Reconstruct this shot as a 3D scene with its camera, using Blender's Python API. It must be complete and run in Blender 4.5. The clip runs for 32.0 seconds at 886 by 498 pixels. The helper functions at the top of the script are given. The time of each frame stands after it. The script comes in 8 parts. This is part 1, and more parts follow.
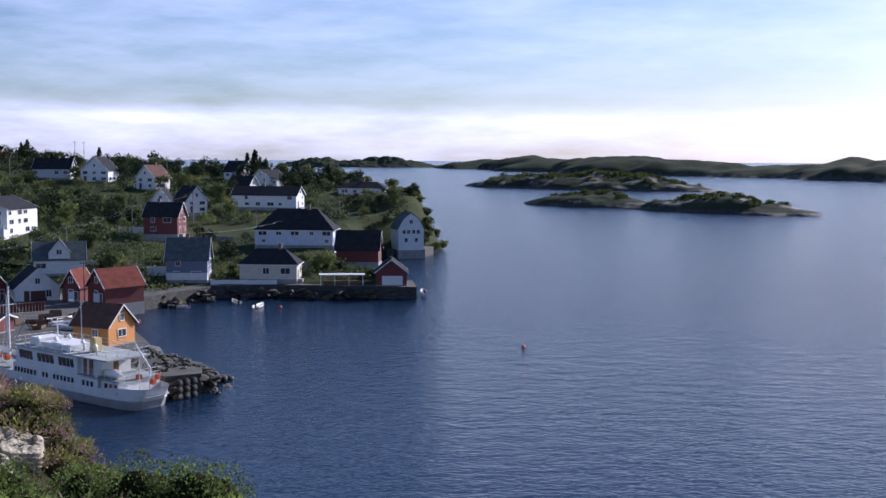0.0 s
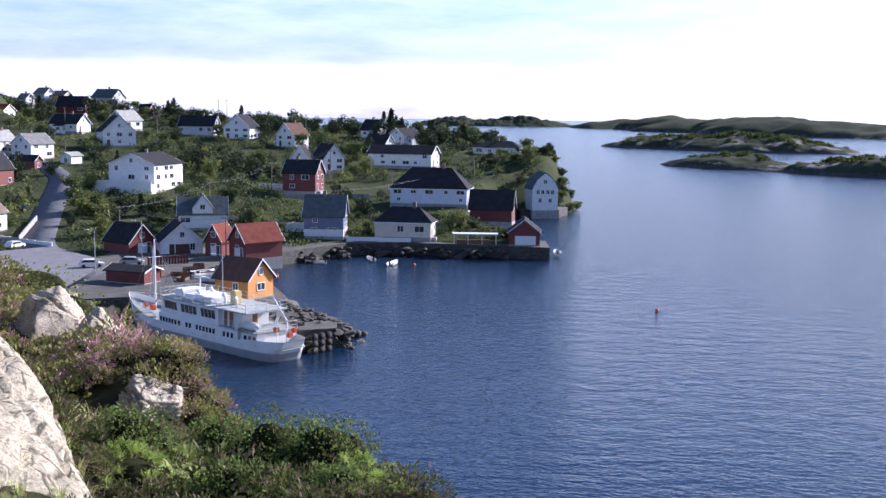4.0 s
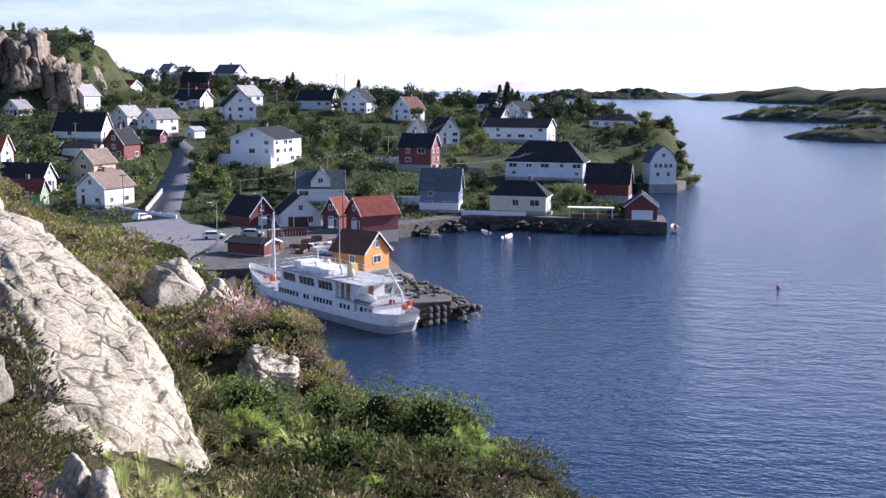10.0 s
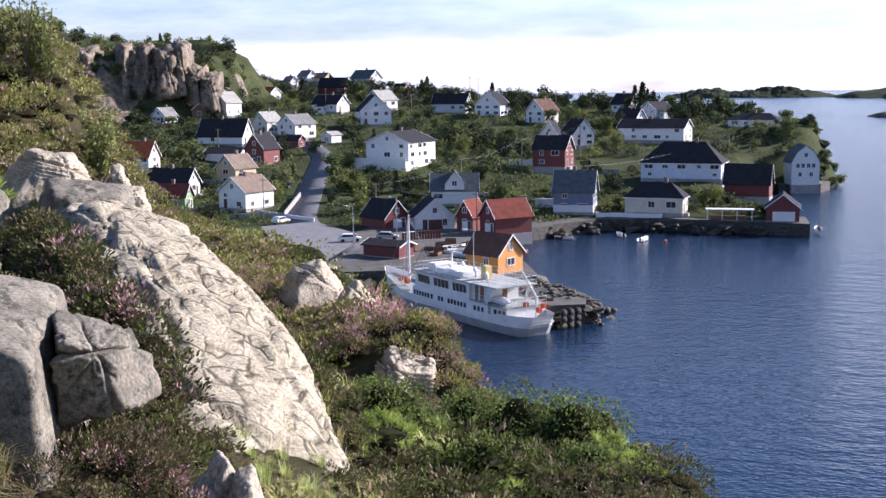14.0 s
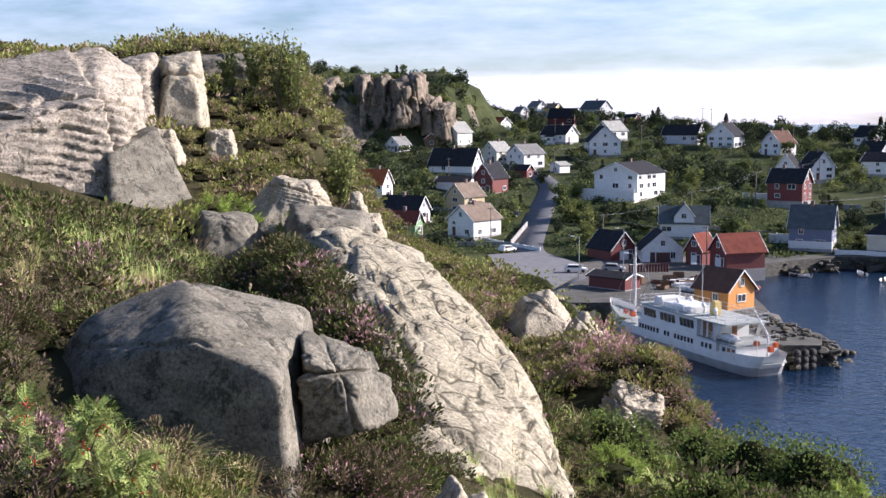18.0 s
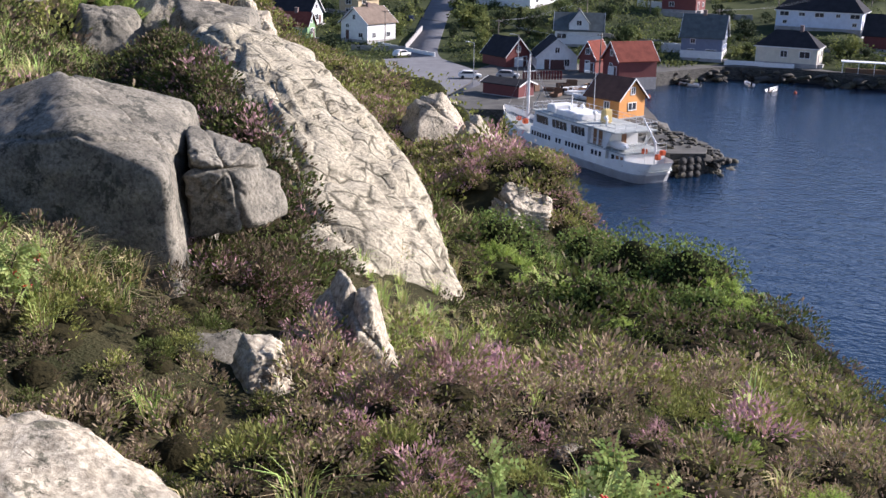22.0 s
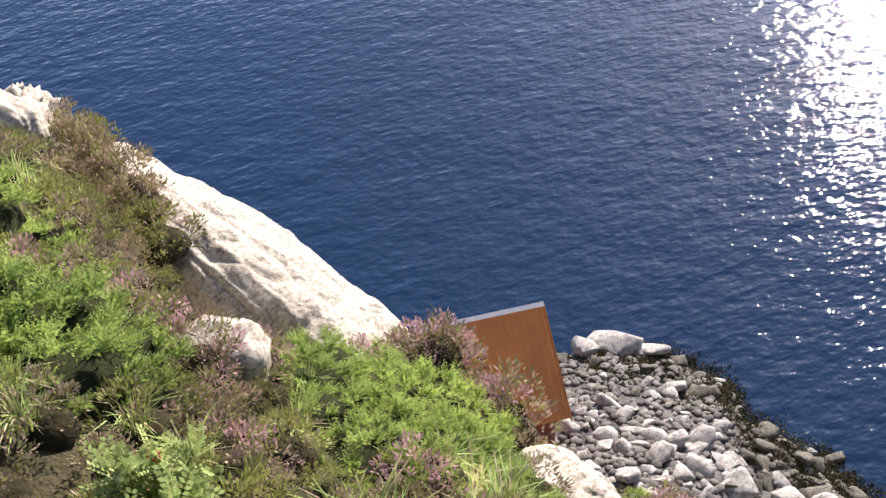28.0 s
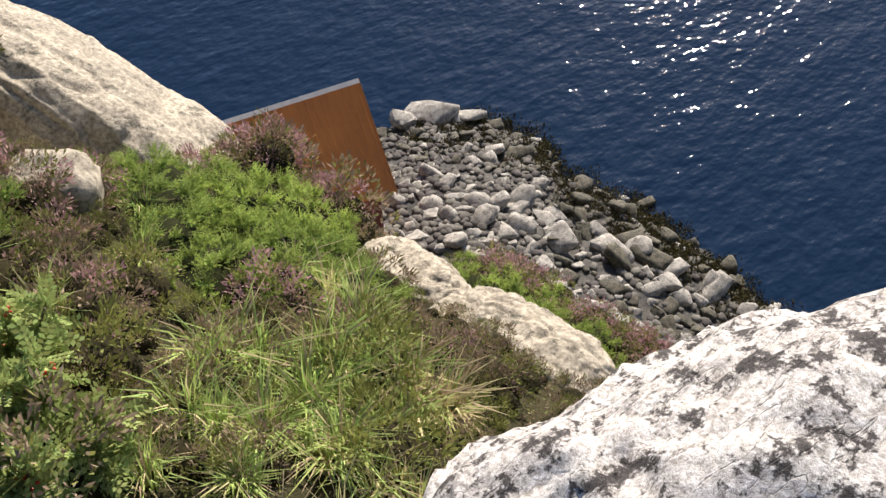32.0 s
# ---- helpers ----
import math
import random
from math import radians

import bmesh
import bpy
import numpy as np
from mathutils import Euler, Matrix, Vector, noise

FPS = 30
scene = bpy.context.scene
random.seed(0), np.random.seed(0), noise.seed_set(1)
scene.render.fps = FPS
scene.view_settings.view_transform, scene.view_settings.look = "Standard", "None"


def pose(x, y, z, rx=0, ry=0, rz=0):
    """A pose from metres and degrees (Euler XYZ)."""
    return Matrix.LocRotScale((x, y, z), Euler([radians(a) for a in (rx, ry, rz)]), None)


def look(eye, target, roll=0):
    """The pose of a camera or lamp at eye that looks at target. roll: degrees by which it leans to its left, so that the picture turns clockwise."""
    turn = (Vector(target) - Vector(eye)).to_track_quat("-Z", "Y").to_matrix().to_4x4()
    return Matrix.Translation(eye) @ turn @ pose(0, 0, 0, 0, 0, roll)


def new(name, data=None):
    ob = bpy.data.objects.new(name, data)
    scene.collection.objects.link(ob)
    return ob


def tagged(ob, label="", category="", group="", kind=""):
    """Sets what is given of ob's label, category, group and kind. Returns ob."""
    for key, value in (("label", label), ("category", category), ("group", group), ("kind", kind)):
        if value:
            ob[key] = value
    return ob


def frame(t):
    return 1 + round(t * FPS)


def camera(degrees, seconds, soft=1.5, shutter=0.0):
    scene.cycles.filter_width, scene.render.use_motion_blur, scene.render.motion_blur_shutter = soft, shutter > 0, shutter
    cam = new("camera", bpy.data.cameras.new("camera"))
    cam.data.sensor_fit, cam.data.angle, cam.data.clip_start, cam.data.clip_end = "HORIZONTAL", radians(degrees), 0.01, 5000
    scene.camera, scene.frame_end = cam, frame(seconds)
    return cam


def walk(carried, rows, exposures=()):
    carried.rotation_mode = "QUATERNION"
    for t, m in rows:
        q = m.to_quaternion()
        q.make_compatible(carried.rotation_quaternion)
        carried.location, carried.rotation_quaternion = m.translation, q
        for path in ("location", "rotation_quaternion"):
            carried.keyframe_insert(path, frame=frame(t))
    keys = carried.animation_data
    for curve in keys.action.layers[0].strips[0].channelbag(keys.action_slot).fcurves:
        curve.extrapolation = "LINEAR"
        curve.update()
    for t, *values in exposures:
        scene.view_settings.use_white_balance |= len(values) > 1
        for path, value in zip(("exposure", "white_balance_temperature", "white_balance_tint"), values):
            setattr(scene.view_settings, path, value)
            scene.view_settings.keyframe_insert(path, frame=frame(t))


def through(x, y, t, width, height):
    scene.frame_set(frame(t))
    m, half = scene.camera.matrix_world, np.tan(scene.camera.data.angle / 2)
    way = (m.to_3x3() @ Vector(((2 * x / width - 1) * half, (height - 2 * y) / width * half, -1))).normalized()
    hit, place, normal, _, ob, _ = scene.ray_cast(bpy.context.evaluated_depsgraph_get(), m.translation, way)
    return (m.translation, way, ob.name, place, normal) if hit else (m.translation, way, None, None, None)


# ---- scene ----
cam = camera(42.815, 32.0)

# seconds, eye, yaw to the left, pitch, roll
PATH = [
    (0, -0.035, -0.163, 29.962, -5.59, -4.63, 0.33),
    (0.5, -0.016, -0.150, 29.966, -5.74, -4.80, -0.01),
    (1, -0.031, -0.156, 29.947, -6.02, -5.32, -0.06),
    (1.5, 0.004, -0.137, 29.971, -4.58, -6.16, -0.14),
    (2, 0.011, -0.133, 29.977, -2.93, -5.69, 0.06),
    (2.5, 0.020, -0.133, 29.986, -1.68, -5.76, 0.32),
    (3, 0.031, -0.130, 29.986, -0.80, -6.36, 0.64),
    (3.5, 0.041, -0.127, 29.996, 0.40, -6.63, 0.69),
    (5.5, 0.050, -0.112, 30.010, 2.61, -7.20, 0.61),
    (6, 0.059, -0.097, 30.008, 3.56, -7.47, 0.51),
    (6.5, 0.056, -0.076, 30.012, 3.87, -7.64, 0.42),
    (7, 0.052, -0.068, 30.004, 4.19, -7.05, 0.33),
    (7.5, 0.054, -0.071, 29.994, 4.60, -7.25, 0.33),
    (8, 0.071, -0.080, 30.010, 5.40, -8.13, 0.35),
    (8.5, 0.068, -0.054, 30.007, 5.98, -8.45, 0.28),
    (9, 0.060, -0.018, 30.002, 6.26, -8.35, 0.16),
    (9.5, 0.055, -0.013, 29.995, 6.37, -8.27, 0.35),
    (10, 0.055, -0.005, 29.996, 7.05, -8.12, 0.28),
    (10.5, 0.060, 0.012, 29.995, 7.64, -7.72, -0.09),
    (11, 0.054, 0.006, 29.990, 8.12, -7.77, -0.81),
    (11.5, 0.047, 0.022, 29.986, 8.84, -7.74, -0.92),
    (12, 0.041, 0.060, 29.976, 9.74, -7.73, -1.22),
    (12.5, 0.030, 0.086, 29.962, 10.31, -7.88, -1.19),
    (13, 0.008, 0.126, 29.947, 11.90, -8.39, -1.16),
    (13.5, -0.011, 0.142, 29.954, 12.78, -8.23, -0.99),
    (15.5, -0.077, 0.068, 29.954, 18.42, -6.78, -0.37),
    (16, -0.079, 0.089, 29.953, 19.59, -6.33, -0.79),
    (16.5, -0.108, 0.116, 29.951, 20.88, -6.47, -0.81),
    (17, -0.114, 0.128, 29.957, 22.61, -6.60, -1.04),
    (17.5, -0.107, 0.085, 29.968, 24.03, -6.52, -0.84),
    (18, -0.113, 0.046, 29.982, 25.32, -6.34, -0.40),
    (18.5, -0.089, 0.007, 29.981, 26.10, -6.46, -0.54),
    (19, -0.109, 0.032, 29.969, 25.11, -7.62, -0.20),
    (19.5, -0.098, 0.022, 29.969, 24.84, -8.66, -0.18),
    (20, -0.088, 0.017, 29.960, 23.83, -9.02, -0.00),
    (20.5, -0.092, 0.024, 29.954, 22.71, -10.23, 0.17),
    (21, -0.091, 0.052, 29.935, 21.61, -11.63, 0.54),
    (21.5, -0.104, 0.066, 29.908, 21.32, -13.12, 1.14),
    (22, -0.092, 0.079, 29.891, 19.77, -16.10, 1.18),
    (22.5, -0.064, 0.062, 29.887, 16.09, -18.63, 0.88),
    (23, -0.023, 0.041, 29.888, 11.24, -20.27, 1.10),
    (23.5, 0.035, -0.052, 29.917, 6.03, -23.62, 0.42),
    (24, 0.067, -0.091, 29.951, 1.65, -27.35, -0.45),
    (24.5, 0.103, -0.098, 29.970, -1.22, -29.32, -0.82),
    (26.5, 0.124, -0.066, 30.044, -14.75, -32.28, -0.89),
    (27, 0.107, 0.001, 30.029, -22.44, -33.48, -4.50),
    (27.5, 0.080, 0.012, 30.076, -31.17, -37.65, -3.88),
    (28, 0.112, 0.032, 30.052, -28.80, -37.20, -5.00),
    (28.5, 0.112, 0.026, 30.088, -31.34, -36.47, -2.18),
    (29, 0.103, 0.028, 30.139, -36.06, -39.65, -3.00),
    (29.5, 0.102, 0.061, 30.143, -38.37, -43.04, -2.62),
    (30, 0.082, 0.080, 30.167, -41.20, -44.45, -2.67),
    (30.5, 0.074, 0.106, 30.173, -42.54, -46.24, -2.46),
    (31, 0.097, 0.149, 30.156, -41.09, -46.45, -2.98),
    (31.5, 0.100, 0.164, 30.155, -40.07, -47.54, -2.86),
    (32, 0.096, 0.164, 30.162, -40.34, -49.24, -2.58),
]


def heading(x, y, z, yaw, pitch, roll):
    a, p = radians(yaw), radians(pitch)
    return look((x, y, z), (x - math.sin(a) * math.cos(p), y + math.cos(a) * math.cos(p), z + math.sin(p)), roll)


walk(cam, [(t, heading(*row)) for t, *row in PATH],
     exposures=[(0, 0.45, 5400, 24), (1.5, 0.65, 5400, 24), (3.5, 1.05, 5450, 25), (6, 1.20, 5500, 26), (13, 1.17, 5700, 25), (19, 1.04, 5950, 21), (21.5, 1.02, 5900, 22), (22.3, 1.15, 5800, 22), (23.2, 1.55, 5700, 22), (24.5, 1.72, 5800, 22), (26.5, 1.72, 5950, 23), (28, 1.54, 6050, 22), (29, 1.42, 6100, 20), (30, 1.18, 6150, 18), (32, 0.90, 6300, 16)])

# ---- light ----
SUN_AZ, SUN_EL = 53.0, 26.5      # azimuth clockwise from +y
world = bpy.data.worlds.new("world")
scene.world = world
world.use_nodes = True
wn, wl = world.node_tree.nodes, world.node_tree.links
wn.clear()
sky = wn.new("ShaderNodeTexSky")
sky.sky_type = "NISHITA"
sky.sun_disc = False
sky.sun_elevation, sky.sun_rotation = radians(SUN_EL), radians(SUN_AZ)
sky.air_density, sky.dust_density, sky.ozone_density = 1.0, 0.8, 3.4
coord, sep = wn.new("ShaderNodeTexCoord"), wn.new("ShaderNodeSeparateXYZ")
wl.new(coord.outputs["Generated"], sep.inputs[0])
stretch = wn.new("ShaderNodeMapping")
stretch.inputs["Scale"].default_value = (5, 5, 26)
wl.new(coord.outputs["Generated"], stretch.inputs[0])
puff = wn.new("ShaderNodeTexNoise")
puff.inputs["Scale"].default_value, puff.inputs["Detail"].default_value, puff.inputs["Roughness"].default_value = 1.6, 7, 0.6
wl.new(stretch.outputs[0], puff.inputs[0])
band = wn.new("ShaderNodeValToRGB")      # cumulus bank low over the sea, thin streaks above
band.color_ramp.elements[0].position, band.color_ramp.elements[0].color = 0.0, (0.5, 0.5, 0.5, 1)
band.color_ramp.elements[1].position, band.color_ramp.elements[1].color = 0.3, (0.0, 0.0, 0.0, 1)
for spot, tone in ((0.012, 0.6), (0.034, 0.68), (0.048, 0.26), (0.1, 0.34), (0.2, 0.38)):
    band.color_ramp.elements.new(spot).color = (tone, tone, tone, 1)
wl.new(sep.outputs[2], band.inputs[0])
amount = wn.new("ShaderNodeMath")
amount.operation = "MULTIPLY_ADD"
wl.new(puff.outputs[0], amount.inputs[0])
amount.inputs[1].default_value = 1.7
amount.inputs[2].default_value = -0.85
amount2 = wn.new("ShaderNodeMath")
amount2.operation = "ADD"
wl.new(amount.outputs[0], amount2.inputs[0])
wl.new(band.outputs[0], amount2.inputs[1])
clampn = wn.new("ShaderNodeMath")
clampn.operation = "MULTIPLY"
clampn.use_clamp = True
wl.new(amount2.outputs[0], clampn.inputs[0])
wl.new(band.outputs[0], clampn.inputs[1])
cloudmix = wn.new("ShaderNodeMixRGB")
cloudmix.inputs[2].default_value = (15.6, 15.4, 18.0, 1)
wl.new(clampn.outputs[0], cloudmix.inputs[0])
wl.new(sky.outputs[0], cloudmix.inputs[1])
back, wout = wn.new("ShaderNodeBackground"), wn.new("ShaderNodeOutputWorld")
back.inputs[1].default_value = 0.070
wl.new(cloudmix.outputs[0], back.inputs[0])
wl.new(back.outputs[0], wout.inputs[0])

lamp = bpy.data.lights.new("sun", "SUN")
lamp.energy, lamp.angle, lamp.color = 5.0, radians(0.55), (1.0, 0.91, 0.78)
a, e = radians(SUN_AZ), radians(SUN_EL)
new("sun", lamp).matrix_world = look((100 * math.sin(a) * math.cos(e), 100 * math.cos(a) * math.cos(e), 100 * math.sin(e)), (0, 0, 0))


# ---- materials ----
def material(name, base, other=None, rough=0.7, scale=3.0, bump=0.2, metal=0.0, fine=40.0, island=0.0, objectwise=0.0, spec=0.4, dist=0.02):
    """Two colours mixed by a coarse and a fine noise, with relief; island / objectwise: brightness change from piece to piece."""
    m = bpy.data.materials.new(name)
    m.use_nodes = True
    n, l = m.node_tree.nodes, m.node_tree.links
    b = n["Principled BSDF"]
    b.inputs["Roughness"].default_value, b.inputs["Metallic"].default_value = rough, metal
    b.inputs["Specular IOR Level"].default_value = spec
    other = other or tuple(c * 0.7 for c in base)
    geo = n.new("ShaderNodeNewGeometry")
    n1, n2 = n.new("ShaderNodeTexNoise"), n.new("ShaderNodeTexNoise")
    n1.inputs["Scale"].default_value, n1.inputs["Detail"].default_value = scale, 5
    n2.inputs["Scale"].default_value, n2.inputs["Detail"].default_value = fine, 3
    l.new(geo.outputs["Position"], n1.inputs[0])
    l.new(geo.outputs["Position"], n2.inputs[0])
    add = n.new("ShaderNodeMath")
    add.operation = "MULTIPLY_ADD"
    l.new(n2.outputs[0], add.inputs[0])
    add.inputs[1].default_value = 0.5
    l.new(n1.outputs[0], add.inputs[2])
    ramp = n.new("ShaderNodeValToRGB")
    ramp.color_ramp.elements[0].position, ramp.color_ramp.elements[1].position = 0.52, 0.98
    ramp.color_ramp.elements[0].color, ramp.color_ramp.elements[1].color = (*other, 1), (*base, 1)
    l.new(add.outputs[0], ramp.inputs[0])
    out = ramp.outputs[0]
    if island or objectwise:
        src = geo.outputs["Random Per Island"] if island else n.new("ShaderNodeObjectInfo").outputs["Random"]
        val = n.new("ShaderNodeMapRange")
        k = island or objectwise
        val.inputs["To Min"].default_value, val.inputs["To Max"].default_value = 1 - k, 1 + k
        l.new(src, val.inputs[0])
        hsv = n.new("ShaderNodeHueSaturation")
        l.new(val.outputs[0], hsv.inputs["Value"])
        l.new(out, hsv.inputs["Color"])
        hue = n.new("ShaderNodeMapRange")
        hue.inputs["To Min"].default_value, hue.inputs["To Max"].default_value = 0.5 - k * 0.06, 0.5 + k * 0.06
        l.new(src, hue.inputs[0])
        l.new(hue.outputs[0], hsv.inputs["Hue"])
        out = hsv.outputs[0]
    l.new(out, b.inputs["Base Color"])
    if bump:
        bm = n.new("ShaderNodeBump")
        bm.inputs["Strength"].default_value, bm.inputs["Distance"].default_value = bump, dist
        l.new(add.outputs[0], bm.inputs["Height"])
        l.new(bm.outputs[0], b.inputs["Normal"])
    return m


def leafy(name, base, other, island=0.35, through=0.25):
    """Leaves: thin, so some light comes through."""
    m = material(name, base, other, rough=0.8, scale=1.5, bump=0, island=island, spec=0.12)
    n, l = m.node_tree.nodes, m.node_tree.links
    b, out = n["Principled BSDF"], n["Material Output"]
    t, mix = n.new("ShaderNodeBsdfTranslucent"), n.new("ShaderNodeMixShader")
    mix.inputs[0].default_value = through
    l.new(b.inputs["Base Color"].links[0].from_socket, t.inputs[0])
    l.new(b.outputs[0], mix.inputs[1])
    l.new(t.outputs[0], mix.inputs[2])
    l.new(mix.outputs[0], out.inputs[0])
    return m


def rock_material(name, pale, dark, lichen, scale=1.0, crack=1.0, lichen_at=0.6, joints=0.0, layered=4.0, relief=0.8):
    """Weathered gneiss: pale ground, layered streaks, cracks, dark lichen blotches."""
    m = bpy.data.materials.new(name)
    m.use_nodes = True
    n, l = m.node_tree.nodes, m.node_tree.links
    b = n["Principled BSDF"]
    b.inputs["Roughness"].default_value = 0.85
    geo = n.new("ShaderNodeNewGeometry")
    mp = n.new("ShaderNodeMapping")
    mp.inputs["Rotation"].default_value = (0.5, 0.35, 0.4)
    mp.inputs["Scale"].default_value = (scale, scale, scale * layered)
    l.new(geo.outputs["Position"], mp.inputs[0])
    layers, blot, grain, cr = n.new("ShaderNodeTexNoise"), n.new("ShaderNodeTexNoise"), n.new("ShaderNodeTexNoise"), n.new("ShaderNodeTexNoise")
    layers.inputs["Scale"].default_value, layers.inputs["Detail"].default_value = 1.3, 8
    blot.inputs["Scale"].default_value, blot.inputs["Detail"].default_value, blot.inputs["Roughness"].default_value = 2.2 * scale, 12, 0.8
    grain.inputs["Scale"].default_value, grain.inputs["Detail"].default_value, grain.inputs["Roughness"].default_value = 9 * scale, 9, 0.75
    cr.inputs["Scale"].default_value, cr.inputs["Detail"].default_value, cr.inputs["Roughness"].default_value = 1.7 * scale, 5, 0.5
    stretch_ = n.new("ShaderNodeMapping")
    stretch_.inputs["Rotation"].default_value, stretch_.inputs["Scale"].default_value = (0.3, -0.5, 0.7), (0.3, 1.3, 1.0)
    l.new(geo.outputs["Position"], stretch_.inputs[0])
    l.new(mp.outputs[0], layers.inputs[0])
    l.new(stretch_.outputs[0], cr.inputs[0])
    away = n.new("ShaderNodeMath")
    away.operation = "SUBTRACT"
    away.inputs[1].default_value = 0.5
    l.new(cr.outputs[0], away.inputs[0])
    line_ = n.new("ShaderNodeMath")
    line_.operation = "ABSOLUTE"
    l.new(away.outputs[0], line_.inputs[0])
    for x in (blot, grain):
        l.new(geo.outputs["Position"], x.inputs[0])
    r1 = n.new("ShaderNodeValToRGB")
    r1.color_ramp.elements[0].position, r1.color_ramp.elements[1].position = 0.36, 0.62
    r1.color_ramp.elements[0].color, r1.color_ramp.elements[1].color = (*dark, 1), (*pale, 1)
    l.new(layers.outputs[0], r1.inputs[0])
    r2 = n.new("ShaderNodeValToRGB")
    r2.color_ramp.elements[0].position, r2.color_ramp.elements[1].position = lichen_at, lichen_at + 0.035
    r2.color_ramp.elements[0].color, r2.color_ramp.elements[1].color = (0, 0, 0, 1), (1, 1, 1, 1)
    l.new(blot.outputs[0], r2.inputs[0])
    mix = n.new("ShaderNodeMixRGB")
    mix.inputs[2].default_value = (*lichen, 1)
    l.new(r1.outputs[0], mix.inputs[1])
    l.new(r2.outputs[0], mix.inputs[0])
    r3 = n.new("ShaderNodeValToRGB")
    r3.color_ramp.elements[0].position, r3.color_ramp.elements[1].position = 0.0, 0.002 + 0.025 * crack
    r3.color_ramp.elements[0].color, r3.color_ramp.elements[1].color = (0.42, 0.4, 0.36, 1), (1, 1, 1, 1)
    l.new(line_.outputs[0], r3.inputs[0])
    mul = n.new("ShaderNodeMixRGB")
    mul.blend_type = "MULTIPLY"
    mul.inputs[0].default_value = 0.8 if crack else 0.0
    l.new(mix.outputs[0], mul.inputs[1])
    l.new(r3.outputs[0], mul.inputs[2])
    gr = n.new("ShaderNodeMixRGB")
    gr.blend_type = "OVERLAY"
    gr.inputs[0].default_value = 0.85
    l.new(mul.outputs[0], gr.inputs[1])
    l.new(grain.outputs[0], gr.inputs[2])
    fleck, r4, fm = n.new("ShaderNodeTexNoise"), n.new("ShaderNodeValToRGB"), n.new("ShaderNodeMixRGB")
    fleck.inputs["Scale"].default_value, fleck.inputs["Detail"].default_value, fleck.inputs["Roughness"].default_value = 15 * scale, 4, 0.7
    l.new(geo.outputs["Position"], fleck.inputs[0])
    r4.color_ramp.elements[0].position, r4.color_ramp.elements[1].position = 0.36, 0.60
    r4.color_ramp.elements[0].color, r4.color_ramp.elements[1].color = (0.5, 0.48, 0.45, 1), (1.12, 1.12, 1.12, 1)
    l.new(fleck.outputs[0], r4.inputs[0])
    fm.blend_type = "MULTIPLY"
    fm.inputs[0].default_value = 1.0
    l.new(gr.outputs[0], fm.inputs[1])
    l.new(r4.outputs[0], fm.inputs[2])
    shown, height = fm.outputs[0], None
    if joints:
        # joints that split the surface into small plates
        warp, vm, vo, jr, jm = n.new("ShaderNodeTexNoise"), n.new("ShaderNodeVectorMath"), n.new("ShaderNodeTexVoronoi"), n.new("ShaderNodeValToRGB"), n.new("ShaderNodeMixRGB")
        warp.inputs["Scale"].default_value, warp.inputs["Detail"].default_value = 1.6, 5
        vm.operation = "MULTIPLY_ADD"
        vm.inputs[1].default_value = (0.32, 0.32, 0.32)
        l.new(warp.outputs["Color"], vm.inputs[0])
        l.new(geo.outputs["Position"], warp.inputs[0])
        l.new(geo.outputs["Position"], vm.inputs[2])
        vo.feature = "DISTANCE_TO_EDGE"
        vo.inputs["Scale"].default_value = joints
        l.new(vm.outputs[0], vo.inputs["Vector"])
        jr.color_ramp.elements[0].position, jr.color_ramp.elements[1].position = 0.012, 0.085
        jr.color_ramp.elements[0].color, jr.color_ramp.elements[1].color = (0.20, 0.19, 0.14, 1), (1, 1, 1, 1)
        l.new(vo.outputs["Distance"], jr.inputs[0])
        jm.blend_type = "MULTIPLY"
        # the joints fade out in patches
        keep_ = n.new("ShaderNodeValToRGB")
        keep_.color_ramp.elements[0].position, keep_.color_ramp.elements[1].position = 0.44, 0.54
        l.new(warp.outputs[0], keep_.inputs[0])
        l.new(keep_.outputs[0], jm.inputs[0])
        l.new(shown, jm.inputs[1])
        l.new(jr.outputs[0], jm.inputs[2])
        shown, height = jm.outputs[0], jr.outputs[0]
    l.new(shown, b.inputs["Base Color"])
    s1 = n.new("ShaderNodeMath")
    s1.operation = "MULTIPLY_ADD"
    s1.inputs[1].default_value = 0.5
    l.new(grain.outputs[0], s1.inputs[0])
    l.new(layers.outputs[0], s1.inputs[2])
    s2 = n.new("ShaderNodeMath")
    s2.operation = "MULTIPLY_ADD"
    s2.inputs[1].default_value = 0.6
    l.new(r3.outputs[0], s2.inputs[0])
    l.new(s1.outputs[0], s2.inputs[2])
    s3 = n.new("ShaderNodeMath")
    s3.operation = "MULTIPLY_ADD"
    s3.inputs[1].default_value = 0.45
    l.new(fleck.outputs[0], s3.inputs[0])
    l.new(s2.outputs[0], s3.inputs[2])
    if height:
        s4 = n.new("ShaderNodeMath")
        s4.operation = "MULTIPLY_ADD"
        s4.inputs[1].default_value = 0.8
        l.new(height, s4.inputs[0])
        l.new(s3.outputs[0], s4.inputs[2])
        s3 = s4
    bm = n.new("ShaderNodeBump")
    bm.inputs["Strength"].default_value, bm.inputs["Distance"].default_value = relief, 0.05 / scale
    l.new(s3.outputs[0], bm.inputs["Height"])
    l.new(bm.outputs[0], b.inputs["Normal"])
    return m


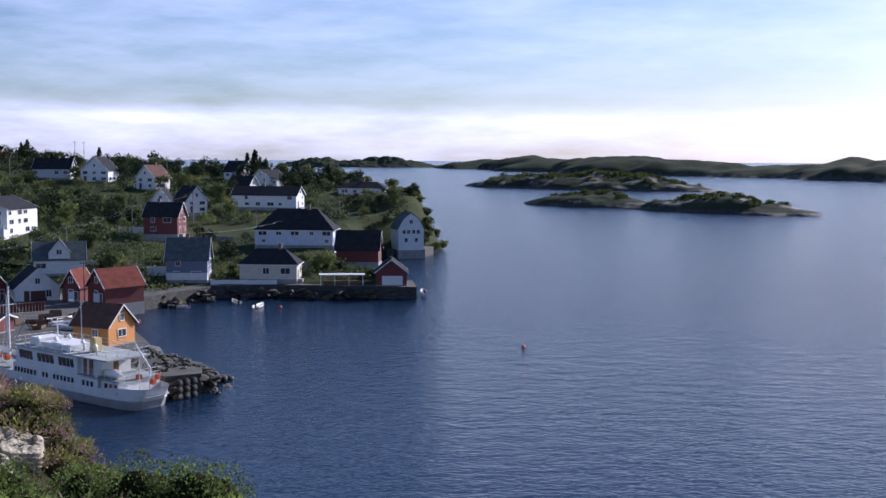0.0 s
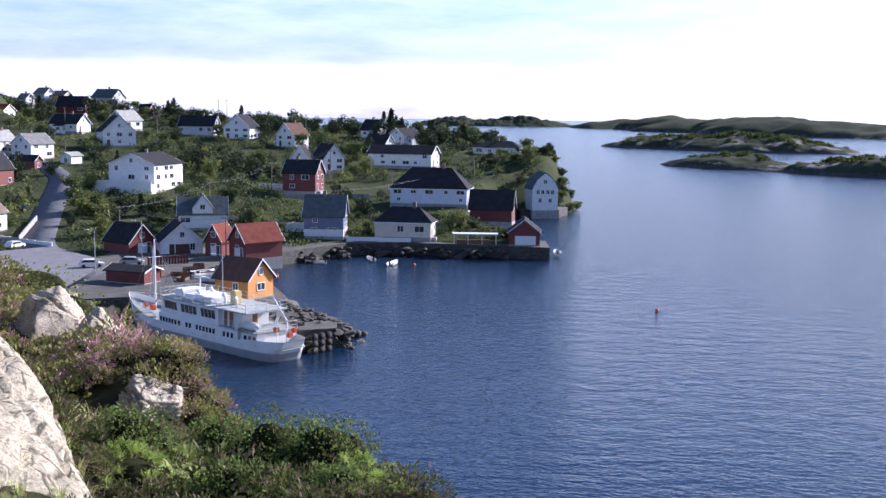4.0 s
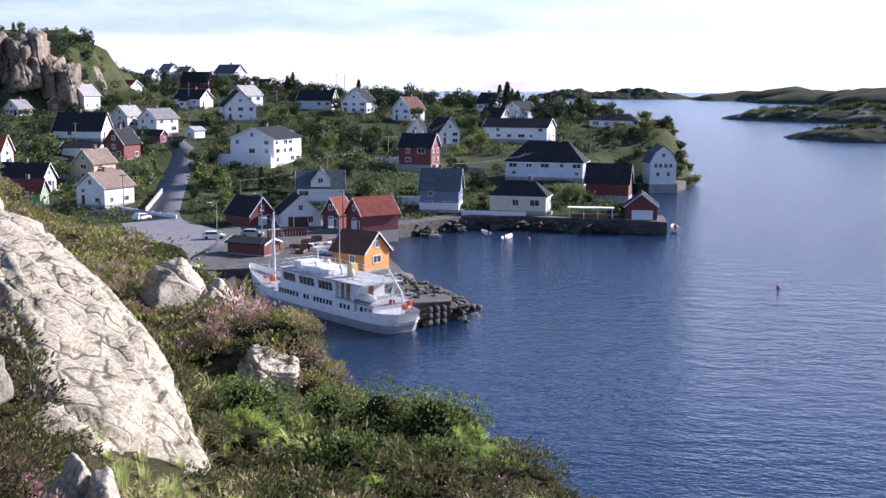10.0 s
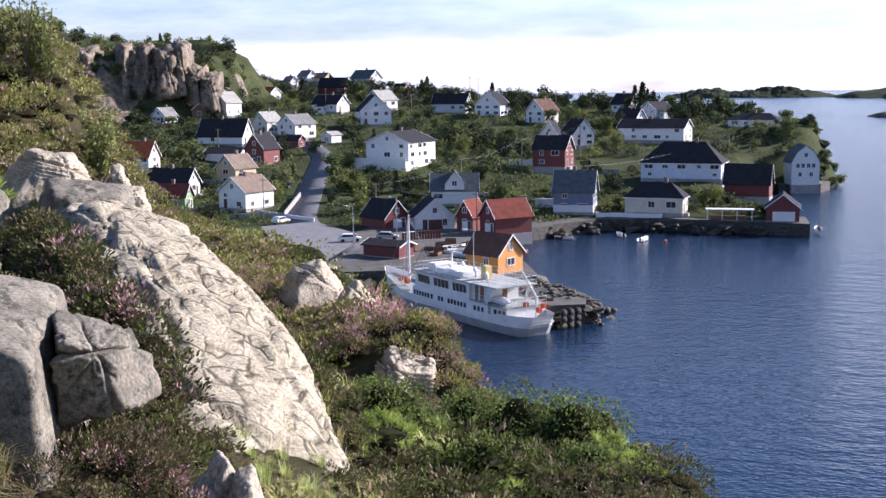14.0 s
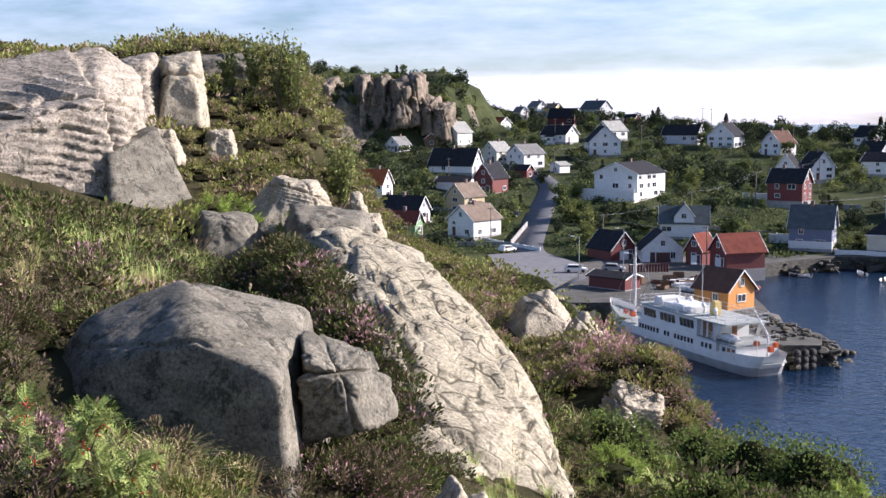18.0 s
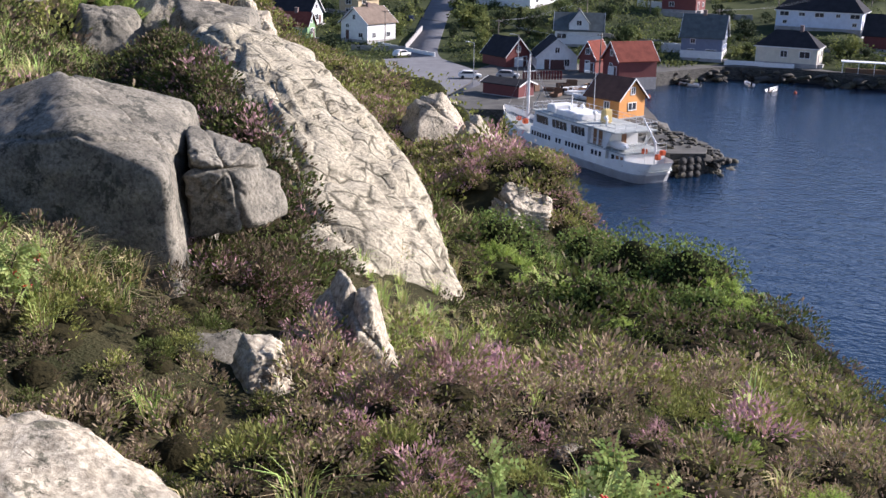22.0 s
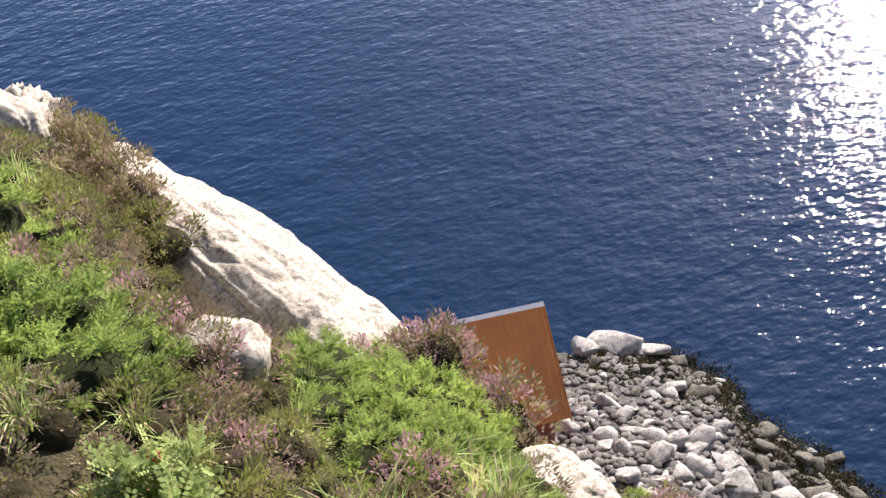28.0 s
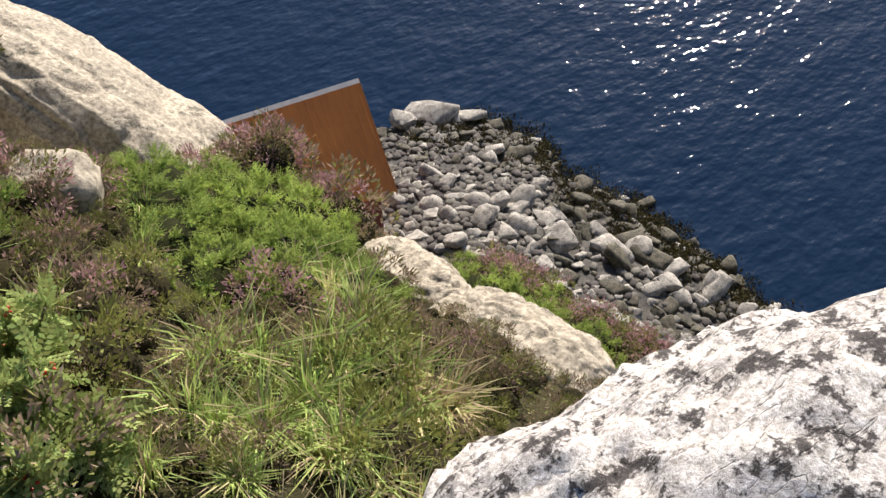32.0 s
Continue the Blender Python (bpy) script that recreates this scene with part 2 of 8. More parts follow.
def water_material():
    m = bpy.data.materials.new("sea_water")
    m.use_nodes = True
    n, l = m.node_tree.nodes, m.node_tree.links
    b = n["Principled BSDF"]
    b.inputs["Base Color"].default_value = (0.007, 0.020, 0.045, 1)
    b.inputs["Roughness"].default_value = 0.05
    b.inputs["IOR"].default_value = 1.33
    b.inputs["Specular IOR Level"].default_value = 0.42
    geo = n.new("ShaderNodeNewGeometry")
    total = None
    for size, turn, weight, long in ((0.2, 0.5, 0.42, 2.0), (0.8, 0.95, 0.30, 1.7), (1.9, 0.7, 0.17, 1.5)):
        mp, tx = n.new("ShaderNodeMapping"), n.new("ShaderNodeTexNoise")
        mp.inputs["Rotation"].default_value = (0, 0, turn)
        mp.inputs["Scale"].default_value = (size, size * long, size)
        tx.inputs["Scale"].default_value, tx.inputs["Detail"].default_value, tx.inputs["Roughness"].default_value = 1.0, 1.8, 0.5
        l.new(geo.outputs["Position"], mp.inputs[0])
        l.new(mp.outputs[0], tx.inputs[0])
        mul = n.new("ShaderNodeMath")
        mul.operation = "MULTIPLY_ADD"
        mul.inputs[1].default_value = weight
        l.new(tx.outputs[0], mul.inputs[0])
        if total:
            l.new(total, mul.inputs[2])
        else:
            mul.inputs[2].default_value = 0
        total = mul.outputs[0]
    away, chop = n.new("ShaderNodeVectorMath"), n.new("ShaderNodeMapRange")
    away.operation = "LENGTH"
    l.new(geo.outputs["Position"], away.inputs[0])
    chop.inputs["From Min"].default_value, chop.inputs["From Max"].default_value = 60, 200
    chop.inputs["To Min"].default_value, chop.inputs["To Max"].default_value = 0.04, 0.16
    l.new(away.outputs["Value"], chop.inputs[0])
    l.new(chop.outputs[0], b.inputs["Roughness"])
    swell = n.new("ShaderNodeMapRange")
    swell.inputs["From Min"].default_value, swell.inputs["From Max"].default_value = 60, 260
    swell.inputs["To Min"].default_value, swell.inputs["To Max"].default_value = 0.85, 2.5
    l.new(away.outputs["Value"], swell.inputs[0])
    bm = n.new("ShaderNodeBump")
    l.new(swell.outputs[0], bm.inputs["Strength"])
    bm.inputs["Distance"].default_value = 0.33
    l.new(total, bm.inputs["Height"])
    l.new(bm.outputs[0], b.inputs["Normal"])
    return m


WATER = water_material()
GRANITE = rock_material("pale_gneiss", (0.46, 0.405, 0.30), (0.33, 0.29, 0.215), (0.13, 0.12, 0.08), 1.6, 0.0, 0.56, layered=1.6, relief=0.6)
LEDGE = rock_material("layered_gneiss", (0.46, 0.40, 0.32), (0.27, 0.24, 0.19), (0.11, 0.10, 0.068), 1.0, 0.3, 0.56, layered=6.0, relief=0.8)
# grey lichened gneiss, its base also darkened for the split boulder's shaded front
SHADED_GREYROCK = rock_material("shaded_grey_gneiss", (0.235, 0.215, 0.165), (0.145, 0.132, 0.10), (0.065, 0.063, 0.045), 2.2, 0.0, 0.53, layered=1.5, relief=0.55)
CRACKED = rock_material("cracked_gneiss", (0.41, 0.368, 0.265), (0.32, 0.285, 0.20), (0.15, 0.14, 0.085), 1.5, 0.0, 0.56, 2.6, layered=1.5, relief=0.6)
SLAB = rock_material("lichen_gneiss", (0.66, 0.63, 0.57), (0.50, 0.47, 0.43), (0.05, 0.043, 0.038), 4.2, 0.15, 0.512, layered=1.5)
CLIFF = rock_material("cliff_rock", (0.30, 0.235, 0.17), (0.11, 0.09, 0.065), (0.06, 0.062, 0.032), 0.3, 0.0, 0.53, layered=0.5)
SHORE = rock_material("shore_rock", (0.085, 0.078, 0.062), (0.035, 0.033, 0.027), (0.025, 0.025, 0.018), 0.9, 1.0)
HEATH = material("heath_soil", (0.062, 0.053, 0.028), (0.028, 0.030, 0.014), 0.95, 1.2, 0.6, dist=0.08, spec=0.04)
SLOPE = material("village_slope", (0.075, 0.085, 0.038), (0.028, 0.038, 0.018), 0.95, 0.06, 0.5, fine=0.8, dist=0.5, spec=0.04)
ISLEROCK = rock_material("island_rock", (0.13, 0.12, 0.10), (0.07, 0.066, 0.058), (0.04, 0.038, 0.032), 0.12, 1.0)
ISLE = material("island_heath", (0.056, 0.066, 0.036), (0.026, 0.034, 0.022), 0.95, 0.03, 0.5, fine=0.25, dist=1.0, spec=0.04)
ASPHALT = material("asphalt", (0.19, 0.19, 0.195), (0.13, 0.13, 0.135), 0.9, 0.5, 0.2, fine=20)
YARD = material("harbour_gravel", (0.13, 0.12, 0.10), (0.06, 0.057, 0.05), 0.95, 0.4, 0.4, fine=4)


# ---- mesh tools ----
def part(name, bm, mat, parent=None, label="", smooth=False):
    """One mesh object from a bmesh, under parent."""
    me = bpy.data.meshes.new(name)
    bm.to_mesh(me)
    bm.free()
    if mat:
        me.materials.append(mat)
    if smooth:
        me.polygons.foreach_set("use_smooth", [True] * len(me.polygons))
    ob = new(name, me)
    ob.parent = parent
    if label:
        ob["label"] = label
    return ob


def from_arrays(name, verts, faces, mats, slot=None, smooth=True, parent=None):
    """One mesh object from arrays of corners and of faces with one number of corners."""
    verts, faces = np.asarray(verts, np.float32), np.asarray(faces, np.int32)
    me = bpy.data.meshes.new(name)
    k = faces.shape[1]
    me.vertices.add(len(verts))
    me.vertices.foreach_set("co", verts.ravel())
    me.loops.add(faces.size)
    me.loops.foreach_set("vertex_index", faces.ravel())
    me.polygons.add(len(faces))
    me.polygons.foreach_set("loop_start", np.arange(0, faces.size, k, dtype=np.int32))
    for m in mats:
        me.materials.append(m)
    if slot is not None:
        me.polygons.foreach_set("material_index", np.asarray(slot, np.int32))
    if smooth:
        me.polygons.foreach_set("use_smooth", np.ones(len(faces), bool))
    me.update(calc_edges=True)
    me.validate()
    ob = new(name, me)
    ob.parent = parent
    return ob


def grid_faces(rows, cols):
    i = np.arange((rows - 1) * cols).reshape(rows - 1, cols)[:, :-1].ravel()
    return np.stack([i, i + 1, i + cols + 1, i + cols], 1)


def box(bm, lo, hi, m=None):
    """A box from corner lo to corner hi, moved by m; returns its corners."""
    made = bmesh.ops.create_cube(bm, size=1)["verts"]
    lo, hi = Vector(lo), Vector(hi)
    t = Matrix.Translation((lo + hi) / 2) @ Matrix.Diagonal((*(hi - lo), 1))
    bmesh.ops.transform(bm, matrix=(m @ t) if m else t, verts=made)
    return made


def rod(bm, a, b, r0, r1=None, sides=8):
    """A round bar from a to b."""
    a, b = Vector(a), Vector(b)
    made = bmesh.ops.create_cone(bm, cap_ends=True, segments=sides, radius1=r0, radius2=r0 if r1 is None else r1, depth=(b - a).length)["verts"]
    t = Matrix.Translation((a + b) / 2) @ (b - a).to_track_quat("Z", "Y").to_matrix().to_4x4()
    bmesh.ops.transform(bm, matrix=t, verts=made)
    return made


def prism(bm, outline, a, b, axis="y"):
    """An outline of (u, v) pushed from a to b along an axis: y: (u, v) is (x, z); x: (u, v) is (y, z); z: (u, v) is (x, y)."""
    put = {"y": lambda u, v, w: (u, w, v), "x": lambda u, v, w: (w, u, v), "z": lambda u, v, w: (u, v, w)}[axis]
    one = [bm.verts.new(put(u, v, a)) for u, v in outline]
    two = [bm.verts.new(put(u, v, b)) for u, v in outline]
    k = len(outline)
    bm.faces.new(one)
    bm.faces.new(two[::-1])
    for i in range(k):
        bm.faces.new((one[i], two[i], two[(i + 1) % k], one[(i + 1) % k]))
    bmesh.ops.recalc_face_normals(bm, faces=bm.faces)


def boxed(name, lo, hi, mat, parent=None, label="", bevel=0.0):
    bm = bmesh.new()
    box(bm, lo, hi)
    if bevel:
        bmesh.ops.bevel(bm, geom=bm.edges[:], offset=bevel, segments=2, affect="EDGES")
    return part(name, bm, mat, parent, label)


# smooth value noise for whole arrays
LATTICE = np.random.RandomState(7).rand(64, 64)


def wave(x, y):
    xi, yi = np.floor(x).astype(int), np.floor(y).astype(int)
    u, v = x - xi, y - yi
    u, v = u * u * (3 - 2 * u), v * v * (3 - 2 * v)
    g = lambda i, j: LATTICE[(xi + i) % 64, (yi + j) % 64]
    return (g(0, 0) * (1 - u) + g(1, 0) * u) * (1 - v) + (g(0, 1) * (1 - u) + g(1, 1) * u) * v


def hills(x, y, size, octaves=4):
    """Between about -0.5 and 0.5."""
    total, amp, norm = 0, 1.0, 0
    for k in range(octaves):
        total, norm = total + amp * (wave(x / size + 17.3 * k, y / size + 5.1 * k) - 0.5), norm + amp
        amp, size = amp * 0.5, size * 0.5
    return total / norm * 1.6


def smooth_step(a, b, x):
    t = np.clip((x - a) / (b - a), 0, 1)
    return t * t * (3 - 2 * t)


# ---- ground ----
# the sea: one sheet to the horizon
radii = np.concatenate([[0.0], np.geomspace(4, 4850, 70)])
turns = np.linspace(0, 2 * np.pi, 97)
rr, tt = np.meshgrid(radii, turns, indexing="ij")
zz = 15.0 * np.clip((rr - 1200) / 3650, 0, 1) ** 1.3
tagged(from_arrays("water", np.stack([rr * np.sin(tt), rr * np.cos(tt), zz], -1).reshape(-1, 3), grid_faces(*rr.shape)[:, ::-1], [WATER]),
       "deep blue rippled sea water", "sea", kind="structure")

# coast of the village, anticlockwise
COAST = [(-60, 60), (-62, 110), (-60, 146), (-57, 158), (-47.5, 167.5), (-33, 154), (-23, 145), (-21, 149), (-21, 154), (-23, 161), (-26, 170), (-33, 178),
         (-38, 196), (-41, 212), (-38, 221), (-32, 232), (-26, 241), (-14, 244), (0, 242), (9, 240), (17, 238), (17, 250), (11, 262), (9, 290), (14, 325),
         (17, 334), (27, 339), (31, 350), (37, 364), (38.5, 380), (32, 404), (20, 436), (4, 480), (-10, 540), (-40, 640), (-150, 740), (-420, 760), (-520, 500), (-420, 150), (-200, 20)]
CX, CY = np.array(COAST, float).T


def inland(x, y):
    """Metres from the coast line, positive on land."""
    x, y = np.asarray(x, float), np.asarray(y, float)
    best, inside = np.full(x.shape, 1e9), np.zeros(x.shape, bool)
    for i in range(len(CX)):
        ax, ay, bx, by = CX[i - 1], CY[i - 1], CX[i], CY[i]
        t = np.clip(((x - ax) * (bx - ax) + (y - ay) * (by - ay)) / ((bx - ax) ** 2 + (by - ay) ** 2), 0, 1)
        best = np.minimum(best, np.hypot(x - ax - t * (bx - ax), y - ay - t * (by - ay)))
        cross = (ay > y) != (by > y)
        inside ^= cross & (x < (bx - ax) * (y - ay) / (by - ay + 1e-9) + ax)
    return np.where(inside, best, -best)


ROAD = [(-58, 172), (-66, 192), (-78, 212), (-88, 228), (-94, 248), (-100, 268), (-106, 290), (-113, 314), (-128, 340), (-150, 362)]


def road_distance(x, y):
    best = np.full(np.shape(x), 1e9)
    for (ax, ay), (bx, by) in zip(ROAD, ROAD[1:]):
        t = np.clip(((x - ax) * (bx - ax) + (y - ay) * (by - ay)) / ((bx - ax) ** 2 + (by - ay) ** 2), 0, 1)
        best = np.minimum(best, np.hypot(x - ax - t * (bx - ax), y - ay - t * (by - ay)))
    return best


def land(x, y):
    """Height of the village ground."""
    x, y = np.asarray(x, float), np.asarray(y, float)
    d = np.hypot(x, y)
    crown_at = np.interp(np.degrees(np.arctan2(x, y)), [-26, -20, -16, -10, -4, 2, 6], [335, 330, 275, 222, 205, 185, 150])
    z = 2.4 + 0.095 * np.clip(d - 240, 0, crown_at) - 0.05 * np.clip(d - 260 - crown_at, 0, 300)
    bumps = 1.6 * hills(x, y, 26) + 5.0 * hills(x, y, 90) * smooth_step(420, 560, d)
    z = z + bumps * smooth_step(238, 300, d) * smooth_step(6, 14, road_distance(x, y))
    # rocky hill over the houses
    hx, hy = x + 266, y - 430
    r = np.hypot(hx * 0.95, hy * 0.9) + 10 * hills(x, y, 30)
    z = z + 22 * smooth_step(84, 60, r + 14 * hills(x, y, 17, 3)) + 9.0 * hills(x, y, 24) * smooth_step(90, 55, r)
    # knoll behind the warehouse
    z = z + 3.5 * smooth_step(24, 6, np.hypot(x - 24, y - 372))
    edge = inland(x, y)
    quay = smooth_step(300, 240, d)
    rise = smooth_step(-1.2, 0.3, edge) * quay + smooth_step(-1, 12, edge) * (1 - quay)
    return -3 + (z + 3) * rise


gx, gy = np.arange(-430, 62, 3.0), np.arange(24, 748, 3.0)
mx, my = np.meshgrid(gx, gy, indexing="ij")
mz = land(mx, my)
ground = from_arrays("ground", np.stack([mx, my, mz], -1).reshape(-1, 3), grid_faces(*mx.shape)[:, ::-1], [SLOPE, CLIFF, YARD])
sx, sy = np.gradient(mz, 3.0)
steep = np.hypot(sx, sy)[:-1, :-1].ravel()
edge_c = inland(mx, my)[:-1, :-1].ravel()
dist_c = np.hypot(mx, my)[:-1, :-1].ravel()
slots = np.where(steep > np.where(mx[:-1, :-1].ravel() > -210, 2.4, 1.0), 1, 0)
slots[(dist_c < 236) & (mx[:-1, :-1].ravel() > -72) & (edge_c > 0)] = 2
ground.data.polygons.foreach_set("material_index", slots.astype(np.int32))
tagged(ground, "green hillside of gardens, heath and rock under the village", "ground", kind="structure")

# the camera's own hill
NEAR_AZ = [-180, -80, -60, -45, -30, -18, -15, -13, -8, -5.5, -3, 0, 7, 9, 12.5, 18.5, 23, 26, 30, 33, 36.5, 40, 45, 52, 60, 75, 95, 120, 180]
NEAR_EDGE = [70, 70, 66, 58, 50, 46, 34, 26.5, 19.5, 17, 14.6, 13.0, 10.4, 7.6, 5.3, 5.05, 5.5, 6.1, 6.5, 5.8, 5.2, 4.3, 4, 3.7, 3.5, 3.5, 5, 30, 70]


def near_top(x, y):
    z = 28.0 - 0.22 * np.clip(y, -5, 100) - 1.0 * np.log1p(np.exp(np.clip(x * 2.5 - 0.6, -40, 40))) / 2.5
    z = z + 0.30 * np.clip(-x - 3, 0, 40) * smooth_step(0, 12, y + 6)
    az, d = np.degrees(np.arctan2(x, y)), np.hypot(x, y)
    z = z + 5.5 * smooth_step(24, 46, d) * smooth_step(-27.5, -33.4, az)
    z = z - smooth_step(31, 42, d) * np.interp(az, [-180, -80, -60, -50, -45, -40, -36, -33], [4, 5, 5.5, 4, 2.6, 1.4, 0.5, 0])
    # level heathery ridge behind the slab, steep towards the sea
    ux, uy = -0.62, 0.785
    along, side = (x + 5.6) * ux + (y - 22.2) * uy, (x + 5.6) * uy - (y - 22.2) * ux
    crest = np.interp(along, [-2.6, -0.8, 0.0, 4, 8, 15, 22, 30], [0, 0.9, 1.75, 1.05, 1.05, 0.6, 0, 0])
    z = z + crest * np.where(side > 0, smooth_step(1.0, 0.15, side), smooth_step(-3.4, -0.2, side))
    z = z + 0.22 * hills(x + 9, y, 1.5, 2) * smooth_step(2.6, 4.5, d)
    return z + 0.9 * hills(x, y, 5.0) + 1.8 * hills(x + 40, y, 16) * smooth_step(14, 30, np.hypot(x, y))


def near(x, y):
    """Height of the hill the camera stands on."""
    x, y = np.asarray(x, float), np.asarray(y, float)
    d, az = np.hypot(x, y), np.degrees(np.arctan2(x, y))
    edge = np.interp(az, NEAR_AZ, NEAR_EDGE) * (1 + 0.10 * hills(x * 1.3, y * 1.3, 4.0))
    k = np.minimum(1, edge / np.maximum(d, 0.01))
    top = near_top(x * k, y * k)
    over = np.maximum(d - edge, 0)
    shelf = smooth_step(3, 7, az) * smooth_step(30, 26, az)
    cliff = top - 3.2 * over + shelf * 2.2 * np.minimum(over, 4.2) - 0.8 * hills(x, y, 3.0) * np.minimum(over, 1)
    shore = np.clip((az - 23) / 6, 0, 1) * np.clip((110 - az) / 15, 0, 1)
    terrace = 9.5 - 0.72 * np.maximum(d - 14.5 + np.interp(az, [44, 49, 55, 60], [0.4, 1.6, 3.0, 3.6]), 0) + 0.8 * hills(x, y, 3.5)
    tide = np.interp(az, [23, 28, 33, 37.5, 40, 43, 47.5, 49, 54.6, 58.6, 62, 66, 75, 110], [20, 27, 30, 32.6, 33.2, 32.6, 31.6, 29.8, 28.8, 27.4, 26.4, 25, 23, 20])
    beach = np.minimum(0.26 * (tide - d), 2.2) + 0.25 * hills(x, y, 2.0)
    low = np.maximum(np.maximum(terrace, beach), -3)
    z = np.where(d > edge, np.where(shore > 0, np.maximum(cliff, low * shore - 3 * (1 - shore)), np.maximum(cliff, -3)), top)
    return z


na = np.radians(np.concatenate([np.arange(-180, -72, 6.0), np.arange(-72, 84, 0.45), np.arange(84, 181, 6.0)]))
nr = np.concatenate([[0.002], np.geomspace(0.25, 4, 26), np.linspace(4.15, 30, 170), np.linspace(30.4, 85, 90)])
ra, ta = np.meshgrid(nr, na, indexing="ij")
nx, ny = ra * np.sin(ta), ra * np.cos(ta)
nz = near(nx, ny)
hill_ob = from_arrays("ground", np.stack([nx, ny, nz], -1).reshape(-1, 3), grid_faces(*nx.shape)[:, ::-1], [HEATH, GRANITE, SHORE])
v = np.stack([nx, ny, nz], -1)
nrm = np.cross(v[1:, :-1] - v[:-1, :-1], v[:-1, 1:] - v[:-1, :-1])
flat = np.abs(nrm[..., 2]) / (np.linalg.norm(nrm, axis=-1) + 1e-9)
slots = np.where((flat < 0.5) & ((ra[:-1, :-1] < 20) | (nz[:-1, :-1] < 20)), 1, 0)
slots[nz[:-1, :-1] < 2.9] = 2
hill_ob.data.polygons.foreach_set("material_index", slots.ravel().astype(np.int32))
tagged(hill_ob, "heather-covered rocky hill dropping to the sea", "ground", kind="structure")


# islands: long low humps
ISLES = []


def island(points, name="island", label=""):
    """points: (x, y, height, radius) of overlapping humps."""
    pts = np.array(points, float)
    pad = pts[:, 3].max() * 1.5
    step = max(1.5, (np.ptp(pts[:, 0]) + np.ptp(pts[:, 1])) / 260)
    x, y = np.meshgrid(np.arange(pts[:, 0].min() - pad, pts[:, 0].max() + pad, step), np.arange(pts[:, 1].min() - pad, pts[:, 1].max() + pad, step), indexing="ij")
    z = np.full(x.shape, -2.0)
    for px, py, h, r in pts:
        d = np.hypot(x - px, y - py) / (r * (1 + 0.35 * hills(x, y, r * 0.8)))
        z = np.maximum(z, -2 + (h + 2) * np.clip(1 - d ** 2, 0, 1) ** 0.6)
    z = z + (z > 0) * (hills(x, y, pts[:, 3].mean() * 0.9) * 0.42 + hills(x + 90, y, step * 8) * 0.26) * np.maximum(z, 0)
    ob = from_arrays(name, np.stack([x, y, z], -1).reshape(-1, 3), grid_faces(*x.shape)[:, ::-1], [ISLE, SHORE, ISLEROCK])
    bare = hills(x, y, step * 11) + 0.25 * hills(x + 40, y, step * 4) > 0.24
    ob.data.polygons.foreach_set("material_index", np.where(z < 1.3, 1, np.where(bare & (label == ""), 2, 0))[:-1, :-1].ravel().astype(np.int32))
    if not label:
        ISLES.append(ob)
    return tagged(ob, label or "low bare island of dark heath and rock", "island", kind="structure")


island([(172, 1188, 5, 36), (198, 1165, 12, 55), (228, 1138, 13, 62), (262, 1105, 14, 64), (295, 1075, 12, 60), (322, 1050, 8, 42)])
island([(141, 738, 3, 20), (152, 722, 7, 28), (166, 704, 9, 32), (180, 688, 5, 24)])
island([(192, 668, 4, 22), (208, 648, 8, 30), (224, 625, 9, 32), (238, 604, 5, 24), (250, 588, 2.5, 15)])


def far_range(az, dist, high, radius, label):
    """A low range seen across the water, from a few summits by azimuth."""
    q = np.arange(az[0], az[-1], math.degrees(radius * 0.6 / np.mean(dist)))
    d, h = np.interp(q, az, dist), np.interp(q, az, high) * (1 + 0.35 * hills(q, 0 * q, 1.3))
    island([(r * math.sin(radians(a)), r * math.cos(radians(a)), z, radius * (0.8 + 0.4 * (i % 3))) for i, (a, r, z) in enumerate(zip(q, d, h))], label=label)


far_range([-2.2, -1.2, -0.3, 0.4, 1.2, 2.2, 3.0, 4.0, 4.8], [2900] * 9, [10, 24, 26, 14, 22, 30, 24, 18, 6], 60, "far wooded islands on the horizon")
far_range([5.1, 6.5, 8, 10, 11.5, 13, 14.6, 16.5, 18, 20, 22, 24, 27, 31, 36], [3000, 2800, 2600, 2400, 2300, 2200, 2100, 2050, 2000, 1950, 1900, 1850, 1750, 1650, 1500], [6, 20, 30, 34, 27, 31, 34, 31, 27, 26, 23, 26, 31, 28, 22], 75, "far dark coast of low hills across the fjord")

# ---- village ----
PAINT = {k: material(k + "_boards", c, tuple(v * 0.82 for v in c), 0.6, 1.2, 0.15, fine=14, objectwise=0.04) for k, c in dict(
    white=(0.80, 0.80, 0.78), cream=(0.66, 0.62, 0.50), palegrey=(0.55, 0.57, 0.60), bluewhite=(0.62, 0.67, 0.76), blue=(0.16, 0.19, 0.27), red=(0.17, 0.042, 0.036),
    darkred=(0.14, 0.032, 0.03), brown=(0.16, 0.09, 0.05), tan=(0.50, 0.40, 0.24), green=(0.20, 0.32, 0.16), yellow=(0.62, 0.47, 0.14), orange=(0.66, 0.29, 0.07)).items()}
ROOFS = {k: material(k + "_roof", c, tuple(v * 0.6 for v in c), 0.95, 0.8, 0.5, fine=6, dist=0.05, spec=0.15) for k, c in dict(
    charcoal=(0.035, 0.035, 0.04), grey=(0.22, 0.22, 0.21), lightgrey=(0.36, 0.36, 0.33), slate=(0.12, 0.14, 0.14), redtile=(0.20, 0.060, 0.042),
    orangetile=(0.48, 0.13, 0.05), taupe=(0.23, 0.18, 0.14), brown=(0.14, 0.08, 0.06)).items()}
GLASS = material("window_glass", (0.03, 0.035, 0.045), (0.02, 0.022, 0.03), 0.12, 2, 0, spec=0.6)
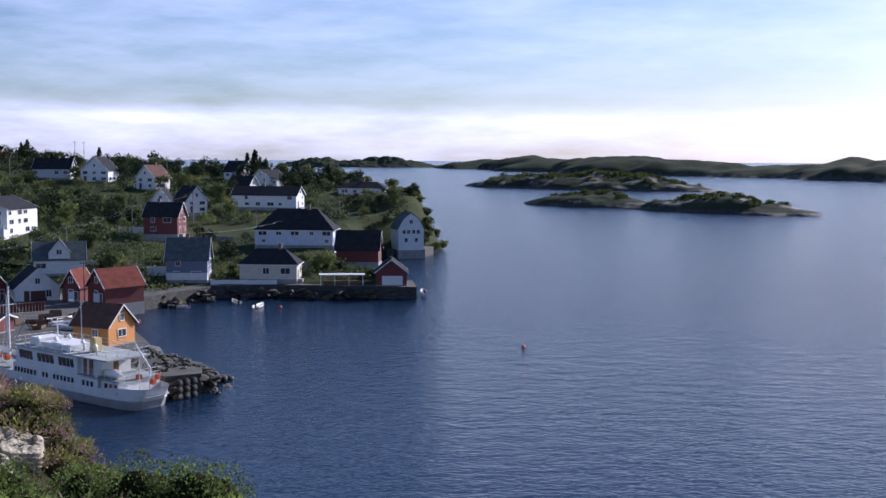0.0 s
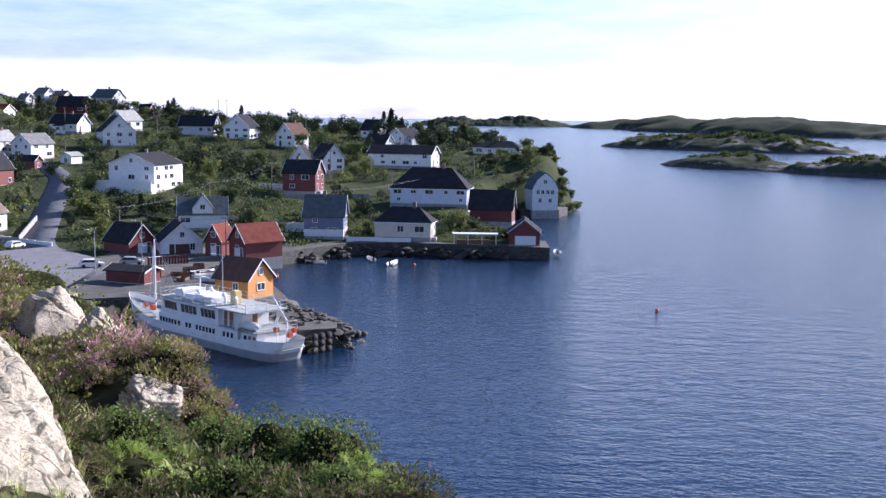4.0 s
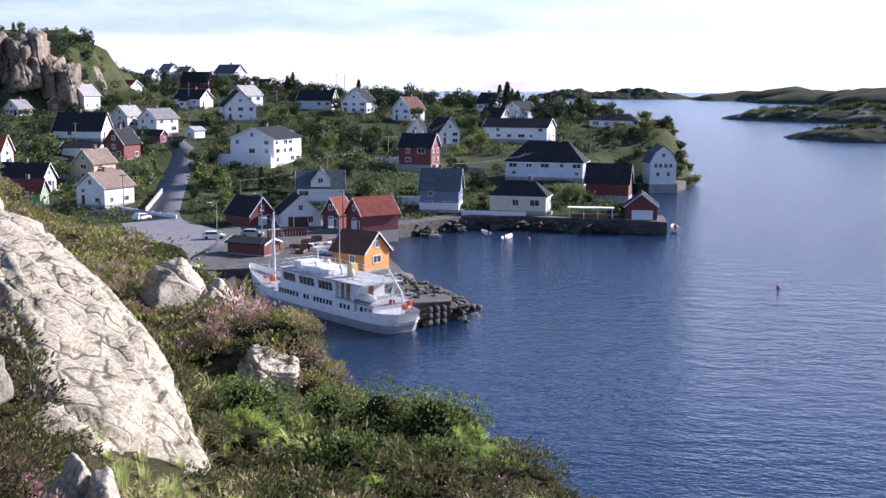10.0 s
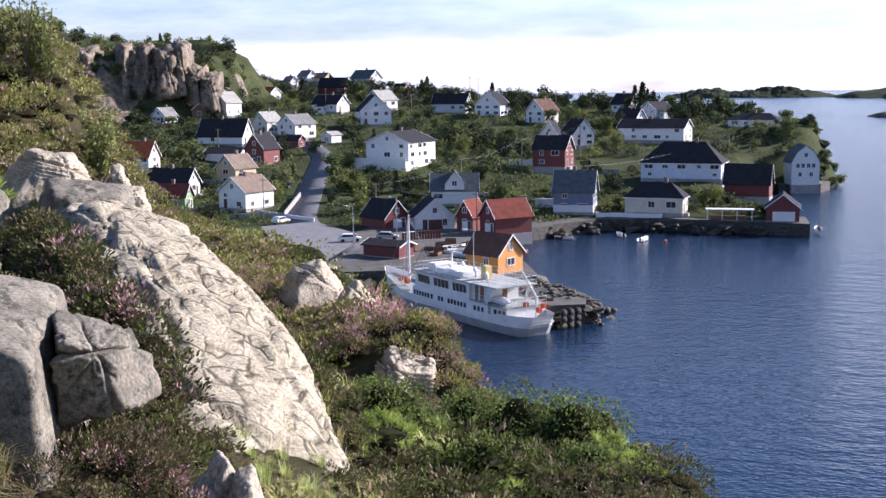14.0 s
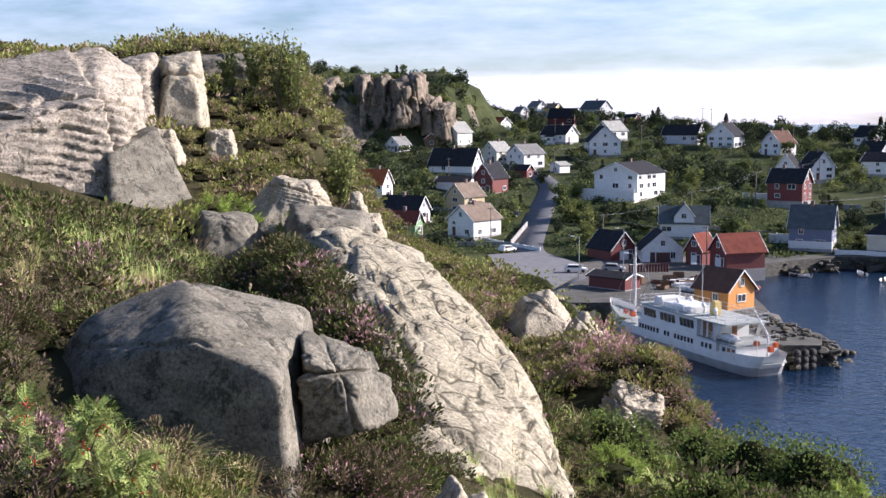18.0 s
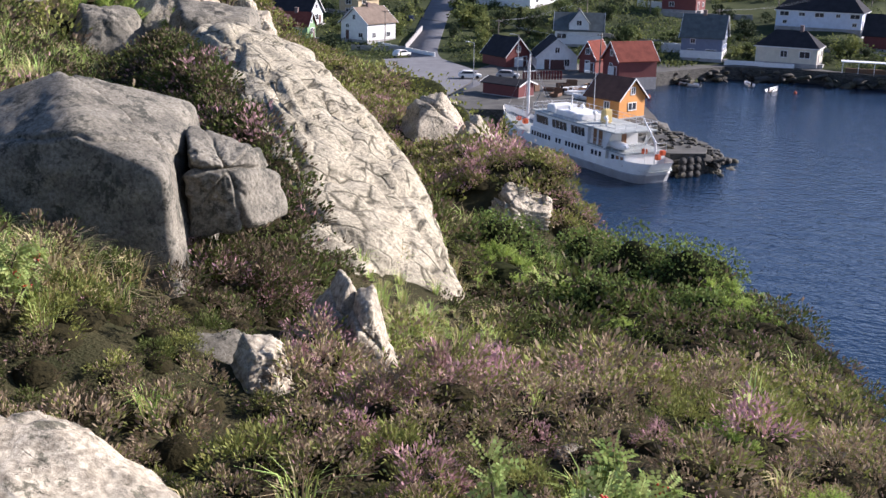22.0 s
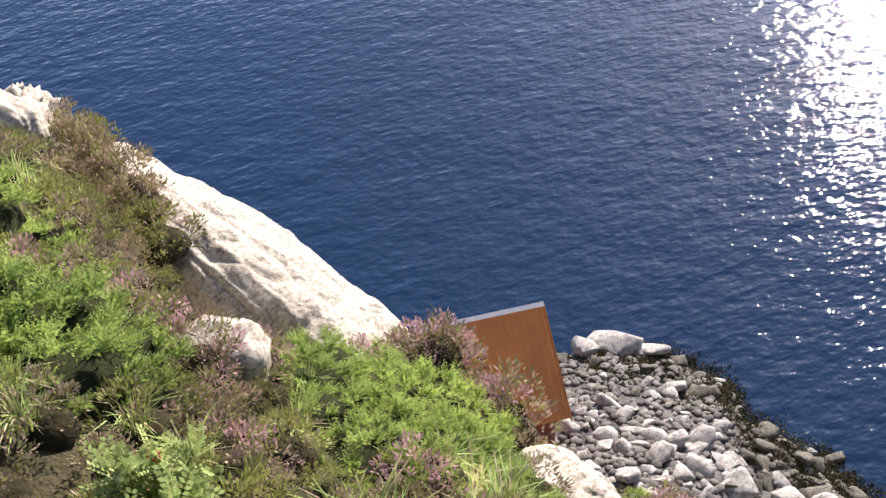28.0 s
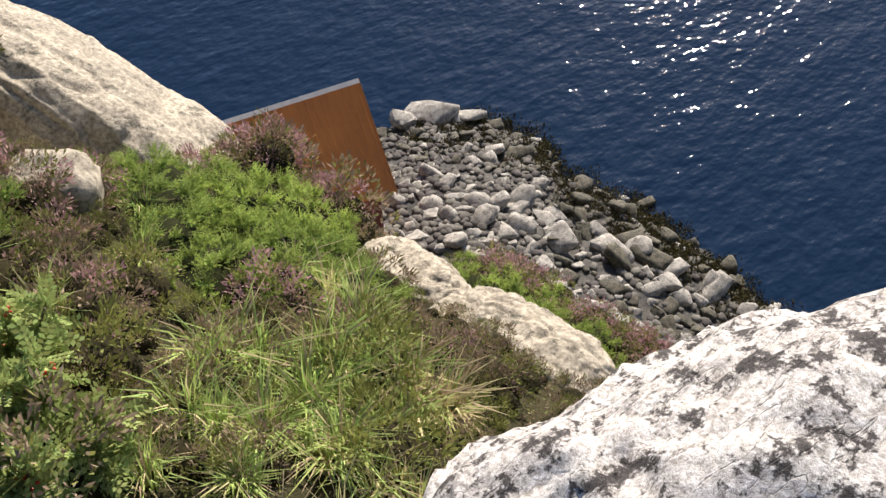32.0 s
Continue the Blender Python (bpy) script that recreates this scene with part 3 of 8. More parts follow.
TRIM = material("white_trim", (0.80, 0.80, 0.78), (0.66, 0.66, 0.64), 0.55, 4, 0.05)
STONE = material("foundation", (0.38, 0.37, 0.35), (0.24, 0.23, 0.22), 0.9, 1.0, 0.4, fine=7)
DARKDOOR = material("dark_door", (0.10, 0.04, 0.035), None, 0.5, 3, 0.1)
BRICKRED = material("chimney_brick", (0.22, 0.16, 0.14), None, 0.9, 3, 0.3)


def window(parent, m, w, h, cross=True):
    """A window in a wall: frame with mullion, pane and sill. m: centre of the opening, y pointing out of the wall."""
    bm = bmesh.new()
    f, d = 0.11, 0.07
    for lo, hi in (((-w / 2 - f, -0.03, -h / 2 - f), (-w / 2, d, h / 2 + f)), ((w / 2, -0.03, -h / 2 - f), (w / 2 + f, d, h / 2 + f)),
                   ((-w / 2, -0.03, h / 2), (w / 2, d, h / 2 + f)), ((-w / 2, -0.03, -h / 2 - f), (w / 2, d + 0.04, -h / 2))):
        box(bm, lo, hi, m)
    if cross:
        box(bm, (-0.035, -0.02, -h / 2), (0.035, d - 0.02, h / 2), m)
    fr = part("window", bm, TRIM, parent)
    bm = bmesh.new()
    box(bm, (-w / 2, -0.02, -h / 2), (w / 2, 0.025, h / 2), m)
    part("pane", bm, GLASS, fr)
    return fr


HOUSE_ROOTS = []


def house(name, x, y, z, face, w, l, wall_h, roof_h, wall, roof, label, chimney=True, hip=0.0, door=True, base=0.9, gambrel=False, sides=True, ends=True, dormer=0, seed=0):
    """A timber house: gables on its +-y ends, w wide, l long; face: compass turn of the front gable, 0 facing -y, positive towards +x."""
    rnd = random.Random(seed)
    z = min(float(land(x, y)), z + 2) if z is None else z
    root = new(name)
    root.matrix_world = pose(x, y, z, 0, 0, face)
    hw, hl = w / 2, l / 2
    boxed("foundation", (-hw - 0.06, -hl - 0.06, -2.5), (hw + 0.06, hl + 0.06, base * 0.5), STONE, root)
    bm = bmesh.new()
    z0, z1 = base * 0.5, wall_h
    if hip:
        box(bm, (-hw, -hl, z0), (hw, hl, z1))
    else:
        knee = [(hw * 0.62, z1 + roof_h * 0.6)] if gambrel else []
        prism(bm, [(-hw, z0), (hw, z0), (hw, z1), *knee, (0, z1 + roof_h - 0.08), *[(-u, v) for u, v in knee], (-hw, z1)], -hl, hl)
    part("wall", bm, PAINT[wall], root)
    over, eave = 0.45, 0.4
    slope = roof_h / hw
    if hip:
        bm = bmesh.new()
        k = hip
        lo, t = z1 - 0.05, 0.18
        c = [bm.verts.new((sx_ * (hw + over), sy_ * (hl + over), lo)) for sx_, sy_ in ((-1, -1), (1, -1), (1, 1), (-1, 1))]
        r = [bm.verts.new((0, -hl + hw * k, lo + roof_h)), bm.verts.new((0, hl - hw * k, lo + roof_h))]
        for q in ((c[0], c[1], r[0]), (c[1], c[2], r[1], r[0]), (c[2], c[3], r[1]), (c[3], c[0], r[0], r[1]), (c[3], c[2], c[1], c[0])):
            bm.faces.new(q)
        part("roof", bm, ROOFS[roof], root)
        boxed("fascia", (-hw - over, -hl - over, lo - t), (hw + over, hl + over, lo - 0.006), TRIM, root)
    elif gambrel:
        kx, kz, t = hw * 0.62, z1 + roof_h * 0.6, 0.16
        for sgn in (-1, 1):
            bm = bmesh.new()
            prism(bm, [(0, z1 + roof_h), (sgn * kx, kz), (sgn * (hw + 0.25), z1 - 0.3), (sgn * (hw + 0.4), z1 - 0.3), (sgn * (kx + 0.12), kz + 0.12), (0, z1 + roof_h + t)], -hl - 0.2, hl + 0.2)
            part("roof", bm, ROOFS[roof], root)
    else:
        for sgn in (-1, 1):
            bm = bmesh.new()
            ex, t = hw + eave, 0.16
            top, low = z1 + roof_h, z1 - slope * eave
            prism(bm, [(0, top), (sgn * ex, low), (sgn * ex, low + t), (0, top + t)], -hl - over, hl + over)
            part("roof", bm, ROOFS[roof], root)
            for end in (-1, 1):
                bm = bmesh.new()
                e0 = end * (hl + over)
                prism(bm, [(0, top - 0.05), (sgn * (ex + 0.02), low - 0.05), (sgn * (ex + 0.02), low + t + 0.03), (0, top + t + 0.03)], e0 - 0.02 * end, e0 + 0.05 * end)
                part("bargeboard", bm, TRIM, root)
    if chimney:
        bm = bmesh.new()
        cy = rnd.uniform(-0.2, 0.2) * l
        box(bm, (-0.35, cy - 0.35, z1 + roof_h - 0.8), (0.35, cy + 0.35, z1 + roof_h + 0.9))
        box(bm, (-0.42, cy - 0.42, z1 + roof_h + 0.9), (0.42, cy + 0.42, z1 + roof_h + 1.02))
        part("chimney", bm, BRICKRED, root)
    floors = max(1, int(round((wall_h - z0) / 2.5)))
    high = (wall_h - z0) / floors
    wh = min(1.25, high * 0.5)
    for k in range(floors):
        zc = z0 + high * (k + 0.55)
        for end in (-1, 1) if ends else ():
            turn = pose(0, end * hl, zc, 0, 0, 180 if end < 0 else 0)
            n = max(1, int(w / 3.3))
            for i in range(n):
                u = (i - (n - 1) / 2) * w / n
                if door and end < 0 and k == 0 and i == n - 1 and n > 1:
                    continue
                if rnd.random() < 0.2:
                    continue
                window(root, turn @ Matrix.Translation((u, 0.02, 0)), min(rnd.choice((0.9, 1.2, 1.7)), w / n * 0.6), wh * rnd.choice((0.8, 1.0, 1.0)))
        for sgn in (-1, 1) if sides else ():
            turn = pose(sgn * hw, 0, zc, 0, 0, -90 * sgn)
            n = max(1, int(l / 3.4))
            for i in range(n):
                u = (i - (n - 1) / 2) * l / n
                if rnd.random() < 0.3:
                    continue
                u += rnd.uniform(-0.15, 0.15) * l / n
                window(root, turn @ Matrix.Translation((u, 0.02, 0)), min(rnd.choice((0.9, 1.3, 2.0)), l / n * 0.6), wh * rnd.choice((0.8, 1.0, 1.0)))
    if dormer:
        dw, dh = 2.2, roof_h * 1.25
        bm = bmesh.new()
        prism(bm, [(-dw, z0), (dw, z0), (dw, z1 + dh * 0.3), (0, z1 + dh), (-dw, z1 + dh * 0.3)], dormer * 0.3, dormer * (hw + 0.12), "x")
        gab = part("gable", bm, PAINT[wall], root)
        for s in (-1, 1):
            bm = bmesh.new()
            prism(bm, [(0, z1 + dh), (s * (dw + 0.35), z1 + dh * 0.3 - 0.28), (s * (dw + 0.35), z1 + dh * 0.3 - 0.12), (0, z1 + dh + 0.16)], dormer * 0.2, dormer * (hw + 0.4), "x")
            part("gable_roof", bm, ROOFS[roof], root)
        window(root, pose(dormer * (hw + 0.12), 0, z1 + dh * 0.35, 0, 0, -90 * dormer) @ Matrix.Translation((0, 0.02, 0)), 1.0, 1.0)
    if name == "house" and seed % 2 == 0 and not hip and not dormer and w > 5:      # lean-to porch
        sd = 1 if seed % 4 else -1
        p, q, hh = hl * rnd.uniform(-0.7, -0.1), hl * rnd.uniform(0.2, 0.8), min(2.4, wall_h - 0.5)
        boxed("porch_wall", (min(sd * hw, sd * (hw + 2.2)), p, -1.5), (max(sd * hw, sd * (hw + 2.2)), q, hh), PAINT[wall], root)
        bm = bmesh.new()
        prism(bm, [(sd * (hw - 0.05), hh + 0.75), (sd * (hw + 2.5), hh - 0.05), (sd * (hw + 2.5), hh + 0.1), (sd * (hw - 0.05), hh + 0.9)], p - 0.3, q + 0.3)
        part("porch_roof", bm, ROOFS[roof], root)
        window(root, pose(sd * (hw + 2.2), (p + q) / 2, hh * 0.6, 0, 0, -90 * sd) @ Matrix.Translation((0, 0.02, 0)), 1.4, 1.0)
        window(root, pose(sd * (hw + 1.1), p, hh * 0.6, 0, 0, 180) @ Matrix.Translation((0, 0.02, 0)), 0.9, 1.0)
    if roof_h > 2.2 and not hip and ends:
        for end in (-1, 1):
            turn = pose(0, end * hl, wall_h + roof_h * 0.36, 0, 0, 180 if end < 0 else 0)
            window(root, turn @ Matrix.Translation((0, 0.02, 0)), 0.8, min(1.0, roof_h * 0.35))
    if door:
        n = max(1, int(w / 3.3))
        u = -((n - 1) / 2) * w / n if n > 1 else w * 0.25
        bm = bmesh.new()
        box(bm, (u - 0.5, -hl - 0.07, z0 - 0.02), (u + 0.5, -hl + 0.02, z0 + 2.0))
        dr = part("door", bm, DARKDOOR, root)
        bm = bmesh.new()
        for lo, hi in (((u - 0.62, -hl - 0.09, z0 - 0.02), (u - 0.5, -hl + 0.02, z0 + 2.12)), ((u + 0.5, -hl - 0.09, z0 - 0.02), (u + 0.62, -hl + 0.02, z0 + 2.12)), ((u - 0.5, -hl - 0.09, z0 + 2.0), (u + 0.5, -hl + 0.02, z0 + 2.12))):
            box(bm, lo, hi)
        part("door_frame", bm, TRIM, dr)
        bm = bmesh.new()
        box(bm, (u - 0.8, -hl - 1.1, -1.0), (u + 0.8, -hl - 0.06, z0 - 0.03))
        part("doorstep", bm, STONE, root)
    HOUSE_ROOTS.append(root)
    return tagged(root, label, name.replace("_", " "), group="village houses")


WORDS = dict(white="white-painted", cream="cream-painted", palegrey="pale grey", bluewhite="pale blue-white", blue="grey-blue", red="red-painted", darkred="dark red", brown="brown-stained",
             tan="sand-coloured", green="green-painted", yellow="yellow-painted", orange="bright orange")
ROOFWORDS = dict(charcoal="a dark roof", grey="a grey roof", lightgrey="a pale grey roof", slate="a slate roof", redtile="a red tiled roof", orangetile="an orange tiled roof", taupe="a brown-grey roof", brown="a brown roof")
UPPER_HOUSES = [
    ('cottage', -194.6, 373.2, 19.5, -7, 5.9, 7.7, 2.9, 2.9, 'white', 'grey'),
    ('house', -183.3, 400.5, 21.4, -15, 8.1, 8.9, 5.3, 4.0, 'white', 'lightgrey'),
    ('house', -191.4, 457.1, 26.6, 78, 8.2, 12.4, 3.5, 2.5, 'white', 'redtile'),
    ('shed', -206.9, 427.0, 24.6, 86, 3.8, 4.9, 2.8, 2.4, 'brown', 'redtile'),
    ('house', -149.5, 423.7, 22.2, 74, 8.6, 12.1, 3.4, 3.4, 'white', 'charcoal'),
    ('house', -151.8, 330.7, 14.1, 87, 7.8, 15.6, 2.9, 5.1, 'white', 'charcoal'),
    ('house', -149.1, 358.4, 16.4, -17, 6.3, 7.6, 4.3, 3.1, 'cream', 'lightgrey'),
    ('house', -135.2, 349.8, 15.2, -24, 8.0, 9.5, 4.9, 3.0, 'white', 'grey'),
    ('house', -125.2, 296.7, 10.1, -12, 6.4, 7.7, 4.8, 3.9, 'red', 'charcoal'),
    ('shed', -128.9, 330.3, 13.2, 81, 4.1, 5.8, 2.5, 1.4, 'red', 'charcoal'),
]
ROAD_HOUSES = [
    ('house', -118.8, 264.5, 7.1, -18, 6.4, 7.7, 4.6, 3.2, 'tan', 'taupe'),
    ('house', -104.4, 237.5, 4.2, -18, 7.9, 9.5, 4.2, 3.1, 'white', 'taupe'),
    ('house', -127.5, 247.0, 5.9, 87, 6.2, 11.2, 3.3, 3.3, 'white', 'charcoal'),
    ('house', -119.5, 230.2, 4.2, 97, 5.3, 8.5, 3.4, 2.6, 'green', 'redtile'),
    ('house', -151.0, 275.3, 9.4, 89, 6.0, 7.8, 4.4, 3.8, 'white', 'orangetile'),
    ('house', -121.2, 388.7, 18.2, 29, 11.0, 11.0, 5.3, 5.3, 'white', 'charcoal'),
    ('house', -133.3, 439.5, 23.2, -23, 8.4, 10.0, 3.7, 3.7, 'white', 'lightgrey'),
    ('villa', -85.9, 301.1, 9.3, -12, 13.0, 16.2, 7.2, 2.8, 'white', 'charcoal'),
    ('house', -101.8, 428.4, 21.4, 81, 6.4, 14.0, 4.0, 3.5, 'palegrey', 'charcoal'),
    ('house', -83.9, 420.1, 20.2, -11, 10.2, 10.2, 4.7, 4.7, 'white', 'charcoal'),
]
HILL_HOUSES = [
    ('house', -62.3, 402.0, 18.2, -26, 7.6, 9.1, 4.5, 4.1, 'white', 'brown'),
    ('house', -42.9, 346.9, 12.7, 37, 7.2, 7.9, 4.2, 4.2, 'white', 'charcoal'),
    ('house', -49.6, 338.6, 12.0, -6, 6.1, 6.7, 4.4, 4.4, 'white', 'charcoal'),
    ('house', -44.5, 306.6, 9.0, 78, 7.1, 9.3, 5.3, 3.4, 'red', 'charcoal'),
    ('house', -36.1, 440.9, 21.6, 55, 6.7, 8.8, 3.1, 3.5, 'white', 'charcoal'),
    ('house', -30.9, 396.6, 17.3, 59, 6.8, 8.8, 2.4, 3.6, 'white', 'charcoal'),
    ('house', -23.2, 418.6, 19.4, -37, 7.3, 9.5, 3.4, 2.5, 'white', 'charcoal'),
    ('house', -20.3, 360.1, 13.8, 75, 8.8, 21.0, 4.3, 2.5, 'white', 'charcoal'),
    ('longhouse', -9.1, 292.2, 7.3, 82, 10.4, 19.8, 4.3, 5.2, 'bluewhite', 'charcoal'),
    ('bungalow', 10.9, 391.5, 16.7, 73, 8.2, 16.4, 2.7, 2.3, 'white', 'charcoal'),
]
SHORE_HOUSES = [
    ('warehouse', 22.2, 337.3, 2.2, 12, 7.8, 8.5, 6.8, 4.7, 'white', 'slate'),
    ('shed', 6.3, 274.7, 5.6, 79, 5.1, 10.3, 2.5, 4.1, 'darkred', 'charcoal'),
    ('bungalow', -13.5, 248.5, 3.2, 83, 6.9, 12.4, 3.7, 3.2, 'cream', 'charcoal'),
    ('house', -31.0, 247.6, 3.2, 89, 7.1, 8.6, 5.0, 4.2, 'blue', 'slate'),
    ('house', -59.5, 252.7, 4.2, 103, 7.4, 10.4, 3.6, 3.4, 'white', 'slate'),
    ('boathouse', -57.6, 223.9, 2.0, 22, 8.0, 9.6, 3.0, 3.5, 'white', 'charcoal'),
    ('boathouse', -48.4, 219.7, 2.0, -18, 3.6, 5.0, 3.6, 2.9, 'red', 'redtile'),
    ('boathouse', -40.9, 217.4, 2.0, -47, 5.9, 8.3, 3.8, 3.1, 'red', 'redtile'),
    ('boathouse', -67.2, 222.5, 2.0, 52, 6.0, 8.4, 2.8, 3.3, 'red', 'charcoal'),
    ('house', -198.8, 552.5, 35.3, 70, 6.4, 8.4, 2.3, 2.3, 'yellow', 'taupe'),
]
RIDGE_HOUSES = [
    ('barn', -170.8, 489.7, 28.8, 89, 7.9, 12.6, 3.6, 4.1, 'darkred', 'charcoal'),
    ('house', -169.6, 534.0, 32.8, 68, 9.6, 12.4, 3.9, 3.9, 'palegrey', 'slate'),
    ('shed', -143.6, 505.4, 29.4, 76, 4.2, 5.5, 2.6, 1.6, 'red', 'charcoal'),
    ('house', -206.6, 551.4, 35.5, 61, 6.5, 7.8, 2.9, 2.9, 'white', 'grey'),
    ('house', -207.1, 529.2, 33.5, 61, 4.8, 5.8, 2.3, 2.3, 'white', 'grey'),
    ('shed', -190.0, 391.1, 21.8, 30, 5.0, 6.0, 2.6, 2.0, 'brown', 'orangetile'),
    ('shed', -137.1, 299.0, 10.9, 86, 5.4, 11.0, 2.5, 1.4, 'white', 'charcoal'),
    ('shed', -121.6, 345.1, 14.2, -20, 4.0, 5.0, 2.4, 1.0, 'white', 'lightgrey'),
    ('cottage', -215.3, 552.3, 32.0, 20, 5.5, 6.5, 2.6, 2.6, 'white', 'grey'),
]
HOUSES = UPPER_HOUSES + ROAD_HOUSES + HILL_HOUSES + SHORE_HOUSES + RIDGE_HOUSES
for i, (kind, x, y, z, face, w, l, wall_h, roof_h, wall, roof) in enumerate(HOUSES):
    name = dict(villa="house", longhouse="house", cottage="house", bungalow="house").get(kind, kind)
    base = -1.6 if kind == "shed" else 0.9
    text = f"{WORDS[wall]} timber {kind} with {ROOFWORDS[roof]}"
    middle = kind == "house" and roof == "slate" and wall == "white"
    house(name, x, y, z - 0.1, face, w, l, wall_h, roof_h, wall, roof, text, chimney=name == "house", hip=0.9 if kind in ("longhouse", "bungalow") else 0.0, door=name in ("house", "boathouse"), base=base,
          gambrel=kind == "warehouse", sides=kind not in ("boathouse", "shed", "warehouse"), ends=kind != "warehouse", dormer=-1 if middle else 0, seed=i)
    if kind == "warehouse":      # two pairs, a pair below, one under the ridge
        for u, h in ((-0.28, 0.86), (-0.1, 0.86), (0.1, 0.86), (0.28, 0.86), (-0.2, 0.5), (0.2, 0.5), (0, 1.3)):
            window(HOUSE_ROOTS[-1], pose(u * w, -l / 2, wall_h * h, 0, 0, 180) @ Matrix.Translation((0, 0.02, 0)), 0.9, 1.1)
    if kind == "boathouse":      # wide boarded gate in the gable
        bm = bmesh.new()
        box(bm, (-w * 0.16, -l / 2 - 0.08, 0.3), (w * 0.2, -l / 2 + 0.02, 2.4))
        part("boat_door", bm, TRIM if wall == "red" else DARKDOOR, HOUSE_ROOTS[-1])
    if wall == "blue":           # white lower storey
        boxed("lower_wall", (-w / 2 - 0.05, -l / 2 - 0.05, 0.2), (w / 2 + 0.05, l / 2 + 0.05, wall_h * 0.4), PAINT["white"], HOUSE_ROOTS[-1])
    if kind == "villa":      # terrace storey in front of the villa
        t = pose(x, y, z - 0.2, 0, 0, face)
        root = new("terrace")
        root.matrix_world = t
        boxed("terrace_wall", (-w / 2 - 3.0, -l / 2 - 2.6, -2.5), (w / 2 + 0.4, -l / 2 - 0.1, 2.3), PAINT["white"], root)
        boxed("parapet", (-w / 2 - 3.1, -l / 2 - 2.75, 2.3), (w / 2 + 0.5, -l / 2 - 2.55, 3.2), TRIM, root)
        boxed("terrace_floor", (-w / 2 - 3.1, -l / 2 - 2.54, 2.31), (w / 2 + 0.5, -l / 2 - 0.11, 2.42), STONE, root)
        tagged(root, "white terrace storey in front of the villa", "terrace")

# ---- rocks of the near hill ----
ROCKS = []


def unit_ball(level):
    bm = bmesh.new()
    bmesh.ops.create_icosphere(bm, subdivisions=level, radius=1)
    bm.verts.ensure_lookup_table()
    v = np.array([q.co[:] for q in bm.verts])
    f = np.array([[q.index for q in p.verts] for p in bm.faces])
    bm.free()
    return v, f


BALLS = {k: unit_ball(k) for k in (2, 3, 4, 5, 6)}


def rock(p0, p1, half_w, half_h, mat, label, level=5, seed=0, lean=0.0, square=0.6, rough=0.10, strata=0.05, cracks=0.06, blocks=0.05, name="rock"):
    """A weathered boulder or slab lying from p0 to p1; lean: degrees that it rolls about its length; square: how blocky it is."""
    p0, p1 = Vector(p0), Vector(p1)
    ax = (p1 - p0).normalized()
    up = Vector((0, 0, 1))
    ay = up.cross(ax).normalized()
    az_ = ax.cross(ay)
    m = Matrix((ax, ay, az_)).transposed().to_4x4()
    m = Matrix.Translation((p0 + p1) / 2) @ m @ pose(0, 0, 0, lean)
    half = ((p1 - p0).length / 2 + half_w * 0.15, half_w, half_h)
    v, f = BALLS[level]
    q = np.sign(v) * np.abs(v) ** square
    q = q / np.max(np.abs(q), axis=0) * (0.25 + 0.75 * np.linalg.norm(v, axis=1, keepdims=True))
    q = q * np.array(half)
    o = seed * 13.7
    size = max(half)
    mean = (half[0] * half[1] * half[2]) ** (1 / 3)
    n1 = np.array([noise.noise(Vector(c) / (mean * 1.1) + Vector((o, o, o))) for c in q])
    n2 = np.array([noise.noise(Vector(c) / (mean * 0.38) + Vector((o, 3, o))) for c in q])
    n3 = np.array([noise.noise(Vector(c) / (mean * 0.13) + Vector((2, o, o))) for c in q])
    # layers across the rock, and cracks
    layer = q @ np.array([0.25, 0.35, 0.9]) + 0.12 * mean * n1
    step = mean * 0.15
    saw = layer / step - np.floor(layer / step)
    cut = np.zeros(len(q))
    if cracks:
        for k in range(4):
            d = Vector((math.cos(k * 1.9 + o), math.sin(k * 1.9 + o), 0.5 * math.sin(k * 3 + o))).normalized()
            s = q @ np.array(d) + 0.35 * mean * n2 - (k - 1.5) * 0.45 * mean
            cut -= np.exp(-(s / (0.045 * mean)) ** 2)
    # blocks split along joints
    plate = np.zeros(len(q))
    for i, c in enumerate(q if blocks else ()):
        gap, near_pts = noise.voronoi(Vector((c[0], c[1] * 1.4, c[2] * 1.8)) / (mean * 0.5) + Vector((o, 0, 0)))
        plate[i] = math.sin(near_pts[0][0] * 91 + near_pts[0][1] * 57 + near_pts[0][2] * 33) - 2.2 * max(0, 1 - (gap[1] - gap[0]) / 0.14)
    grow = mean * (blocks * plate + rough * 1.6 * n1 + rough * n2 + 0.35 * rough * n3 + strata * (saw ** 2 - 0.4) + cracks * cut)
    q = q + v * grow[:, None]
    ob = from_arrays(name, q, f, [mat], smooth=False)
    sm = np.ones(len(f), bool)
    ob.data.polygons.foreach_set("use_smooth", sm)
    ob.matrix_world = m
    ROCKS.append((m.inverted(), half))
    return tagged(ob, label, "rock", group="rocks of the hill")


def in_rock(x, y, z, grow=1.0):
    inside = np.zeros(np.shape(x), bool)
    p = np.stack([x, y, z, np.ones_like(x)], -1)
    for inv, half in ROCKS:
        q = p @ np.array(inv).T
        inside |= (np.abs(q[..., :3] / (np.array(half) * grow)) ** 2.6).sum(-1) < 1
    return inside


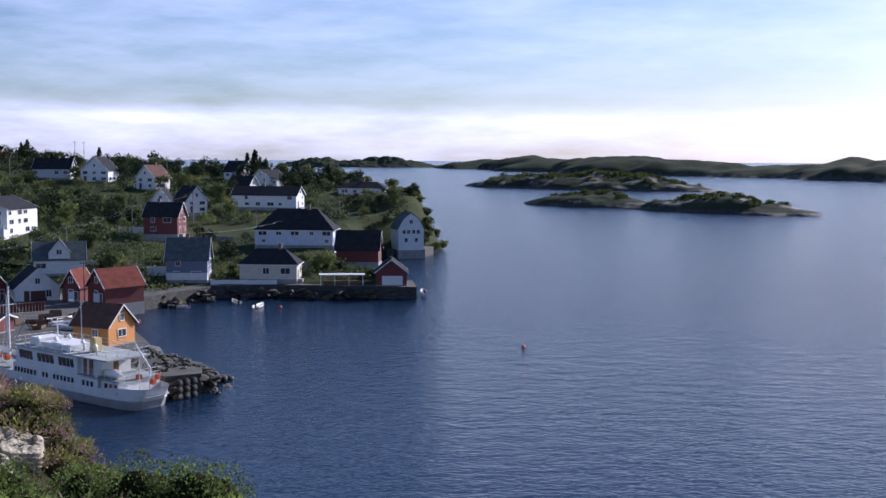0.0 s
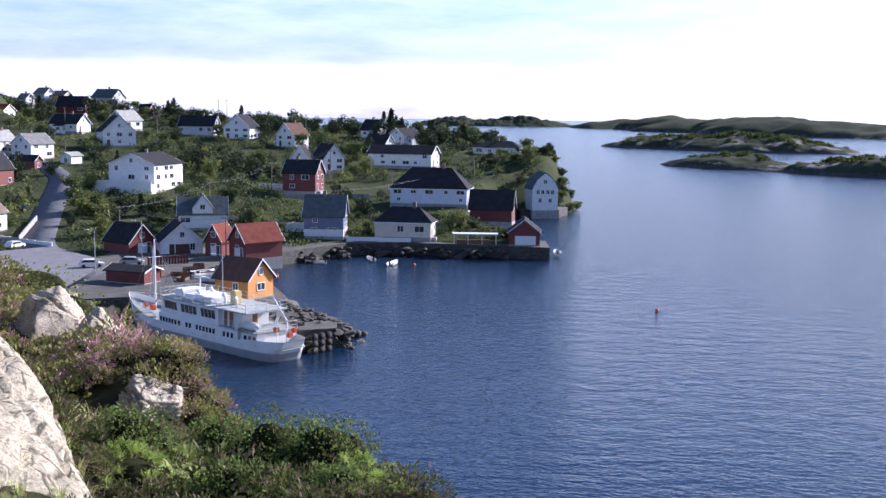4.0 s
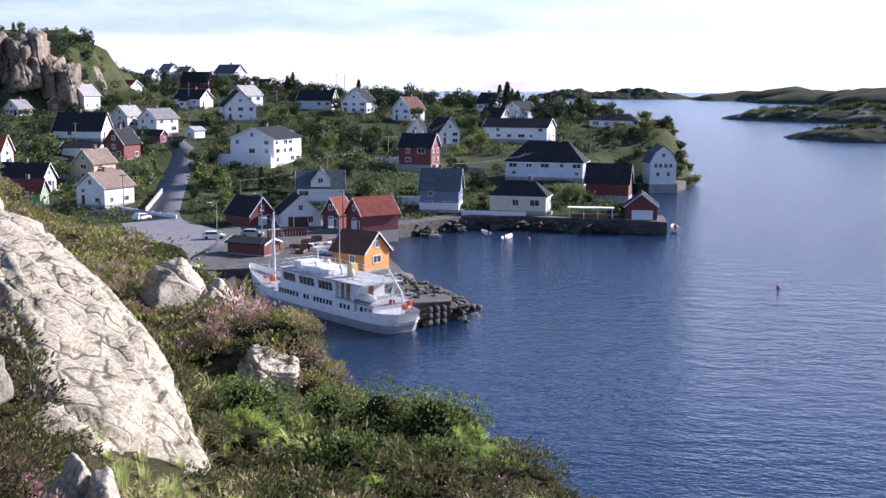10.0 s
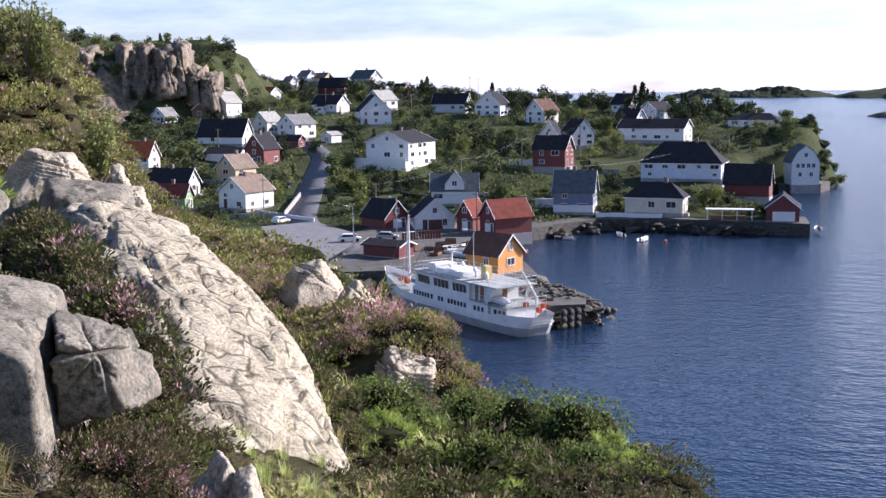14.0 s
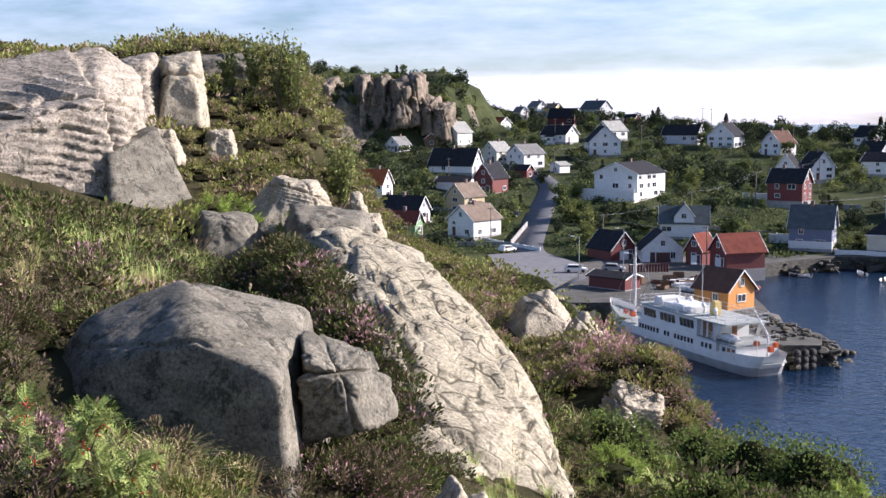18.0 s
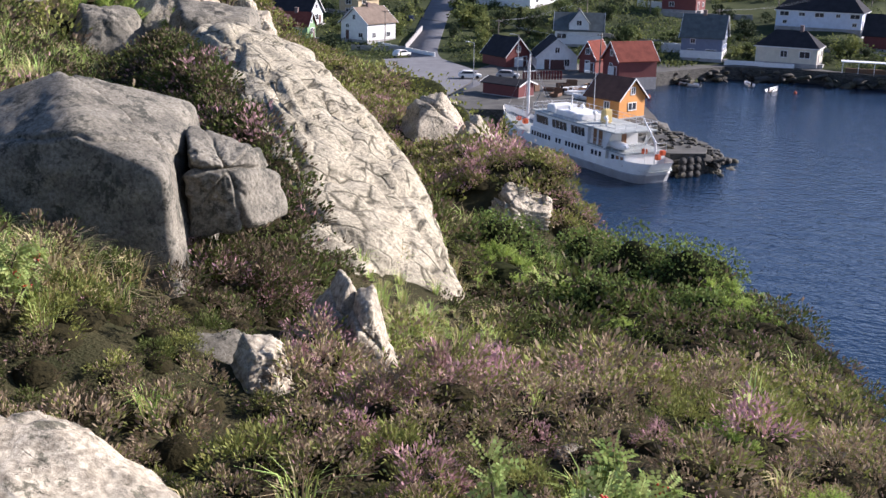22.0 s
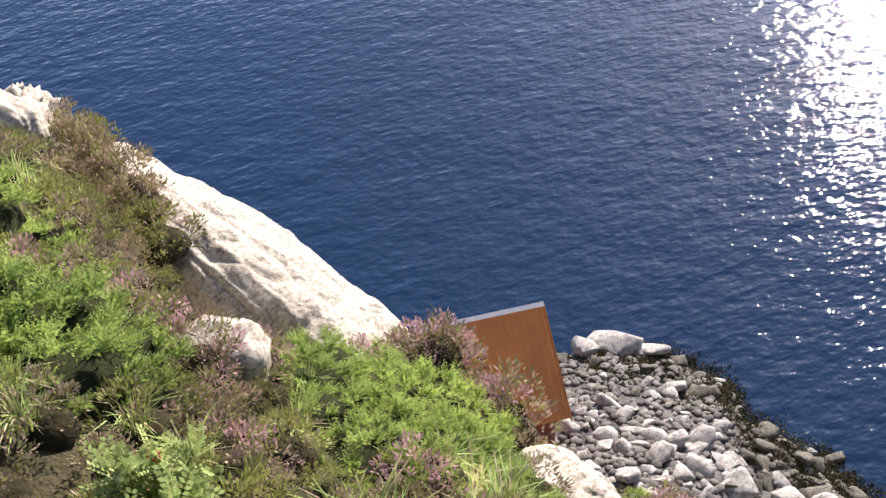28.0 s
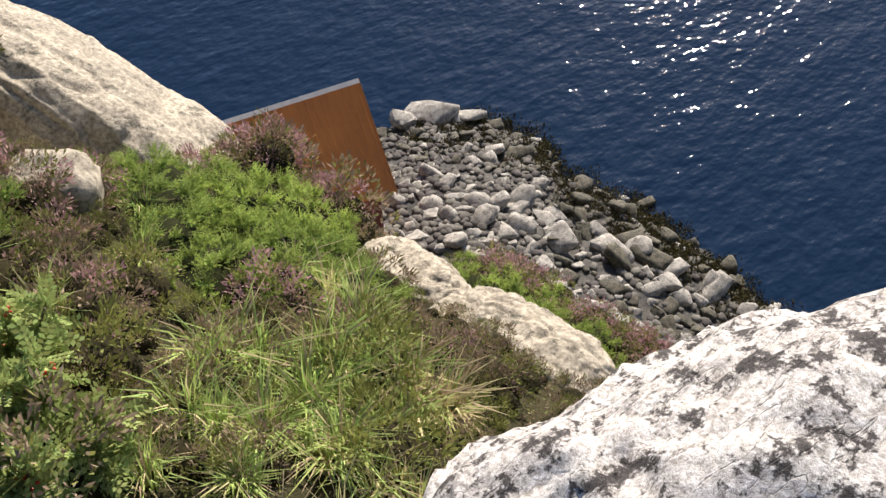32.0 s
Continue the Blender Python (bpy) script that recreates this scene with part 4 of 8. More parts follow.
def facet_rock(at, az, planes, mat, label, level=5, soft=12, rough=0.03, cracks=(), seed=0, shelf=0.0):
    """A boulder bounded by flat faces with worn edges. at: its middle; az: the azimuth that its own y points to; planes: (x, y, z, distance) of each face;
    cracks: (x, y, z, distance, width, depth, drop beyond) of joints; shelf: how far its layers stick out."""
    v, f = BALLS[level]
    total = np.zeros(len(v))
    for x, y, z, h in planes:
        k = math.sqrt(x * x + y * y + z * z)
        total += np.maximum((v @ np.array((x, y, z))) / (k * h), 0) ** soft
    q = v * (total ** (-1 / soft))[:, None]
    size = float(np.mean(np.linalg.norm(q, axis=1)))
    o = Vector((seed * 7.3, seed * 3.1, 0.5 * seed))
    n1 = np.array([noise.noise(Vector(c) / (size * 0.9) + o) for c in q])
    n2 = np.array([noise.noise(Vector(c) / (size * 0.33) + o) for c in q])
    n3 = np.array([noise.noise(Vector(c) / (size * 0.12) + o) for c in q])
    out = size * rough * (2.2 * n1 + 1.2 * n2 + 0.5 * n3)
    if shelf:
        layer = (q[:, 2] + 0.25 * q[:, 0] + 0.06 * size * n1) / (size * 0.11) + 0.35 * n2
        out += size * shelf * ((layer - np.floor(layer)) ** 2 - 0.35) * (0.4 + 0.6 * np.abs(n1 * 2))
    for x, y, z, h, wide, deep, drop in cracks:
        s_ = q @ (np.array((x, y, z)) / math.sqrt(x * x + y * y + z * z)) - h + 0.09 * size * n2 + 0.03 * size * n3
        out -= deep * np.exp(-(s_ / wide) ** 2) + drop * (s_ > 0)
    q = q + v * out[:, None]
    ob = from_arrays("rock", q, f, [mat])
    ob.matrix_world = pose(*at, 0, 0, -az)
    lo, hi = q.min(axis=0), q.max(axis=0)
    mid = Vector((lo + hi) / 2)
    ROCKS.append(((ob.matrix_world @ Matrix.Translation(mid)).inverted(), tuple((hi - lo) / 2)))
    return tagged(ob, label, "rock", group="rocks of the hill")


rock((-4.7, 10.75, 24.2), (-11.5, 19.3, 26.75), 1.62, 1.86, CRACKED, "large rounded slab of pale cracked gneiss on the slope", 6, 1, lean=18, square=0.62, rough=0.016, strata=0.006, cracks=0.025, blocks=0.02)
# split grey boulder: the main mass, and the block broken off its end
facet_rock((-6.57, 8.20, 27.79), -38.7, [(-0.48, -0.87, 0.06, 0.55), (-0.36, -0.22, 0.9, 0.48), (0.27, -0.24, 0.93, 0.52), (0.95, -0.3, 0.1, 1.02), (-0.85, -0.25, 0.55, 0.74), (0, 1, 0.1, 0.95), (0, 0, -1, 1.2)], SHADED_GREYROCK, "large grey boulder with a split top on the heath", 6, 16, 0.022, [(0.84, 0.54, 0, 0.48, 0.03, 0.17, 0.06), (0.1, 0.3, 0.9, 0.12, 0.02, 0.04, 0)], 2)
facet_rock((-5.38, 8.78, 27.72), -31.5, [(-0.12, -0.93, -0.15, 0.24), (0.2, -0.22, 0.96, 0.17), (0.75, -0.55, 0.25, 0.22), (-1, 0, 0, 0.30), (0.3, 1, 0, 0.5), (0.1, 0, -1, 0.6), (0.55, -0.5, 0.7, 0.2)], SHADED_GREYROCK, "pale broken block split off the grey boulder", 6, 14, 0.08, [(0, 0.2, 0.97, 0.0, 0.025, 0.08, 0.05), (0.9, 0.2, 0.2, 0.05, 0.02, 0.06, 0.03), (0.7, -0.2, -0.6, 0.12, 0.02, 0.06, 0)], 3)
# layered ledge with blocks, and the rocks below it
facet_rock((-21.04, 21.58, 29.85), -44.3, [(0.30, -0.92, 0.22, 1.35), (-0.16, -0.42, 0.9, 0.95), (0.95, -0.25, 0.15, 1.95), (-1, 0, 0, 4.2), (0, 1, 0, 2.4), (0, 0, -1, 2.2), (0.55, -0.4, 0.76, 1.6)], LEDGE, "long layered ledge of pale rock", 6, 34, 0.018, [(-0.1, 0.3, 0.9, 0.5, 0.05, 0.3, 0.0), (-0.12, 0.3, 0.9, 0.05, 0.03, 0.2, 0.0), (-0.12, 0.3, 0.9, -0.5, 0.03, 0.15, 0.0), (0.96, 0.2, 0.1, 1.2, 0.08, 0.25, 0.15)], 4, 0.06)
facet_rock((-22.06, 25.39, 31.09), -41.0, [(0.2, -0.95, 0.2, 0.6), (-0.2, -0.2, 0.95, 0.62), (0.9, -0.3, 0.1, 0.75), (-1, 0, 0, 1.1), (0, 1, 0, 1), (0, 0, -1, 1.4)], LEDGE, "pale block on top of the layered ledge", 5, 18, 0.05, [], 5, 0.14)
facet_rock((-21.15, 26.79, 31.26), -38.3, [(0.1, -0.97, 0.1, 0.5), (-0.1, -0.3, 0.93, 0.55), (0.95, -0.2, 0.1, 0.5), (-0.95, -0.2, 0.2, 0.5), (0, 1, 0, 0.9), (0, 0, -1, 1.4)], GRANITE, "upright pale block of rock", 5, 20, 0.06, [(0, 0.2, 1, 0.1, 0.05, 0.12, 0)], 6, 0.06)
facet_rock((-19.25, 22.66, 29.39), -40.4, [(0.45, -0.75, 0.45, 0.28), (-1, 0, 0, 0.8), (0.9, 0.1, 0.4, 0.6), (0, 1, 0, 0.8), (0.3, 0, -0.95, 2.0), (-0.3, -0.2, 0.9, 0.3)], SHADED_GREYROCK, "smooth tilted rock facet under the ledge", 5, 24, 0.03, [], 7)
facet_rock((-20.01, 24.50, 29.58), -39.2, [(0.1, -0.85, 0.5, 0.2), (-0.7, 0, 0.5, 0.3), (0.8, -0.2, 0.3, 0.26), (0, 1, 0, 0.6), (0, 0, -1, 0.7), (0, 0, 1, 0.28)], GRANITE, "pale rock facet among heather", 5, 14, 0.14, [], 8, 0.1)
facet_rock((-19.89, 26.87, 29.52), -36.5, [(0.1, -0.95, 0.2, 0.24), (-0.8, -0.2, 0.3, 0.3), (0.8, -0.2, 0.2, 0.3), (0, 1, 0, 0.6), (0, 0, -1, 0.7), (0, -0.2, 1, 0.24)], GRANITE, "pale knob of rock in heather", 5, 14, 0.16, [], 9, 0.1)
facet_rock((-23.62, 32.45, 32.02), -36.0, [(0.2, -0.95, 0.2, 0.7), (-0.8, -0.2, 0.3, 1.0), (0.9, -0.2, 0.2, 0.9), (0, 1, 0, 0.9), (0, 0, -1, 1.2), (0, -0.2, 1, 0.3)], SHADED_GREYROCK, "dark outcrop on the hill brow", 5, 16, 0.08, [], 11, 0.06)
facet_rock((-15.57, 24.08, 28.20), -32.9, [(0.12, -0.86, 0.35, 0.36), (-0.75, -0.3, 0.6, 0.5), (0.85, -0.3, 0.15, 0.6), (0.15, -0.1, 1, 0.36), (0, 1, 0, 0.8), (0, 0, -1, 0.9), (0.75, -0.2, 0.6, 0.5)], GRANITE, "pale wedge-shaped boulder in heather", 6, 18, 0.06, [(0.9, 0.2, 0.2, 0.35, 0.04, 0.12, 0.0), (0.3, 0.2, 0.9, 0.1, 0.03, 0.08, 0)], 12, 0.08)
facet_rock((-15.23, 26.50, 27.75), -29.9, [(0.15, -0.9, 0.3, 0.16), (-0.85, -0.2, 0.3, 0.20), (0.85, -0.3, 0.25, 0.20), (0.1, -0.2, 1, 0.34), (0, 1, 0, 0.20), (0, 0, -1, 2.40)], GRANITE, "broken pale rock at the slope's edge", 5, 14, 0.12, [], 13, 0.1)
facet_rock((-14.44, 25.80, 27.42), -29.2, [(0.15, -0.9, 0.3, 0.21), (-0.85, -0.2, 0.3, 0.26), (0.85, -0.3, 0.25, 0.26), (0.1, -0.2, 1, 0.20), (0, 1, 0, 0.26), (0, 0, -1, 2.40)], GRANITE, "broken pale rock at the slope's edge", 5, 14, 0.12, [], 14, 0.1)
facet_rock((-14.08, 24.28, 27.30), -30.1, [(0.15, -0.9, 0.3, 0.24), (-0.85, -0.2, 0.3, 0.30), (0.85, -0.3, 0.25, 0.30), (0.1, -0.2, 1, 0.14), (0, 1, 0, 0.30), (0, 0, -1, 2.40)], GRANITE, "broken pale rock at the slope's edge", 5, 14, 0.12, [], 15, 0.1)
facet_rock((-14.10, 23.11, 27.56), -31.4, [(0.15, -0.9, 0.3, 0.64), (-0.85, -0.2, 0.3, 0.80), (0.85, -0.3, 0.25, 0.80), (0.1, -0.2, 1, 0.30), (0, 1, 0, 0.80), (0, 0, -1, 0.80)], SHADED_GREYROCK, "flat grey rock in the heath", 5, 9, 0.08, [], 16, 0.04)
facet_rock((-16.07, 21.79, 27.63), -36.4, [(0.15, -0.9, 0.3, 0.44), (-0.85, -0.2, 0.3, 0.55), (0.85, -0.3, 0.25, 0.55), (0.1, -0.2, 1, 0.20), (0, 1, 0, 0.55), (0, 0, -1, 0.80)], SHADED_GREYROCK, "flat grey rock in the heath", 5, 9, 0.08, [], 17, 0.04)
# outcrops of the ridge behind the slab
facet_rock((-10.06, 26.83, 25.25), -20.5, [(0.35, -0.75, 0.5, 0.25), (-0.8, -0.3, 0.4, 0.42), (0.75, -0.25, 0.6, 0.36), (-0.2, -0.4, 0.9, 0.24), (0, 1, 0, 0.42), (0, 0, -1, 1.20)], GRANITE, "pale rock facet in the heathery ridge", 5, 18, 0.09, [(0.6, 0.3, 0.7, 0.1, 0.03, 0.08, 0.04)], 20, 0.08)
facet_rock((-8.43, 25.49, 25.10), -18.3, [(0.35, -0.75, 0.5, 0.16), (-0.8, -0.3, 0.4, 0.26), (0.75, -0.25, 0.6, 0.22), (-0.2, -0.4, 0.9, 0.26), (0, 1, 0, 0.26), (0, 0, -1, 1.20)], GRANITE, "pale rock facet in the heathery ridge", 5, 18, 0.09, [(0.6, 0.3, 0.7, 0.1, 0.03, 0.08, 0.04)], 21, 0.08)
facet_rock((-5.78, 20.65, 24.20), -15.6, [(0.35, -0.88, 0.1, 0.36), (-0.8, -0.3, 0.4, 0.6), (0.95, -0.2, 0.05, 0.5), (0.3, -0.25, 0.95, 0.55), (0, 1, 0, 0.6), (0, 0, -1, 1.4)], GRANITE, "pale cliff rock under the heather", 6, 18, 0.07, [(0.6, 0.3, 0.7, 0.12, 0.03, 0.12, 0.05), (0.8, -0.3, 0.4, 0.0, 0.03, 0.1, 0.03)], 24, 0.10)
facet_rock((-5.50, 20.94, 24.36), -14.7, [(0.35, -0.88, 0.1, 0.16), (-0.8, -0.3, 0.4, 0.20), (0.95, -0.2, 0.05, 0.17), (0.3, -0.25, 0.95, 0.40), (0, 1, 0, 0.20), (0, 0, -1, 1.40)], GRANITE, "pale cliff rock under the heather", 6, 18, 0.10, [(0.6, 0.3, 0.7, 0.12, 0.03, 0.12, 0.05), (0.8, -0.3, 0.4, 0.0, 0.03, 0.1, 0.03)], 25, 0.10)
facet_rock((-5.93, 20.20, 24.10), -16.4, [(0.35, -0.88, 0.1, 0.22), (-0.8, -0.3, 0.4, 0.28), (0.95, -0.2, 0.05, 0.24), (0.3, -0.25, 0.95, 0.40), (0, 1, 0, 0.28), (0, 0, -1, 1.00)], GRANITE, "pale cliff rock under the heather", 6, 18, 0.10, [(0.6, 0.3, 0.7, 0.12, 0.03, 0.12, 0.05), (0.8, -0.3, 0.4, 0.0, 0.03, 0.1, 0.03)], 26, 0.10)
facet_rock((-6.32, 18.18, 23.81), -19.2, [(0.35, -0.88, 0.1, 0.20), (-0.8, -0.3, 0.4, 0.25), (0.95, -0.2, 0.05, 0.21), (0.3, -0.25, 0.95, 0.35), (0, 1, 0, 0.25), (0, 0, -1, 1.00)], GRANITE, "pale cliff rock under the heather", 6, 18, 0.10, [(0.6, 0.3, 0.7, 0.12, 0.03, 0.12, 0.05), (0.8, -0.3, 0.4, 0.0, 0.03, 0.1, 0.03)], 27, 0.10)
# leaning shards and stones on the near slope
facet_rock((-3.91, 8.23, 26.72), -25.4, [(0.55, -0.75, 0.2, 0.13), (-0.75, -0.25, 0.55, 0.12), (0.75, 0.1, 0.45, 0.2), (0.3, 0, 0.95, 0.30), (0, 1, 0, 0.3), (-0.3, 0, -0.95, 0.6)], GRANITE, "leaning pale rock shard on the slope", 5, 18, 0.07, [(0.7, 0, 0.7, 0.03, 0.015, 0.04, 0.02)], 31, 0.06)
facet_rock((-3.59, 8.05, 26.66), -24.0, [(0.3, -0.9, 0.2, 0.12), (-0.85, -0.2, 0.3, 0.13), (0.85, -0.1, 0.25, 0.11), (-0.3, -0.2, 0.9, 0.24), (0, 1, 0, 0.3), (0, 0, -1, 0.5)], GRANITE, "leaning pale rock shard on the slope", 5, 18, 0.07, [(0.7, 0, 0.7, 0.0, 0.015, 0.04, 0.02)], 32, 0.06)
facet_rock((-3.78, 6.61, 26.90), -29.7, [(0.3, -0.85, 0.3, 0.10), (-0.8, -0.3, 0.35, 0.11), (0.85, -0.3, 0.2, 0.11), (0.2, -0.2, 0.95, 0.10), (0, 1, 0, 0.2), (0, 0, -1, 0.3)], GRANITE, "small angular stone in heather", 5, 14, 0.1, [], 33)
rock((-15.2, 39.0, 23.1), (-13.4, 37.0, 22.8), 0.8, 0.9, GRANITE, "pale outcrop on the ridge", 4, 15, strata=0.2)
rock((-12.4, 35.7, 23.0), (-11.2, 34.5, 22.2), 0.6, 0.8, GRANITE, "pale outcrop on the ridge", 4, 16, strata=0.2)
rock((1.2, 11.4, 23.6), (3.2, 6.7, 22.55), 1.0, 0.9, GRANITE, "smooth pale slab along the cliff edge", 6, 18, lean=-35, square=0.75, rough=0.05, strata=0.02, cracks=0.012, blocks=0.012)
rock((1.0, 11.5, 23.3), (1.6, 12.4, 23.8), 0.45, 0.78, GRANITE, "pale knobbly rock at the cliff edge", 5, 19, strata=0.15)
rock((-1.12, 5.1, 26.98), (-0.62, 4.6, 27.04), 0.28, 0.24, GRANITE, "small pale stone in the heath", 5, 20, strata=0.0)
rock((-1.52, 6.5, 26.66), (-1.02, 5.4, 26.92), 0.15, 0.13, GRANITE, "narrow rib of pale rock in the heath", 5, 21, strata=0.02)
# the darker grey paints in the shade on this face and the flat rock below
facet_rock((-4.02, 6.45, 26.50), -31.3, [(0.1, -0.6, 0.8, 0.14), (-0.9, -0.1, 0.3, 0.32), (0.9, -0.1, 0.3, 0.26), (0, 1, 0, 0.45), (0, 0, -1, 0.5), (0.2, -0.95, 0.2, 0.34)], SHADED_GREYROCK, "shaded grey rock face in the heather", 5, 14, 0.08, [], 34)
facet_rock((1.24, 10.25, 24.62), 6.9, [(0.3, -0.85, 0.4, 0.2), (-0.9, -0.2, 0.2, 0.22), (0.85, -0.1, 0.3, 0.24), (0.1, -0.2, 1, 0.42), (0.6, 0, 0.8, 0.3), (0, 1, 0, 0.4), (0, 0, -1, 1.4)], GRANITE, "knobbly pale rock above the cliff edge", 5, 16, 0.1, [], 35)
rock((-2.15, 4.15, 26.92), (-1.0, 3.72, 27.04), 0.42, 0.32, SHADED_GREYROCK, "flat shaded rock in the heath", 5, 22, square=0.45, strata=0.02, blocks=0.02)
rock((-2.35, 3.05, 27.4), (-1.15, 2.8, 27.3), 0.36, 0.27, SLAB, "lichen-speckled rock on the hilltop", 5, 23)
rock((-3.3, 3.25, 27.72), (-2.3, 3.12, 27.42), 0.42, 0.34, GRANITE, "pale grey rock rising beside the hilltop", 5, 28, square=0.6, rough=0.06, strata=0.02, cracks=0.03, blocks=0.02)
rock((0.98, 4.32, 26.4), (1.26, 4.05, 26.3), 0.17, 0.2, GRANITE, "small pale stone among ferns", 3, 24)
rock((2.86, 4.15, 24.42), (2.74, 3.2, 24.82), 0.27, 0.26, GRANITE, "pale rounded rib of rock on the slope", 6, 25, square=0.75, rough=0.05, strata=0.03, cracks=0.025, blocks=0.015)
rock((2.7, 3.3, 24.8), (2.8, 2.1, 25.05), 0.34, 0.28, GRANITE, "pale rounded rib of rock on the slope", 6, 26, square=0.75, rough=0.05, strata=0.03, cracks=0.025, blocks=0.015)
rock((0.56, 0.88, 27.5), (2.2, 0.2, 27.58), 0.62, 0.62, SLAB, "large lichen-covered boulder on the hilltop", 6, 27, square=0.8, rough=0.05, strata=0.03, cracks=0.02, blocks=0.01)


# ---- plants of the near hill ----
# darker copies of the heather colours, standing in for the western slope's shade
SHADE_GREEN = leafy("heather_green_shade", (0.12, 0.145, 0.04), (0.05, 0.062, 0.018), island=0.25)
SHADE_TWIG = leafy("heather_twig_shade", (0.21, 0.155, 0.105), (0.09, 0.07, 0.042), island=0.25, through=0.2)
OLIVE = leafy("heather_green", (0.31, 0.32, 0.09), (0.12, 0.135, 0.038), island=0.25)
TWIG = leafy("heather_twig", (0.42, 0.32, 0.22), (0.18, 0.135, 0.08), island=0.25, through=0.2)
PINK = leafy("heather_flower", (0.53, 0.31, 0.345), (0.38, 0.24, 0.22), island=0.3)
BLADE = leafy("grass_blade", (0.60, 0.70, 0.24), (0.34, 0.46, 0.11), through=0.4)
STRAW = leafy("dry_grass", (0.66, 0.54, 0.32), (0.42, 0.34, 0.18), through=0.3)
FERN = leafy("juniper_green", (0.44, 0.54, 0.13), (0.17, 0.24, 0.055), island=0.25, through=0.4)
# shade between heather sprigs, painted as the near-black core of each cushion
HEATHER_SHADE = material("heather_shade", (0.034, 0.029, 0.014), (0.016, 0.015, 0.008), 0.95, 12, 0.6, dist=0.03, spec=0.03)
# near-black paint for the shade inside junipers and shrubs
SHRUB_SHADE = material("shrub_shade", (0.028, 0.032, 0.012), (0.012, 0.014, 0.006), 0.95, 9, 0.5, dist=0.03, spec=0.03)
ROWAN = leafy("rowan_leaf", (0.38, 0.44, 0.15), (0.19, 0.25, 0.07), through=0.35)
LEAF = leafy("shrub_leaf", (0.16, 0.20, 0.06), (0.07, 0.10, 0.03), through=0.3)
AUTUMN = leafy("willow_leaf", (0.27, 0.29, 0.10), (0.13, 0.16, 0.05), through=0.35)
BERRY = material("red_berry", (0.62, 0.05, 0.03), (0.45, 0.03, 0.02), 0.35, 20, 0)
BARK = material("bark", (0.16, 0.12, 0.09), (0.08, 0.06, 0.045), 0.9, 8, 0.4, fine=60)


def diamonds(base, along, across, broad=0.5):
    """Leaves as four-cornered blades: base points, vectors along and across; broad: where the widest place lies."""
    mid = base + along * broad
    v = np.stack([base, mid + across, base + along, mid - across], 1).reshape(-1, 3)
    f = np.arange(len(v)).reshape(-1, 4)
    return v, f


def unit(v):
    return v / (np.linalg.norm(v, axis=-1, keepdims=True) + 1e-9)


def cushion(rng, count, radius, high, pink, wide=0.011, length=0.085, heart=3, brown=0.28, deep=0.74):
    """A heather cushion: a near-black lumpy core, standing in for inner shade, under tufts of short sprigs; slots 0
    green, 1 twig, 2 flower, 3 core.
    """
    tufts = max(16, count // 30)
    ta, tr = rng.rand(tufts) * 6.283, np.sqrt((np.arange(tufts) + 0.5) / tufts)
    th = high * np.sqrt(np.clip(1 - 0.93 * tr ** 2, 0, 1)) * (0.72 + 0.42 * rng.rand(tufts))
    tone = rng.rand(tufts)
    own = rng.randint(0, tufts, count)
    spread = radius * 1.15 / math.sqrt(tufts)
    top = np.stack([tr * np.cos(ta) * radius, tr * np.sin(ta) * radius, th], 1)[own]
    away = unit(np.stack([np.cos(ta) * tr, np.sin(ta) * tr, 0.75 - 0.35 * tr], 1))[own]
    off = rng.randn(count, 3)
    off = off / (np.linalg.norm(off, axis=1, keepdims=True) + 1e-9) * rng.rand(count, 1) ** 0.4
    off[:, 2] = off[:, 2] * 0.8
    base = top + off * spread - away * spread * 0.35
    base[:, 2] = np.maximum(base[:, 2], 0.01)
    lean = unit(away * 0.7 + off * 0.9 + np.array([0, 0, 0.35]) + rng.randn(count, 3) * 0.3)
    size = length * (0.55 + 0.8 * rng.rand(count))
    side = unit(np.cross(lean, rng.randn(count, 3))) * (wide * (0.6 + 0.8 * rng.rand(count)))[:, None]
    v1, f1 = diamonds(base, lean * size[:, None], side, 0.55)
    lot = 0.75 * tone[own] + 0.25 * rng.rand(count)
    kind = np.where(lot < pink, 2, np.where(0.6 * tone[(own * 7 + 3) % tufts] + 0.4 * rng.rand(count) < brown, 1, 0))
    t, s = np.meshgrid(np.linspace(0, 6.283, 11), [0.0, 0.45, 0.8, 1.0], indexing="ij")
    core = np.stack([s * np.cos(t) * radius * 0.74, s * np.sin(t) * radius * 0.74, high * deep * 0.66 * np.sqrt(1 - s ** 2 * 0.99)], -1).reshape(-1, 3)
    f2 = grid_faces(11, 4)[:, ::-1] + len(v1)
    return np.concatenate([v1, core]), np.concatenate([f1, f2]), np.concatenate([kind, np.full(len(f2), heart)])


